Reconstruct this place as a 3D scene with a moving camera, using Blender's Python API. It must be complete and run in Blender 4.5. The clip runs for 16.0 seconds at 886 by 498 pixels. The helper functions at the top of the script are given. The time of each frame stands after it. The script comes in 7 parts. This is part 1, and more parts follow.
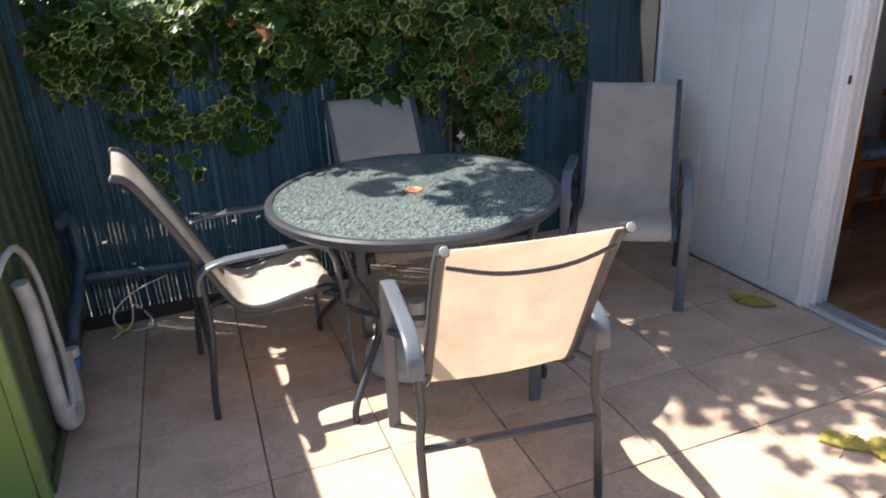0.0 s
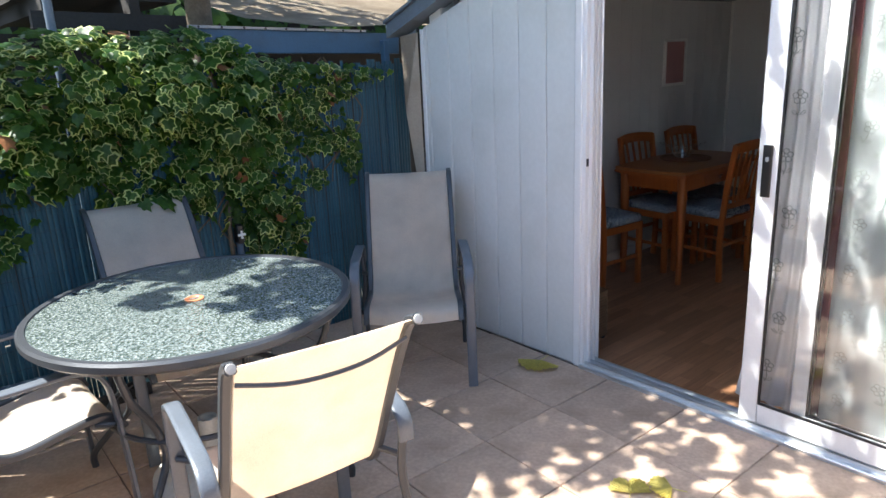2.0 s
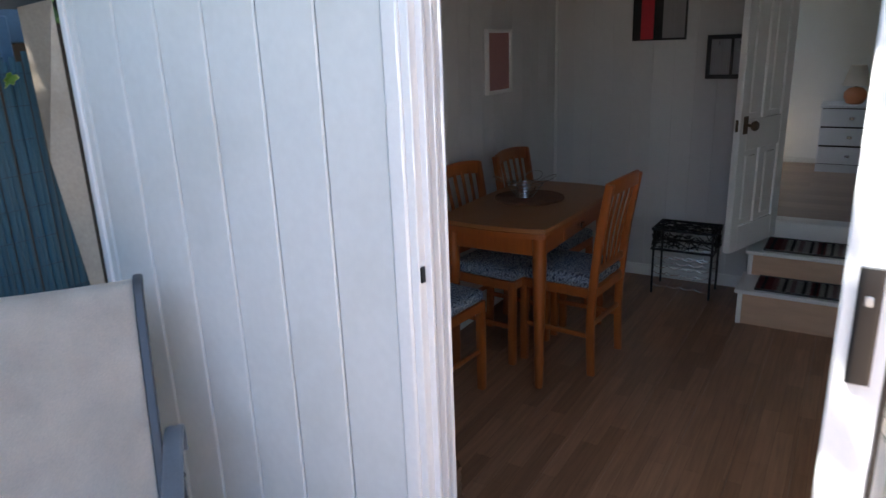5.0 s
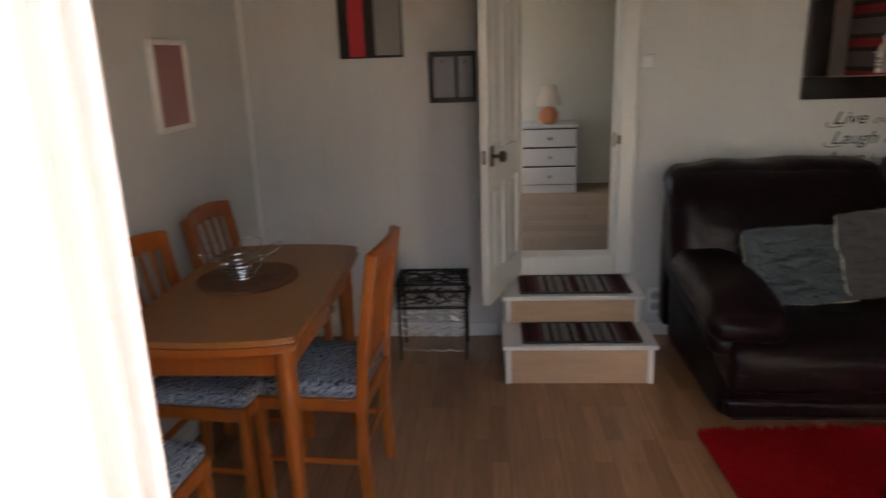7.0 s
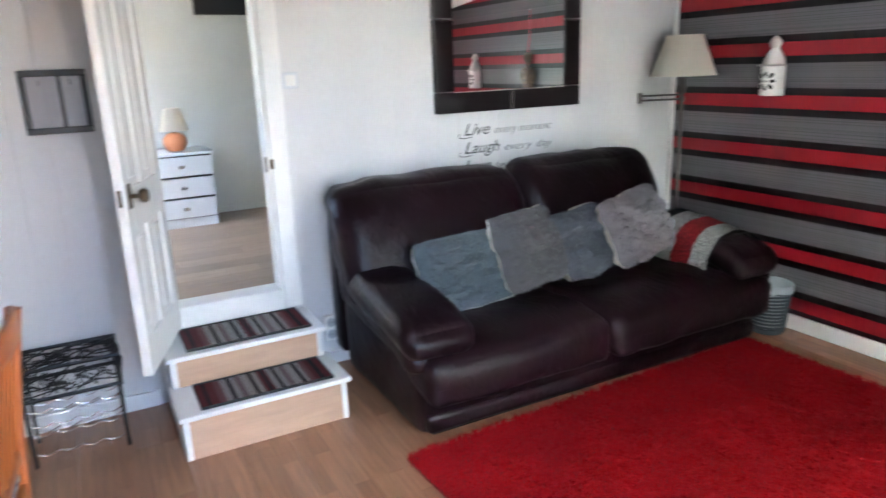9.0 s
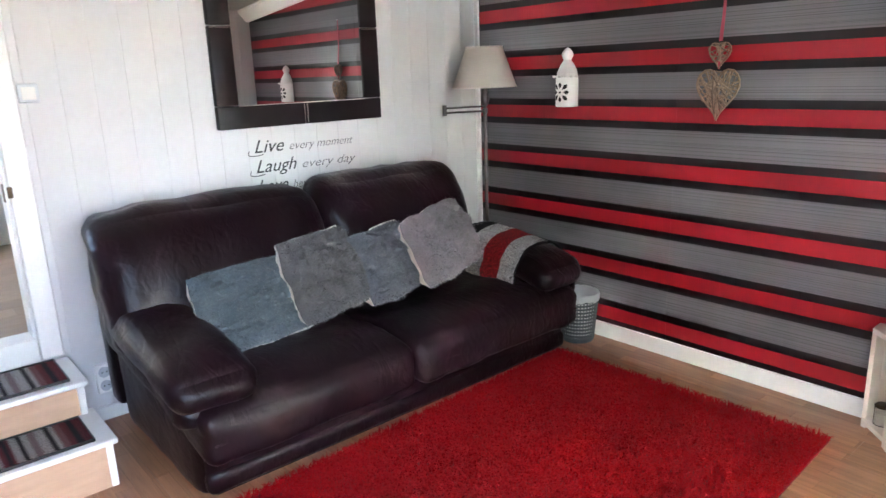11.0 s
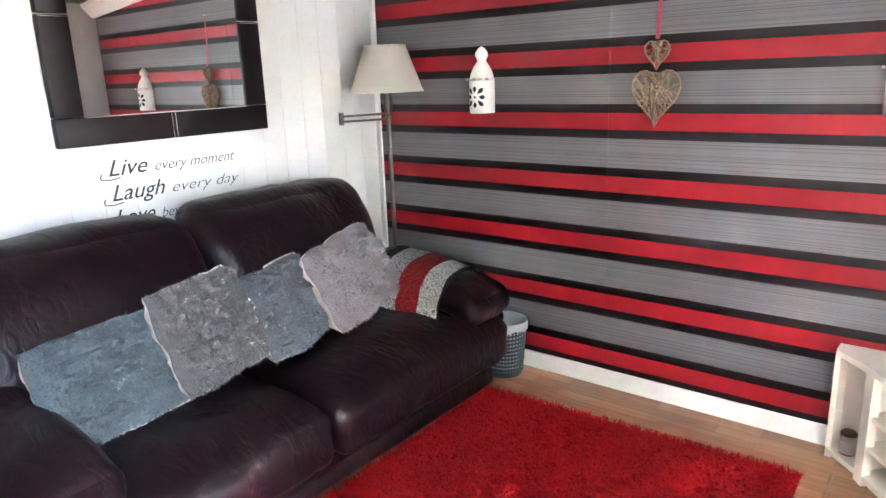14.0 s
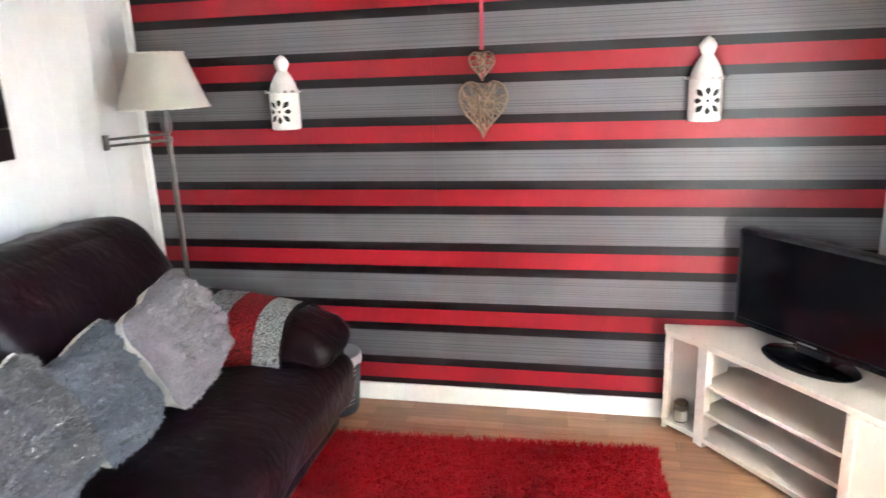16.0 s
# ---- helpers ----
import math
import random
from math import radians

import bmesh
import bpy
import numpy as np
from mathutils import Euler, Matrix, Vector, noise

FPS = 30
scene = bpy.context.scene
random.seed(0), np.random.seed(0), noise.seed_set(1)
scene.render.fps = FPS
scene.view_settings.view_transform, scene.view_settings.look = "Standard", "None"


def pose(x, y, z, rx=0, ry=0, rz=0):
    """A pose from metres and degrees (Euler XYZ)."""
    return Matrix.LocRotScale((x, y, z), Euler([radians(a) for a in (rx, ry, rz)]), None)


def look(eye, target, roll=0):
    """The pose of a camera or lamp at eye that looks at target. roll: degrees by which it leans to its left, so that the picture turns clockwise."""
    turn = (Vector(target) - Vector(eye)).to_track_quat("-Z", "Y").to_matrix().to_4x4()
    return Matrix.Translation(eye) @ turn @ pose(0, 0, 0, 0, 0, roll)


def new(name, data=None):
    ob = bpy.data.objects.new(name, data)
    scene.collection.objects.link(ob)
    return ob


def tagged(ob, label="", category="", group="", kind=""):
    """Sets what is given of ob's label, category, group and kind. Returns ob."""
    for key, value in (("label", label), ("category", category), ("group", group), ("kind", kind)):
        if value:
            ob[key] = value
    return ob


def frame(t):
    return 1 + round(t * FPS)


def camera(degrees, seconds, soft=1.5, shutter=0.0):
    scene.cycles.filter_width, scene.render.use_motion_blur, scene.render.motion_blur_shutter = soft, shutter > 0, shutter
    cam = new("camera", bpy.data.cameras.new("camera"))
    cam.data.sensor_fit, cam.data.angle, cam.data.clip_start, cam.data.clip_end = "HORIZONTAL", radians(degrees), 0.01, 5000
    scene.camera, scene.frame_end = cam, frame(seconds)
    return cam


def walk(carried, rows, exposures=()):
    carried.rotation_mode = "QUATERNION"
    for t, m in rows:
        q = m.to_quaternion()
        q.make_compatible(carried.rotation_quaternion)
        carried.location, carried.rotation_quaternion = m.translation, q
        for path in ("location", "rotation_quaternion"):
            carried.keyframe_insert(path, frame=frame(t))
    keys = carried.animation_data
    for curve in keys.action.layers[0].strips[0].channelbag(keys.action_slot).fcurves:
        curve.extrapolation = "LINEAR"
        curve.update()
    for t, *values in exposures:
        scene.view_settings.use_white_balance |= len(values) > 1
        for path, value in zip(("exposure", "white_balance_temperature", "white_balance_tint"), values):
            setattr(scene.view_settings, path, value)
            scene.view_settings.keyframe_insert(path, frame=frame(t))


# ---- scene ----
cam = camera(66.2, 16.0, shutter=0.4)
PATH = [
    (0, (0.045, -0.069, 1.428), (0.726, 1.656, 0.677), -2.6),
    (0.5, (0.02, -0.093, 1.47), (0.861, 1.602, 0.82), -2.6),
    (1, (0.015, -0.156, 1.489), (1.012, 1.485, 0.928), -2.7),
    (1.5, (0.023, -0.151, 1.485), (1.226, 1.353, 0.946), -2.7),
    (2, (0.066, -0.066, 1.463), (1.305, 1.407, 0.92), -2.7),
    (2.5, (0.217, 0.081, 1.449), (1.464, 1.546, 0.904), -2.6),
    (3, (0.44, 0.267, 1.453), (1.763, 1.663, 0.904), -2.7),
    (3.5, (0.635, 0.472, 1.448), (2.125, 1.687, 0.897), -2.7),
    (3.7, (0.724, 0.567, 1.439), (2.291, 1.681, 0.891), -2.6),
    (5.8, (1.823, 1.293, 1.45), (3.502, 2.218, 0.878), -2.0),
    (6, (1.918, 1.335, 1.442), (3.629, 2.205, 0.881), -2.1),
    (6.5, (2.084, 1.458, 1.412), (3.894, 2.112, 0.869), -2.0),
    (7, (2.231, 1.6, 1.417), (4.151, 1.735, 0.875), -1.9),
    (7.5, (2.381, 1.684, 1.397), (4.299, 1.493, 0.863), -2.1),
    (8, (2.452, 1.751, 1.394), (4.362, 1.483, 0.863), -2.1),
    (8.5, (2.499, 1.737, 1.41), (4.355, 1.219, 0.873), -2.1),
    (9, (2.552, 1.712, 1.413), (4.262, 0.816, 0.888), -2.1),
    (9.5, (2.599, 1.707, 1.406), (4.143, 0.543, 0.896), -2.0),
    (9.7, (2.618, 1.692, 1.403), (4.128, 0.483, 0.893), -2.0),
    (11.8, (2.605, 1.213, 1.36), (4.063, -0.037, 0.865), -2.0),
    (12, (2.610, 1.195, 1.353), (4.072, -0.056, 0.861), -1.9),
    (12.5, (2.665, 1.15, 1.368), (4.016, -0.237, 0.869), -2.0),
    (13, (2.821, 1.169, 1.38), (4.052, -0.326, 0.88), -2.0),
    (13.5, (2.925, 1.172, 1.366), (4.15, -0.33, 0.87), -2.1),
    (14, (3.076, 1.146, 1.38), (4.291, -0.362, 0.88), -2.1),
    (14.5, (3.243, 1.142, 1.383), (4.407, -0.407, 0.888), -2.2),
    (15, (3.403, 1.232, 1.405), (4.422, -0.414, 0.903), -2.0),
    (15.5, (3.58, 1.22, 1.409), (4.3, -0.575, 0.899), -2.2),
    (16, (3.709, 1.175, 1.413), (4.127, -0.713, 0.902), -2.2),
]
EXPOSURE = [(0, 1.35, 6500, 10.0), (0.5, 1.25, 6500, 10.0), (1.5, 1.55, 6350, 8.0), (2.5, 2.1, 6100, 4.5), (3.7, 2.4, 6050, 3.0), (5.8, 2.25, 6900, 11.0), (6.5, 2.4, 7900, 13.0), (7, 3.35, 8600, 15.0), (7.5, 4.35, 5950, 7.5), (8, 5.0, 6100, 8.0), (8.5, 5.05, 6150, 8.2), (9, 5.4, 6250, 9.0), (9.7, 5.5, 6400, 10.3), (11.8, 5.72, 6450, 11.3), (12.5, 5.78, 6450, 11.6), (13, 5.89, 6450, 11.6), (14, 6.27, 6450, 11.6), (15, 6.32, 6450, 11.6), (15.5, 6.37, 6450, 11.6), (16, 6.45, 6450, 11.6)]  # seconds, stops, kelvin, tint
walk(cam, [(t, look(eye, target, roll)) for t, eye, target, roll in PATH], EXPOSURE)

# ---- light ----
SUN_WAY = Vector((-0.48, 0.40, 1.0)).normalized()
world = bpy.data.worlds.new("sky")
scene.world = world
world.use_nodes = True
wn = world.node_tree.nodes
sky = wn.new("ShaderNodeTexSky")
sky.sky_type = "NISHITA"
sky.sun_disc = False
sky.sun_elevation = math.asin(SUN_WAY.z)
sky.sun_rotation = math.atan2(SUN_WAY.x, SUN_WAY.y)
world.node_tree.links.new(sky.outputs[0], wn["Background"].inputs[0])
wn["Background"].inputs[1].default_value = 0.12
sun = new("sun", bpy.data.lights.new("sun", "SUN"))
sun.data.energy, sun.data.angle, sun.data.color = 4.5, radians(0.53), (1.0, 0.95, 0.87)
sun.matrix_world = look(SUN_WAY * 20, (0, 0, 0))


# ---- materials ----
def mat(name, color, rough=0.5, metal=0.0, vary=0.12, scale=8.0, fine=90.0, bump=0.1, dirt=None, spread=0.0, coat=0.0, sheen=0.0, trans=0.0, tcol=None, spec=0.5, stretch=(1, 1, 1)):
    """Base colour with two scales of variation, fine relief and, if wanted, dirt patches and a random shift per object."""
    m = bpy.data.materials.new(name)
    m.use_nodes = True
    nt = m.node_tree
    n, l = nt.nodes, nt.links
    bsdf = n["Principled BSDF"]
    tc = n.new("ShaderNodeTexCoord")
    mp = n.new("ShaderNodeMapping")
    mp.inputs["Scale"].default_value = stretch
    l.new(tc.outputs["Object"], mp.inputs[0])
    a, b = n.new("ShaderNodeTexNoise"), n.new("ShaderNodeTexNoise")
    for q, s in ((a, scale), (b, fine)):
        q.inputs["Scale"].default_value = s
        q.inputs["Detail"].default_value = 5
        l.new(mp.outputs[0], q.inputs["Vector"])
    mul = n.new("ShaderNodeMath")
    mul.operation = "ADD"
    l.new(a.outputs[0], mul.inputs[0])
    l.new(b.outputs[0], mul.inputs[1])
    rng = n.new("ShaderNodeMapRange")
    rng.inputs[1].default_value, rng.inputs[2].default_value = 0.6, 1.4
    rng.inputs[3].default_value, rng.inputs[4].default_value = 1 - vary, 1 + vary
    l.new(mul.outputs[0], rng.inputs[0])
    val = rng.outputs[0]
    if spread:
        oi = n.new("ShaderNodeObjectInfo")
        r2 = n.new("ShaderNodeMapRange")
        r2.inputs[3].default_value, r2.inputs[4].default_value = 1 - spread, 1 + spread
        l.new(oi.outputs["Random"], r2.inputs[0])
        m2 = n.new("ShaderNodeMath")
        m2.operation = "MULTIPLY"
        l.new(val, m2.inputs[0])
        l.new(r2.outputs[0], m2.inputs[1])
        val = m2.outputs[0]
    mix = n.new("ShaderNodeVectorMath")
    mix.operation = "SCALE"
    mix.inputs[0].default_value = color[:3]
    l.new(val, mix.inputs["Scale"])
    out = mix.outputs[0]
    if dirt:
        dn = n.new("ShaderNodeTexNoise")
        dn.inputs["Scale"].default_value, dn.inputs["Detail"].default_value = dirt[1], 8
        l.new(tc.outputs["Object"], dn.inputs["Vector"])
        dr = n.new("ShaderNodeMapRange")
        dr.inputs[1].default_value, dr.inputs[2].default_value, dr.inputs[4].default_value = 0.5, 0.72, dirt[2]
        l.new(dn.outputs[0], dr.inputs[0])
        dm = n.new("ShaderNodeMix")
        dm.data_type = "RGBA"
        dm.inputs[7].default_value = (*dirt[0], 1)
        l.new(dr.outputs[0], dm.inputs[0])
        l.new(out, dm.inputs[6])
        out = dm.outputs[2]
    l.new(out, bsdf.inputs["Base Color"])
    rr = n.new("ShaderNodeMapRange")
    rr.inputs[3].default_value, rr.inputs[4].default_value = max(0.02, rough - 0.07), min(1, rough + 0.07)
    l.new(a.outputs[0], rr.inputs[0])
    l.new(rr.outputs[0], bsdf.inputs["Roughness"])
    bsdf.inputs["Metallic"].default_value = metal
    bsdf.inputs["Specular IOR Level"].default_value = spec
    bsdf.inputs["Coat Weight"].default_value = coat
    bsdf.inputs["Sheen Weight"].default_value = sheen
    bsdf.inputs["Sheen Roughness"].default_value = 0.4
    if bump:
        bp = n.new("ShaderNodeBump")
        bp.inputs["Strength"].default_value, bp.inputs["Distance"].default_value = bump, 0.004
        l.new(mul.outputs[0], bp.inputs["Height"])
        l.new(bp.outputs[0], bsdf.inputs["Normal"])
    if trans:
        tr = n.new("ShaderNodeBsdfTranslucent")
        if tcol:
            ts = n.new("ShaderNodeVectorMath")
            ts.operation = "SCALE"
            ts.inputs[0].default_value = tcol
            l.new(val, ts.inputs["Scale"])
            l.new(ts.outputs[0], tr.inputs[0])
        else:
            l.new(out, tr.inputs[0])
        ms = n.new("ShaderNodeMixShader")
        ms.inputs[0].default_value = trans
        l.new(bsdf.outputs[0], ms.inputs[1])
        l.new(tr.outputs[0], ms.inputs[2])
        l.new(ms.outputs[0], n["Material Output"].inputs[0])
    return m


def node(m, kind):
    return m.node_tree.nodes.new(kind)


def glass_mat(name, color=(1, 1, 1), rough=0.0, bump=None):
    m = bpy.data.materials.new(name)
    m.use_nodes = True
    b = m.node_tree.nodes["Principled BSDF"]
    b.inputs["Base Color"].default_value = (*color, 1)
    b.inputs["Transmission Weight"].default_value = 1
    b.inputs["Roughness"].default_value = rough
    b.inputs["IOR"].default_value = 1.45
    return m


M_TILE = mat("patio_tile_stone", (0.50, 0.362, 0.275), 0.75, vary=0.24, scale=9, fine=60, bump=0.35, dirt=((0.25, 0.165, 0.11), 5, 0.6), spread=0.11)
M_JOINT = mat("joint_dirt", (0.10, 0.08, 0.065), 0.95, vary=0.3)
M_SOIL = mat("soil", (0.16, 0.14, 0.11), 0.95, vary=0.3, scale=2)
M_REED = mat("blue_reed", (0.017, 0.080, 0.122), 0.5, spread=0.18, vary=0.3, scale=14, fine=160, stretch=(6, 1, 0.6), bump=0.3)
M_WIRE = mat("fence_wire", (0.02, 0.05, 0.08), 0.5, 0.3)
M_IVY = mat("ivy_green", (0.024, 0.068, 0.014), 0.42, vary=0.5, scale=3.5, fine=60, trans=0.34, tcol=(0.24, 0.38, 0.03), bump=0.15, spec=0.28)
M_IVYCREAM = mat("ivy_cream", (0.56, 0.61, 0.19), 0.5, vary=0.3, scale=4, fine=60, trans=0.42, tcol=(0.62, 0.64, 0.16), bump=0.1)
M_IVYOLD = mat("ivy_rust", (0.23, 0.09, 0.03), 0.6, vary=0.3)
M_BARK = mat("bark", (0.12, 0.09, 0.06), 0.9, vary=0.35, scale=20, bump=0.8)
M_TREE = mat("tree_leaf", (0.06, 0.13, 0.025), 0.45, vary=0.35, scale=2, trans=0.35)
M_FALLEN = mat("fallen_leaf", (0.62, 0.53, 0.14), 0.6, vary=0.25, scale=30, dirt=((0.40, 0.34, 0.05), 25, 0.5))
M_SHED = mat("green_sheet_metal", (0.052, 0.075, 0.036), 0.42, 0.0, vary=0.16, scale=3, fine=50, dirt=((0.05, 0.055, 0.03), 5, 0.4))
M_SHEDLIGHT = mat("shed_trim_green", (0.16, 0.26, 0.07), 0.4, vary=0.12, scale=4)
M_PVC = mat("grey_pvc", (0.42, 0.43, 0.44), 0.4, vary=0.12, dirt=((0.15, 0.13, 0.11), 12, 0.4))
M_BLUEPIPE = mat("dark_blue_pipe", (0.07, 0.11, 0.16), 0.45, vary=0.15)
M_BLUEVALVE = mat("blue_valve", (0.03, 0.13, 0.35), 0.4)
M_CLAD = mat("white_cladding", (0.70, 0.71, 0.70), 0.42, vary=0.05, scale=2, fine=40, bump=0.03, spread=0.02, dirt=((0.5, 0.5, 0.46), 3, 0.3))
M_UPVC = mat("white_frame", (0.78, 0.78, 0.78), 0.35, vary=0.04, bump=0.02)
M_ALU = mat("aluminium", (0.62, 0.64, 0.66), 0.35, 0.8, vary=0.06)
M_BLACK = mat("black_plastic", (0.012, 0.012, 0.013), 0.35, vary=0.1)
M_BLUEBEAM = mat("blue_beam", (0.05, 0.115, 0.20), 0.5, vary=0.15, dirt=((0.05, 0.06, 0.07), 6, 0.5))
M_FASCIA = mat("grey_fascia", (0.13, 0.16, 0.20), 0.5, vary=0.15)
M_TARP = mat("beige_tarp", (0.40, 0.34, 0.27), 0.7, vary=0.15, scale=5, bump=0.3, dirt=((0.25, 0.19, 0.13), 4, 0.5))
# added boundary walls, kept dark so that less light bounces indoors
M_BOUNDARY = mat("unseen_boundary_wall", (0.105, 0.095, 0.08), 0.85, vary=0.25, scale=2, fine=30, bump=0.3, dirt=((0.05, 0.06, 0.035), 1.5, 0.5))
M_ROOFSHEET = mat("weathered_roof_sheet", (0.33, 0.26, 0.18), 0.8, vary=0.25, scale=3, fine=30, dirt=((0.15, 0.10, 0.06), 4, 0.6))
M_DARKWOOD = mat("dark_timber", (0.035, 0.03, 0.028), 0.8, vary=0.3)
M_FRAME = mat("powder_coated_frame", (0.062, 0.066, 0.075), 0.36, 0.25, vary=0.12, scale=10, fine=200, bump=0.1)
M_ARM = mat("slate_arm_coating", (0.12, 0.135, 0.16), 0.34, 0.1, vary=0.15, scale=10, fine=200, bump=0.1)
M_CAP = mat("grey_end_cap", (0.34, 0.33, 0.32), 0.5)
M_CONCRETE = mat("painted_concrete", (0.55, 0.54, 0.50), 0.8, vary=0.15, bump=0.3)
M_LAM = None
M_BOARD = mat("white_wall_board", (0.64, 0.63, 0.615), 0.5, vary=0.03, scale=1.5, fine=30, bump=0.03, spread=0.015)
M_WHITE = mat("white_paint", (0.80, 0.79, 0.76), 0.4, vary=0.04, scale=3, bump=0.04)
M_CEIL = mat("ceiling_paint", (0.66, 0.64, 0.61), 0.7, vary=0.04)
M_LEATHER = mat("dark_brown_leather", (0.0105, 0.0038, 0.0058), 0.31, vary=0.2, scale=5, fine=260, bump=0.22, spec=0.21)
def leather_creases(m):
    """Long soft creases on top of the grain."""
    n, l = m.node_tree.nodes, m.node_tree.links
    tc, mp = n.new("ShaderNodeTexCoord"), n.new("ShaderNodeMapping")
    mp.inputs["Scale"].default_value = (8, 20, 14)
    nz = n.new("ShaderNodeTexNoise")
    nz.inputs["Scale"].default_value, nz.inputs["Detail"].default_value, nz.inputs["Distortion"].default_value = 1.0, 3, 1.4
    l.new(tc.outputs["Object"], mp.inputs[0])
    l.new(mp.outputs[0], nz.inputs["Vector"])
    old = [k for k in l if k.to_socket.name == "Normal" and k.to_node.name == "Principled BSDF"][0].from_socket
    bp = n.new("ShaderNodeBump")
    bp.inputs["Strength"].default_value, bp.inputs["Distance"].default_value = 0.40, 0.012
    l.new(nz.outputs[0], bp.inputs["Height"])
    l.new(old, bp.inputs["Normal"])
    l.new(bp.outputs[0], n["Principled BSDF"].inputs["Normal"])


leather_creases(M_LEATHER)
M_LEATHERFRAME = mat("dark_leather_frame", (0.009, 0.005, 0.006), 0.42, vary=0.15, fine=220, bump=0.15, spec=0.22)
M_SOLE = mat("black_base", (0.012, 0.01, 0.01), 0.7)
M_ORANGE = mat("beech_orange_wood", (0.36, 0.095, 0.018), 0.35, vary=0.22, scale=5, fine=60, stretch=(1, 1, 0.15), bump=0.05, coat=0.2)
M_TOP = mat("beech_table_top", (0.34, 0.135, 0.042), 0.36, vary=0.10, scale=6, fine=70, stretch=(0.15, 1, 1), bump=0.03, coat=0.1)
M_STEPWOOD = mat("pale_pine", (0.56, 0.36, 0.235), 0.5, vary=0.13, scale=4, fine=40, stretch=(1, 0.15, 1), bump=0.05)
M_CHROME = mat("chrome_wire", (0.55, 0.54, 0.53), 0.2, 1.0, vary=0.03, bump=0)
M_BRASS = mat("old_brass", (0.085, 0.055, 0.03), 0.4, 0.7, vary=0.15)
M_BLACKIRON = mat("black_iron", (0.012, 0.012, 0.012), 0.5, 0.4)
M_GUNMETAL = mat("gunmetal", (0.10, 0.09, 0.085), 0.3, 0.9, vary=0.1)
M_SHADE = mat("cream_lampshade", (0.90, 0.85, 0.77), 0.85, vary=0.04, fine=200, bump=0.12, trans=0.12)
M_TERRA = mat("orange_ceramic", (0.66, 0.25, 0.115), 0.35, vary=0.08)
M_CERAMIC = mat("white_ceramic", (0.78, 0.76, 0.72), 0.35, vary=0.04, fine=120, bump=0.08)
# near-black for shade inside holes and gaps that are not modelled
M_HOLESHADE = mat("hole_shade", (0.02, 0.018, 0.016), 0.9)
M_TWIG = mat("pale_twig", (0.22, 0.155, 0.105), 0.8, vary=0.3, scale=25, spread=0.45)
M_TWIGDARK = mat("brown_wicker", (0.17, 0.09, 0.045), 0.8, vary=0.3, scale=25)
M_RIBBON = mat("red_ribbon", (0.42, 0.05, 0.08), 0.6)
M_MAT_WEAVE = mat("woven_seagrass", (0.17, 0.075, 0.036), 0.9, vary=0.35, scale=30, fine=200, bump=0.7)
M_FRAMEBLACK = mat("black_frame", (0.012, 0.011, 0.012), 0.4, vary=0.15)
M_PAPER = mat("grey_lined_paper", (0.38, 0.38, 0.40), 0.6, vary=0.3, scale=2, fine=160, stretch=(1, 3, 0.02), bump=0)
M_PINK = mat("dusty_pink_print", (0.42, 0.21, 0.20), 0.6, vary=0.06)
M_RED = mat("red_print", (0.55, 0.03, 0.045), 0.6, vary=0.05)
M_GREYPRINT = mat("grey_print", (0.27, 0.26, 0.26), 0.6, vary=0.2, scale=2, fine=140, stretch=(1, 3, 0.02), bump=0)
M_CREAMWOOD = mat("cream_laminate", (0.72, 0.64, 0.55), 0.5, vary=0.05, scale=3, stretch=(1, 1, 0.3), bump=0.03)
M_TVBLACK = mat("tv_gloss_black", (0.006, 0.006, 0.008), 0.12, vary=0.05, bump=0)
M_GREYPLASTIC = mat("slate_plastic", (0.055, 0.072, 0.085), 0.45, vary=0.08)
M_BAG = mat("white_bin_bag", (0.50, 0.54, 0.55), 0.35, vary=0.06, trans=0.3, bump=0.3, scale=25)
M_DRAWER = mat("pale_grey_laminate", (0.62, 0.64, 0.66), 0.45, vary=0.03)
M_INNERFLOOR = mat("grey_oak_floor", (0.34, 0.25, 0.18), 0.42, vary=0.22, scale=5, fine=40, stretch=(4, 0.35, 1), bump=0.04, spread=0.12)
M_INNERWALL = mat("pale_inner_wall", (0.66, 0.67, 0.64), 0.6, vary=0.03)
M_DARKMAROON = mat("maroon_edge", (0.07, 0.010, 0.014), 0.6)
M_INK = mat("black_vinyl_letter", (0.015, 0.015, 0.018), 0.5, bump=0)
M_SLING = mat("sling_mesh", (0.80, 0.775, 0.73), 0.7, vary=0.20, scale=7, fine=320, bump=0.3, trans=0.25, tcol=(0.68, 0.37, 0.10), dirt=((0.58, 0.56, 0.53), 9, 0.4))
M_LACE = mat("lace_voile", (0.62, 0.66, 0.68), 0.8, vary=0.05, scale=5, fine=250, trans=0.03, bump=0.15)
M_VOILE = mat("white_voile", (0.86, 0.86, 0.88), 0.8, vary=0.05, scale=5, fine=250, trans=0.04, bump=0.15)
M_LACEPATTERN = mat("lace_thread", (0.30, 0.33, 0.335), 0.8, vary=0.1, trans=0.3)
M_PICBLUE = mat("embroidered_blue_grey", (0.12, 0.17, 0.23), 0.8)
M_FURS = [mat("fur_" + k, c, 0.9, vary=0.28, scale=12, fine=130, bump=1.0, sheen=0.2, spec=0.1) for k, c in (("slate", (0.085, 0.104, 0.114)), ("grey", (0.105, 0.099, 0.098)), ("bluegrey", (0.10, 0.105, 0.120)), ("lilac", (0.20, 0.178, 0.190)))]
M_FURWHITE = mat("cream_fleece", (0.72, 0.66, 0.58), 0.95, vary=0.1, fine=150, bump=0.8)
M_GLASS = glass_mat("clear_glass")
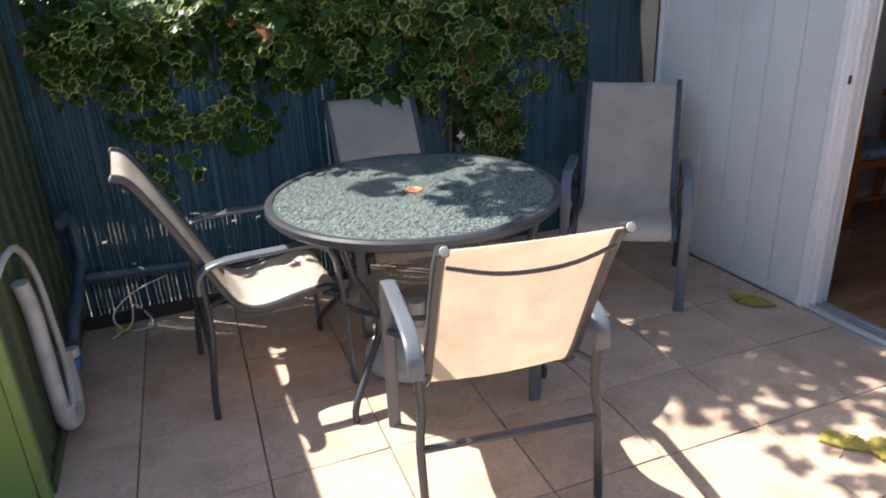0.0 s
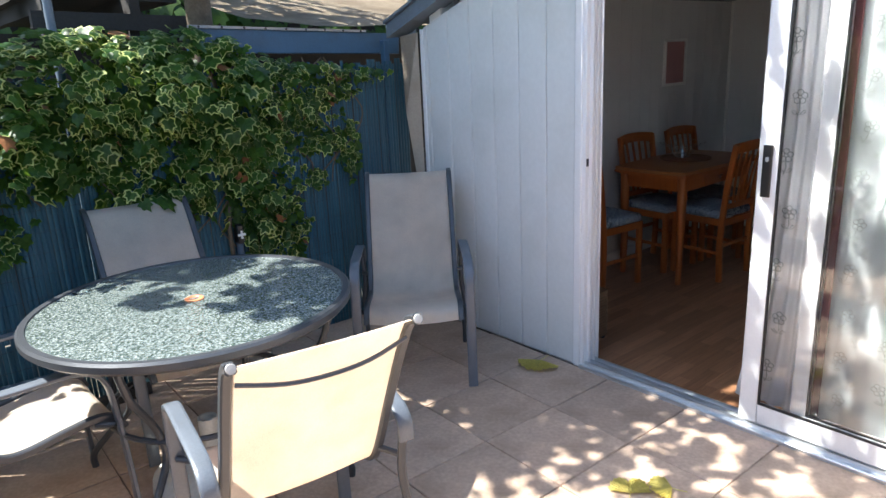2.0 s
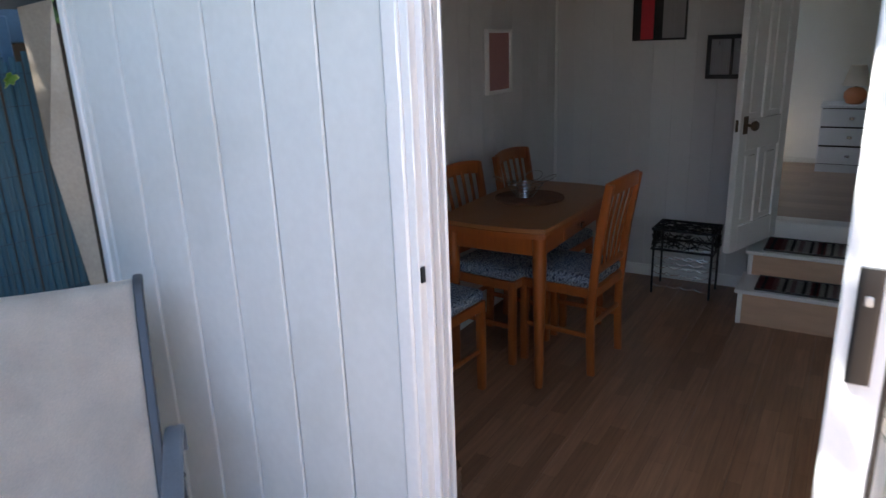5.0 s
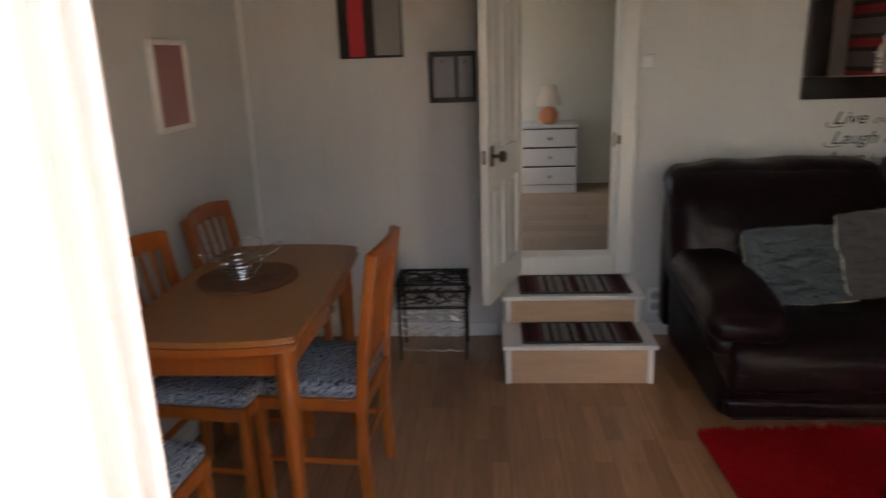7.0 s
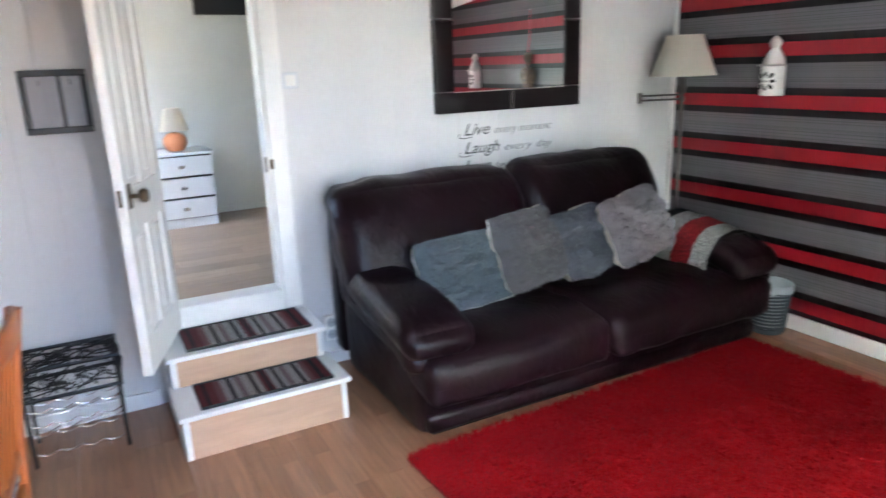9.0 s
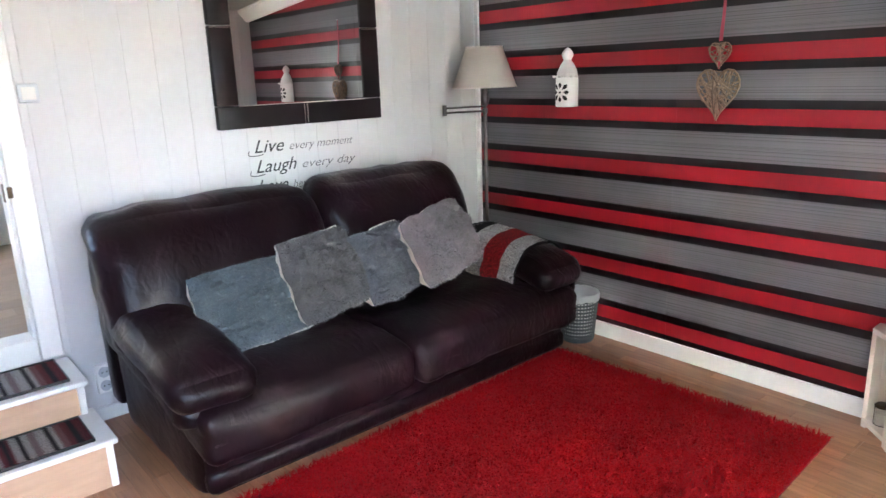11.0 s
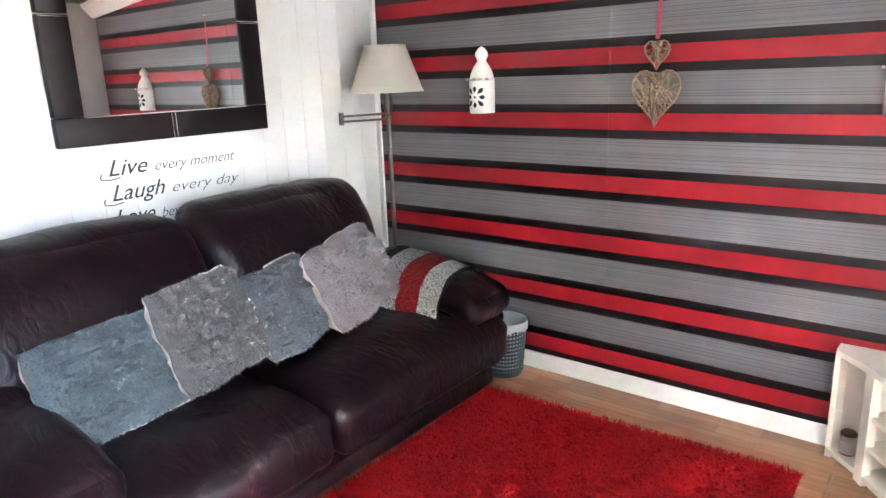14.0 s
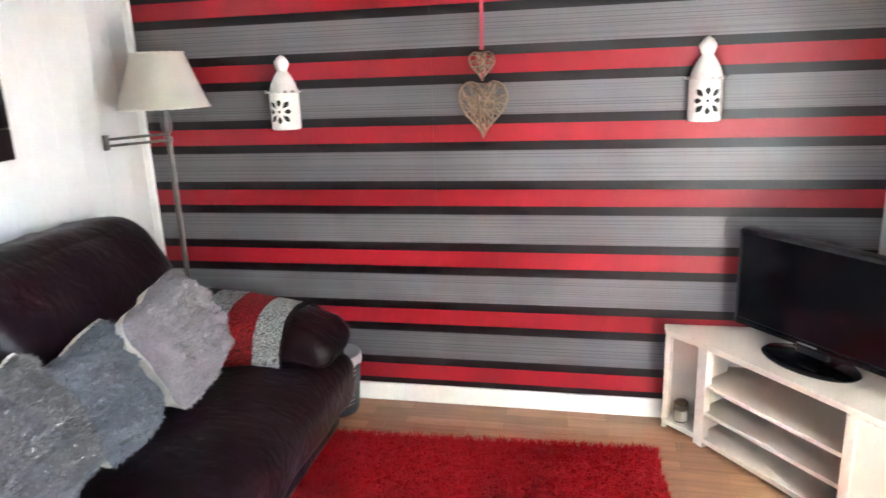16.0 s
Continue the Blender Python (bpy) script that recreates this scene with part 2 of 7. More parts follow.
M_MIRROR = mat("mirror_silver", (0.86, 0.87, 0.87), 0.0, 1.0, vary=0.0, bump=0)
M_MIRROR.node_tree.nodes["Principled BSDF"].inputs["Roughness"].default_value = 0.01
for lk in list(M_MIRROR.node_tree.links):
    if lk.to_socket.name == "Roughness":
        M_MIRROR.node_tree.links.remove(lk)


def hammered_glass():
    """Tempered glass with a pebbled underside: shaded hollows and glinting ridges are put into its colour."""
    m = mat("hammered_glass", (0.30, 0.36, 0.34), 0.14, vary=0.1, spec=0.9)
    n, l = m.node_tree.nodes, m.node_tree.links
    b = n["Principled BSDF"]
    b.inputs["Transmission Weight"].default_value = 0.2
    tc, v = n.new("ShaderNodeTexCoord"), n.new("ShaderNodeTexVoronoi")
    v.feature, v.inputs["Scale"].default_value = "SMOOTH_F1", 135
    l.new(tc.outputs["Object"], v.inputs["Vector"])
    # ramp paints sun glints pale and the shade between them dark
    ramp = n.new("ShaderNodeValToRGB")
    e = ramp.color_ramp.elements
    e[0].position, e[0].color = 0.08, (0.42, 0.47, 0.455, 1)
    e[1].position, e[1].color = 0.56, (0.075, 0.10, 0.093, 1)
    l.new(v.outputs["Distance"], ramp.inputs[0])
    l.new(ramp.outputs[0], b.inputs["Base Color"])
    bp = n.new("ShaderNodeBump")
    bp.inputs["Strength"].default_value, bp.inputs["Distance"].default_value = 0.7, 0.008
    l.new(v.outputs["Distance"], bp.inputs["Height"])
    l.new(bp.outputs[0], b.inputs["Normal"])
    return m


def striped_paper():
    """Wallpaper: red, black and finely lined grey bands that repeat every 0.26 m of height."""
    m = mat("striped_wallpaper", (0.5, 0.5, 0.5), 0.42, vary=0.05, bump=0.05, spec=0.40)
    n, l = m.node_tree.nodes, m.node_tree.links
    b = n["Principled BSDF"]
    geo, sep = n.new("ShaderNodeNewGeometry"), n.new("ShaderNodeSeparateXYZ")
    l.new(geo.outputs["Position"], sep.inputs[0])
    off, div, fr = n.new("ShaderNodeMath"), n.new("ShaderNodeMath"), n.new("ShaderNodeMath")
    off.operation, div.operation, fr.operation = "SUBTRACT", "DIVIDE", "FRACT"
    off.inputs[1].default_value, div.inputs[1].default_value = 0.067 - 2.648, 0.2648
    l.new(sep.outputs[2], off.inputs[0])
    l.new(off.outputs[0], div.inputs[0])
    l.new(div.outputs[0], fr.inputs[0])
    ramp = n.new("ShaderNodeValToRGB")
    ramp.color_ramp.interpolation = "CONSTANT"
    e = ramp.color_ramp.elements
    e[0].position, e[0].color = 0.0, (0.27, 0.006, 0.014, 1)
    e[1].position, e[1].color = 0.26, (0.006, 0.005, 0.006, 1)
    k = e.new(0.397)
    k.color = (0.145, 0.138, 0.146, 1)
    k = e.new(0.861)
    k.color = (0.006, 0.005, 0.006, 1)
    l.new(fr.outputs[0], ramp.inputs[0])
    lines = n.new("ShaderNodeTexNoise")
    lines.noise_dimensions = "1D"
    lines.inputs["Scale"].default_value, lines.inputs["Detail"].default_value = 230, 2
    l.new(sep.outputs[2], lines.inputs["W"])
    lr = n.new("ShaderNodeMapRange")
    lr.inputs[1].default_value, lr.inputs[2].default_value, lr.inputs[3].default_value, lr.inputs[4].default_value = 0.36, 0.5, 0.62, 1.06
    l.new(lines.outputs[0], lr.inputs[0])
    isgrey = n.new("ShaderNodeMath")
    isgrey.operation = "COMPARE"
    isgrey.inputs[1].default_value, isgrey.inputs[2].default_value = 0.629, 0.232
    l.new(fr.outputs[0], isgrey.inputs[0])
    f = n.new("ShaderNodeMix")
    f.inputs[2].default_value = 1.0
    l.new(isgrey.outputs[0], f.inputs[0])
    l.new(lr.outputs[0], f.inputs[3])
    sc = n.new("ShaderNodeVectorMath")
    sc.operation = "SCALE"
    l.new(ramp.outputs[0], sc.inputs[0])
    l.new(f.outputs[0], sc.inputs["Scale"])
    l.new(sc.outputs[0], b.inputs["Base Color"])
    return m


def laminate(name, light, dark):
    """Three-strip laminate: strips of 64 mm along x with their own tone and grain."""
    m = mat(name, light, 0.33, vary=0.1, bump=0.02, coat=0.1)
    n, l = m.node_tree.nodes, m.node_tree.links
    b = n["Principled BSDF"]
    geo = n.new("ShaderNodeNewGeometry")
    br = n.new("ShaderNodeTexBrick")
    br.offset, br.offset_frequency = 0.37, 2
    br.inputs["Scale"].default_value = 1.0
    br.inputs["Brick Width"].default_value, br.inputs["Row Height"].default_value = 0.42, 0.064
    br.inputs["Mortar Size"].default_value, br.inputs["Bias"].default_value = 0.0006, 0.0
    br.inputs["Color1"].default_value, br.inputs["Color2"].default_value = (*light, 1), (*dark, 1)
    br.inputs["Mortar"].default_value = (*[c * 0.55 for c in dark], 1)
    l.new(geo.outputs["Position"], br.inputs["Vector"])
    mp, gr = n.new("ShaderNodeMapping"), n.new("ShaderNodeTexNoise")
    mp.inputs["Scale"].default_value = (4, 60, 1)
    gr.inputs["Scale"].default_value, gr.inputs["Detail"].default_value, gr.inputs["Distortion"].default_value = 1.0, 4, 0.6
    l.new(geo.outputs["Position"], mp.inputs[0])
    l.new(mp.outputs[0], gr.inputs["Vector"])
    rg = n.new("ShaderNodeMapRange")
    rg.inputs[1].default_value, rg.inputs[2].default_value, rg.inputs[3].default_value, rg.inputs[4].default_value = 0.3, 0.7, 0.8, 1.15
    l.new(gr.outputs[0], rg.inputs[0])
    sc = n.new("ShaderNodeVectorMath")
    sc.operation = "SCALE"
    l.new(br.outputs[0], sc.inputs[0])
    l.new(rg.outputs[0], sc.inputs["Scale"])
    l.new(sc.outputs[0], b.inputs["Base Color"])
    return m


def banded(name, axis, size, cols, rough=0.95, zig=0.0, speck=0.0):
    """Woven cloth in bands along one object axis: cols is a list of (start 0..1, colour) over size metres."""
    m = mat(name, (0.5, 0.5, 0.5), rough, vary=0.1, bump=0.0)
    n, l = m.node_tree.nodes, m.node_tree.links
    b = n["Principled BSDF"]
    tc, sep = n.new("ShaderNodeTexCoord"), n.new("ShaderNodeSeparateXYZ")
    l.new(tc.outputs["Object"], sep.inputs[0])
    src = sep.outputs[axis]
    if zig:
        pp = n.new("ShaderNodeMath")
        pp.operation = "PINGPONG"
        pp.inputs[1].default_value = 0.009
        l.new(sep.outputs[1 - axis], pp.inputs[0])
        ad = n.new("ShaderNodeMath")
        ad.operation = "MULTIPLY_ADD"
        ad.inputs[1].default_value = zig
        l.new(pp.outputs[0], ad.inputs[0])
        l.new(src, ad.inputs[2])
        src = ad.outputs[0]
    mr = n.new("ShaderNodeMapRange")
    mr.inputs[1].default_value, mr.inputs[2].default_value = -size / 2, size / 2
    l.new(src, mr.inputs[0])
    ramp = n.new("ShaderNodeValToRGB")
    ramp.color_ramp.interpolation = "CONSTANT"
    e = ramp.color_ramp.elements
    e[0].position, e[0].color = cols[0][0], (*cols[0][1], 1)
    e[1].position, e[1].color = cols[1][0], (*cols[1][1], 1)
    for p, c in cols[2:]:
        k = e.new(p)
        k.color = (*c, 1)
    l.new(mr.outputs[0], ramp.inputs[0])
    out = ramp.outputs[0]
    if speck:
        nz = n.new("ShaderNodeTexNoise")
        nz.inputs["Scale"].default_value, nz.inputs["Detail"].default_value = 190, 2
        l.new(tc.outputs["Object"], nz.inputs["Vector"])
        rg = n.new("ShaderNodeMapRange")
        rg.inputs[1].default_value, rg.inputs[2].default_value, rg.inputs[3].default_value, rg.inputs[4].default_value = 0.42, 0.56, 1 - speck, 1.25
        l.new(nz.outputs[0], rg.inputs[0])
        sc = n.new("ShaderNodeVectorMath")
        sc.operation = "SCALE"
        l.new(out, sc.inputs[0])
        l.new(rg.outputs[0], sc.inputs["Scale"])
        out = sc.outputs[0]
    l.new(out, b.inputs["Base Color"])
    return m


def paisley():
    """Blue-grey swirling print of the dining chairs' seat pads."""
    m = mat("swirl_print_cotton", (0.45, 0.5, 0.55), 0.85, vary=0.05, bump=0.2)
    n, l = m.node_tree.nodes, m.node_tree.links
    tc, w = n.new("ShaderNodeTexCoord"), n.new("ShaderNodeTexWave")
    w.wave_type, w.rings_direction = "RINGS", "Z"
    w.inputs["Scale"].default_value, w.inputs["Distortion"].default_value = 15, 22
    w.inputs["Detail"].default_value, w.inputs["Detail Scale"].default_value = 2.0, 1.6
    l.new(tc.outputs["Object"], w.inputs["Vector"])
    r = n.new("ShaderNodeValToRGB")
    r.color_ramp.interpolation = "CONSTANT"
    e = r.color_ramp.elements
    e[0].position, e[0].color = 0.0, (0.035, 0.05, 0.085, 1)
    e[1].position, e[1].color = 0.27, (0.27, 0.33, 0.38, 1)
    k = e.new(0.62)
    k.color = (0.52, 0.58, 0.60, 1)
    k = e.new(0.9)
    k.color = (0.11, 0.16, 0.24, 1)
    l.new(w.outputs[1], r.inputs[0])
    l.new(r.outputs[0], n["Principled BSDF"].inputs["Base Color"])
    return m


M_HAMMER = hammered_glass()
M_PAPERWALL = striped_paper()
M_LAM = laminate("three_strip_laminate", (0.40, 0.200, 0.105), (0.27, 0.128, 0.064))
DK, LT, RD = (0.02, 0.016, 0.02), (0.44, 0.41, 0.39), (0.15, 0.028, 0.033)
M_DOORMAT = banded("zigzag_mat", 1, 0.53, [(0.0, RD), (0.06, DK), (0.10, RD), (0.14, (0.22, 0.10, 0.10)), (0.18, LT), (0.21, DK), (0.24, LT), (0.30, (0.25, 0.18, 0.18)), (0.34, LT), (0.38, DK), (0.41, LT), (0.45, RD), (0.47, DK), (0.50, RD), (0.53, LT), (0.57, DK), (0.60, LT), (0.66, (0.25, 0.18, 0.18)), (0.70, LT), (0.74, DK), (0.77, LT), (0.82, (0.22, 0.10, 0.10)), (0.87, RD), (0.93, DK), (0.96, RD)], zig=1.2, speck=0.35)
M_BLANKET = banded("knit_blanket", 0, 0.42, [(0.0, (0.02, 0.02, 0.022)), (0.06, (0.55, 0.56, 0.56)), (0.31, (0.36, 0.012, 0.02)), (0.60, (0.55, 0.56, 0.56)), (0.86, (0.02, 0.02, 0.022))], speck=0.75)
M_PAISLEY = paisley()


# ---- mesh tools ----
def add_box(bm, x0, x1, y0, y1, z0, z1, bevel=0.0, seg=1):
    r = bmesh.ops.create_cube(bm, size=1, matrix=Matrix.Translation(((x0 + x1) / 2, (y0 + y1) / 2, (z0 + z1) / 2)) @ Matrix.Diagonal((abs(x1 - x0), abs(y1 - y0), abs(z1 - z0), 1)))
    if bevel:
        edges = list({e for v in r["verts"] for e in v.link_edges})
        bmesh.ops.bevel(bm, geom=edges, offset=bevel, segments=seg, profile=0.5, affect="EDGES")
    return bm


def box(*a, **k):
    return add_box(bmesh.new(), *a, **k)


def add_tube(bm, pts, r, n=8, r2=None, side=None, closed=False):
    """Sweep a round (or, with r2, a flat rounded) section along points; side fixes the section's first axis."""
    pts = [Vector(p) for p in pts]
    rings, last = [], None
    cnt = len(pts)
    for i, p in enumerate(pts):
        a = pts[(i - 1) % cnt] if (i or closed) else p
        b = pts[(i + 1) % cnt] if (i < cnt - 1 or closed) else p
        d = (b - a).normalized()
        if side is not None:
            u = Vector(side)
        elif last is None:
            u = Vector((0, 0, 1)) if abs(d.z) < 0.9 else Vector((1, 0, 0))
        else:
            u = last
        u = (u - d * u.dot(d)).normalized()
        w = d.cross(u)
        last = u
        ring = []
        for k in range(n):
            ang = 2 * math.pi * (k + 0.5) / n
            c, s = math.cos(ang), math.sin(ang)
            if r2 is not None:
                c, s = math.copysign(abs(c) ** 0.45, c), math.copysign(abs(s) ** 0.45, s)
            ring.append(bm.verts.new(p + u * (c * r) + w * (s * (r2 or r))))
        rings.append(ring)
    for i in range(cnt - (0 if closed else 1)):
        a, b = rings[i], rings[(i + 1) % cnt]
        for k in range(n):
            bm.faces.new((a[k], a[(k + 1) % n], b[(k + 1) % n], b[k]))
    if not closed:
        bm.faces.new(rings[0][::-1])
        bm.faces.new(rings[-1])
    return bm


def tube(*a, **k):
    return add_tube(bmesh.new(), *a, **k)


def add_lathe(bm, prof, n=24, at=(0, 0, 0), turn=2 * math.pi):
    full = abs(turn - 2 * math.pi) < 1e-6
    rings = []
    for r, z in prof:
        m = n if full else n + 1
        rings.append([bm.verts.new((at[0] + r * math.cos(turn * k / n), at[1] + r * math.sin(turn * k / n), at[2] + z)) for k in range(m)])
    for a, b in zip(rings, rings[1:]):
        for k in range(n):
            j = (k + 1) % len(a)
            bm.faces.new((a[k], a[j], b[j], b[k]))
    if full:
        bm.faces.new(rings[0][::-1])
        bm.faces.new(rings[-1])
    return bm


def lathe(*a, **k):
    return add_lathe(bmesh.new(), *a, **k)


def add_prism(bm, poly, a0, a1, axis="z"):
    """A polygon pushed from a0 to a1 along an axis; poly is in the other two axes, in order."""
    def p(u, v, a):
        return {"z": (u, v, a), "x": (a, u, v), "y": (u, a, v)}[axis]
    lo = [bm.verts.new(p(u, v, a0)) for u, v in poly]
    hi = [bm.verts.new(p(u, v, a1)) for u, v in poly]
    bm.faces.new(lo[::-1])
    bm.faces.new(hi)
    for k in range(len(poly)):
        j = (k + 1) % len(poly)
        bm.faces.new((lo[k], lo[j], hi[j], hi[k]))
    return bm


def prism(*a, **k):
    return add_prism(bmesh.new(), *a, **k)


def soft_box(at, half, r, n=10, bulge=(0, 0, 0), wrinkle=0.0, freq=6.0, seed=0.0, bend=None, pinch=0.0):
    """A padded block: rounded by r, bulging on its faces, with wrinkles; bend moves each point at the end."""
    bm = bmesh.new()
    hx, hy, hz = half
    seen = {}
    par = [-1 + 2 * (0.5 - 0.5 * math.cos(math.pi * i / n)) for i in range(n + 1)]

    def vert(i, j, k):
        key = (i, j, k)
        if key not in seen:
            u = Vector((par[i], par[j], par[k]))
            p = Vector((u.x * hx, u.y * hy, u.z * hz))
            inner = Vector([max(-(h - r), min(h - r, c)) for c, h in zip(p, half)])
            d = p - inner
            if d.length > 1e-9:
                p = inner + d.normalized() * r
            nrm = d.normalized() if d.length > 1e-9 else Vector((0, 0, 1))
            fx, fy, fz = 1 - u.x ** 2, 1 - u.y ** 2, 1 - u.z ** 2
            p += Vector((math.copysign(bulge[0] * fy * fz, u.x) if abs(u.x) > 0.3 else 0, math.copysign(bulge[1] * fx * fz, u.y) if abs(u.y) > 0.3 else 0, math.copysign(bulge[2] * fx * fy, u.z) if abs(u.z) > 0.3 else 0))
            if wrinkle:
                q = p * freq + Vector((seed, seed * 1.7, 0))
                p += nrm * wrinkle * (noise.noise(q) + 0.5 * noise.noise(q * 2.7))
            if bend:
                p = bend(p)
            seen[key] = bm.verts.new(p + Vector(at))
        return seen[key]

    for a in range(n):
        for b in range(n):
            for s in (0, n):
                for f in (lambda i, j: (s, i, j), lambda i, j: (i, s, j), lambda i, j: (i, j, s)):
                    try:
                        bm.faces.new([vert(*f(*c)) for c in ((a, b), (a + 1, b), (a + 1, b + 1), (a, b + 1))])
                    except ValueError:
                        pass
    bmesh.ops.recalc_face_normals(bm, faces=bm.faces)
    return bm


def mesh_of(name, bm, material, smooth=True):
    me = bpy.data.meshes.new(name)
    bmesh.ops.recalc_face_normals(bm, faces=bm.faces)
    bm.to_mesh(me)
    bm.free()
    for m in material if isinstance(material, (list, tuple)) else [material]:
        me.materials.append(m)
    if smooth:
        me.shade_smooth()
        me.set_sharp_from_angle(angle=radians(38))
    return me


def part(name, bm, material, parent, label="", m=None, smooth=True):
    ob = new(name, bm if isinstance(bm, bpy.types.Mesh) else mesh_of(name, bm, material, smooth))
    ob.parent = parent
    if m is not None:
        ob.matrix_basis = m
    return tagged(ob, label)


def thing(name, m, label, category, group="", kind=""):
    ob = new(name)
    ob.empty_display_size = 0.1
    ob.matrix_basis = m
    return tagged(ob, label, category, group, kind)


def solo(name, bm, material, label, category="", group="", kind="", m=None, smooth=True):
    ob = new(name, mesh_of(name, bm, material, smooth))
    if m is not None:
        ob.matrix_basis = m
    return tagged(ob, label, category, group, kind)


def big(name, verts, faces, mats, idx=None, parent=None, smooth=False):
    """A large joined mesh from arrays."""
    me = bpy.data.meshes.new(name)
    me.from_pydata([tuple(v) for v in verts], [], [tuple(f) for f in faces])
    for mm in mats:
        me.materials.append(mm)
    if idx is not None:
        me.polygons.foreach_set("material_index", np.asarray(idx, dtype=np.int32))
    if smooth:
        me.shade_smooth()
    ob = new(name, me)
    ob.parent = parent
    return ob


def arc(c, r, a0, a1, n, plane="yz", fixed=0.0):
    out = []
    for i in range(n + 1):
        a = radians(a0 + (a1 - a0) * i / n)
        u, v = c[0] + r * math.cos(a), c[1] + r * math.sin(a)
        out.append({"yz": (fixed, u, v), "xz": (u, fixed, v), "xy": (u, v, fixed)}[plane])
    return out


def smooth_path(pts, n=6):
    """Points of a smooth curve through pts."""
    pts = [Vector(p) for p in pts]
    out = []
    for i in range(len(pts) - 1):
        p0, p1, p2, p3 = pts[max(0, i - 1)], pts[i], pts[i + 1], pts[min(len(pts) - 1, i + 2)]
        for k in range(n):
            t = k / n
            out.append(0.5 * ((2 * p1) + (p2 - p0) * t + (2 * p0 - 5 * p1 + 4 * p2 - p3) * t * t + (3 * p1 - p0 - 3 * p2 + p3) * t ** 3))
    out.append(pts[-1])
    return out


# ---- the plan ----
FZ = -0.042                      # floor of the room
WX, WY, SY, FX = 5.67, 2.81, -1.55, 2.65   # back wall, dining-end wall, striped wall, inside of the front wall
PZ = -0.045                      # top of the patio tiles
OUT = 2.55                       # outside of the front wall
DOOR_A, DOOR_B = 1.85, -0.55     # ends of the sliding door's opening
FENCE = 3.30


def ceiling_z(x, y):
    return min(1.80 + (2.86 - y) * 0.36, 1.99 + (x - FX) * 0.09)


# ---- structure: outside ----
ground = solo("ground", prism([(-400, -400), (400, -400), (400, 400), (-400, 400)], -0.30, -0.12), M_SOIL, "bare grey-brown soil around the patio", "ground", kind="structure", smooth=False)
patio = solo("pavement", box(-2.2, OUT - 0.002, -4.0, FENCE + 0.05, -0.125, PZ - 0.008), M_JOINT, "patio of square beige stone tiles with dark joints", "pavement", kind="structure", smooth=False)

wall_front = thing("wall_front", pose(0, 0, 0), "front wall clad outside in white vertical boards", "wall", kind="structure")
bm = bmesh.new()
add_prism(bm, [(DOOR_A + 0.055, -0.1), (2.965, -0.1), (2.965, 1.62), (DOOR_A + 0.055, 2.02)], OUT + 0.014, FX - 0.012, "x")
add_box(bm, OUT + 0.014, FX - 0.012, DOOR_B, DOOR_A + 0.055, 2.02, 2.30)
add_box(bm, OUT + 0.014, FX - 0.012, -1.65, DOOR_B, -0.1, 2.30)
part("wall_core", bm, M_WHITE, wall_front, smooth=False)
EDGES = [2.97, 2.935, 2.764, 2.599, 2.429, 2.257, 2.084, 1.911]
for a, b in zip(EDGES, EDGES[1:]):
    bm = prism([(b + 0.002, PZ + 0.004), (a - 0.002, PZ + 0.004), (a - 0.002, 1.615 + (2.985 - a) * 0.36), (b + 0.002, 1.615 + (2.985 - b) * 0.36)], OUT - 0.004, OUT + 0.014, "x")
    bmesh.ops.bevel(bm, geom=[e for e in bm.edges if all(v.co.x < OUT for v in e.verts)], offset=0.004, segments=1, affect="EDGES")
    part("panel", bm, M_CLAD, wall_front)
solo("corner_trim", box(OUT - 0.012, OUT + 0.02, 2.966, 2.99, PZ, 1.615, bevel=0.003), M_UPVC, "white plastic corner strip at the end of the cladding", "trim", kind="structure")
# rake board and roof of the room
rake = thing("roof_edge", pose(0, 0.055, -0.045), "grey-blue sloping roof edge over the cladding", "roof", kind="structure")
part("fascia", prism([(3.12, 1.625), (3.12, 1.70), (1.9, 2.14), (1.9, 2.065)], OUT - 0.10, OUT - 0.07, "x"), M_FASCIA, rake, smooth=False)
part("soffit", prism([(3.12, 1.628), (3.12, 1.64), (1.9, 2.08), (1.9, 2.068)], OUT - 0.07, OUT + 0.03, "x"), M_FASCIA, rake, smooth=False)
part("roof_sheet", prism([(3.12, 1.70), (3.12, 1.715), (1.9, 2.155), (1.9, 2.14)], OUT - 0.12, 5.9, "x"), M_FASCIA, rake, smooth=False)
part("roof_sheet", prism([(1.9, 2.38), (1.9, 2.40), (-1.75, 2.40), (-1.75, 2.38)], OUT - 0.25, 5.9, "x"), M_FASCIA, rake, smooth=False)
part("roof_step", box(OUT - 0.25, 5.9, 1.88, 1.90, 2.14, 2.40), M_FASCIA, rake, smooth=False)
bm = bmesh.new()
vs = [bm.verts.new(p) for p in ((2.50, 3.115, 1.585), (2.53, 2.995, 1.60), (2.535, 3.0, 0.41), (2.52, 3.03, 0.66), (2.49, 3.085, 1.16))]
bm.faces.new(vs)
bmesh.ops.solidify(bm, geom=bm.faces[:], thickness=0.006)
solo("tarpaulin_flap", bm, M_TARP, "dusty beige tarpaulin flap hanging at the wall's corner", "tarpaulin", smooth=False)

# ---- structure: inside ----
floor = solo("floor", box(FX - 0.1, WX + 0.1, SY - 0.1, WY + 0.1, FZ - 0.12, FZ - 0.012), M_JOINT, "light brown strip laminate floor of the room", "floor", kind="structure", smooth=False)


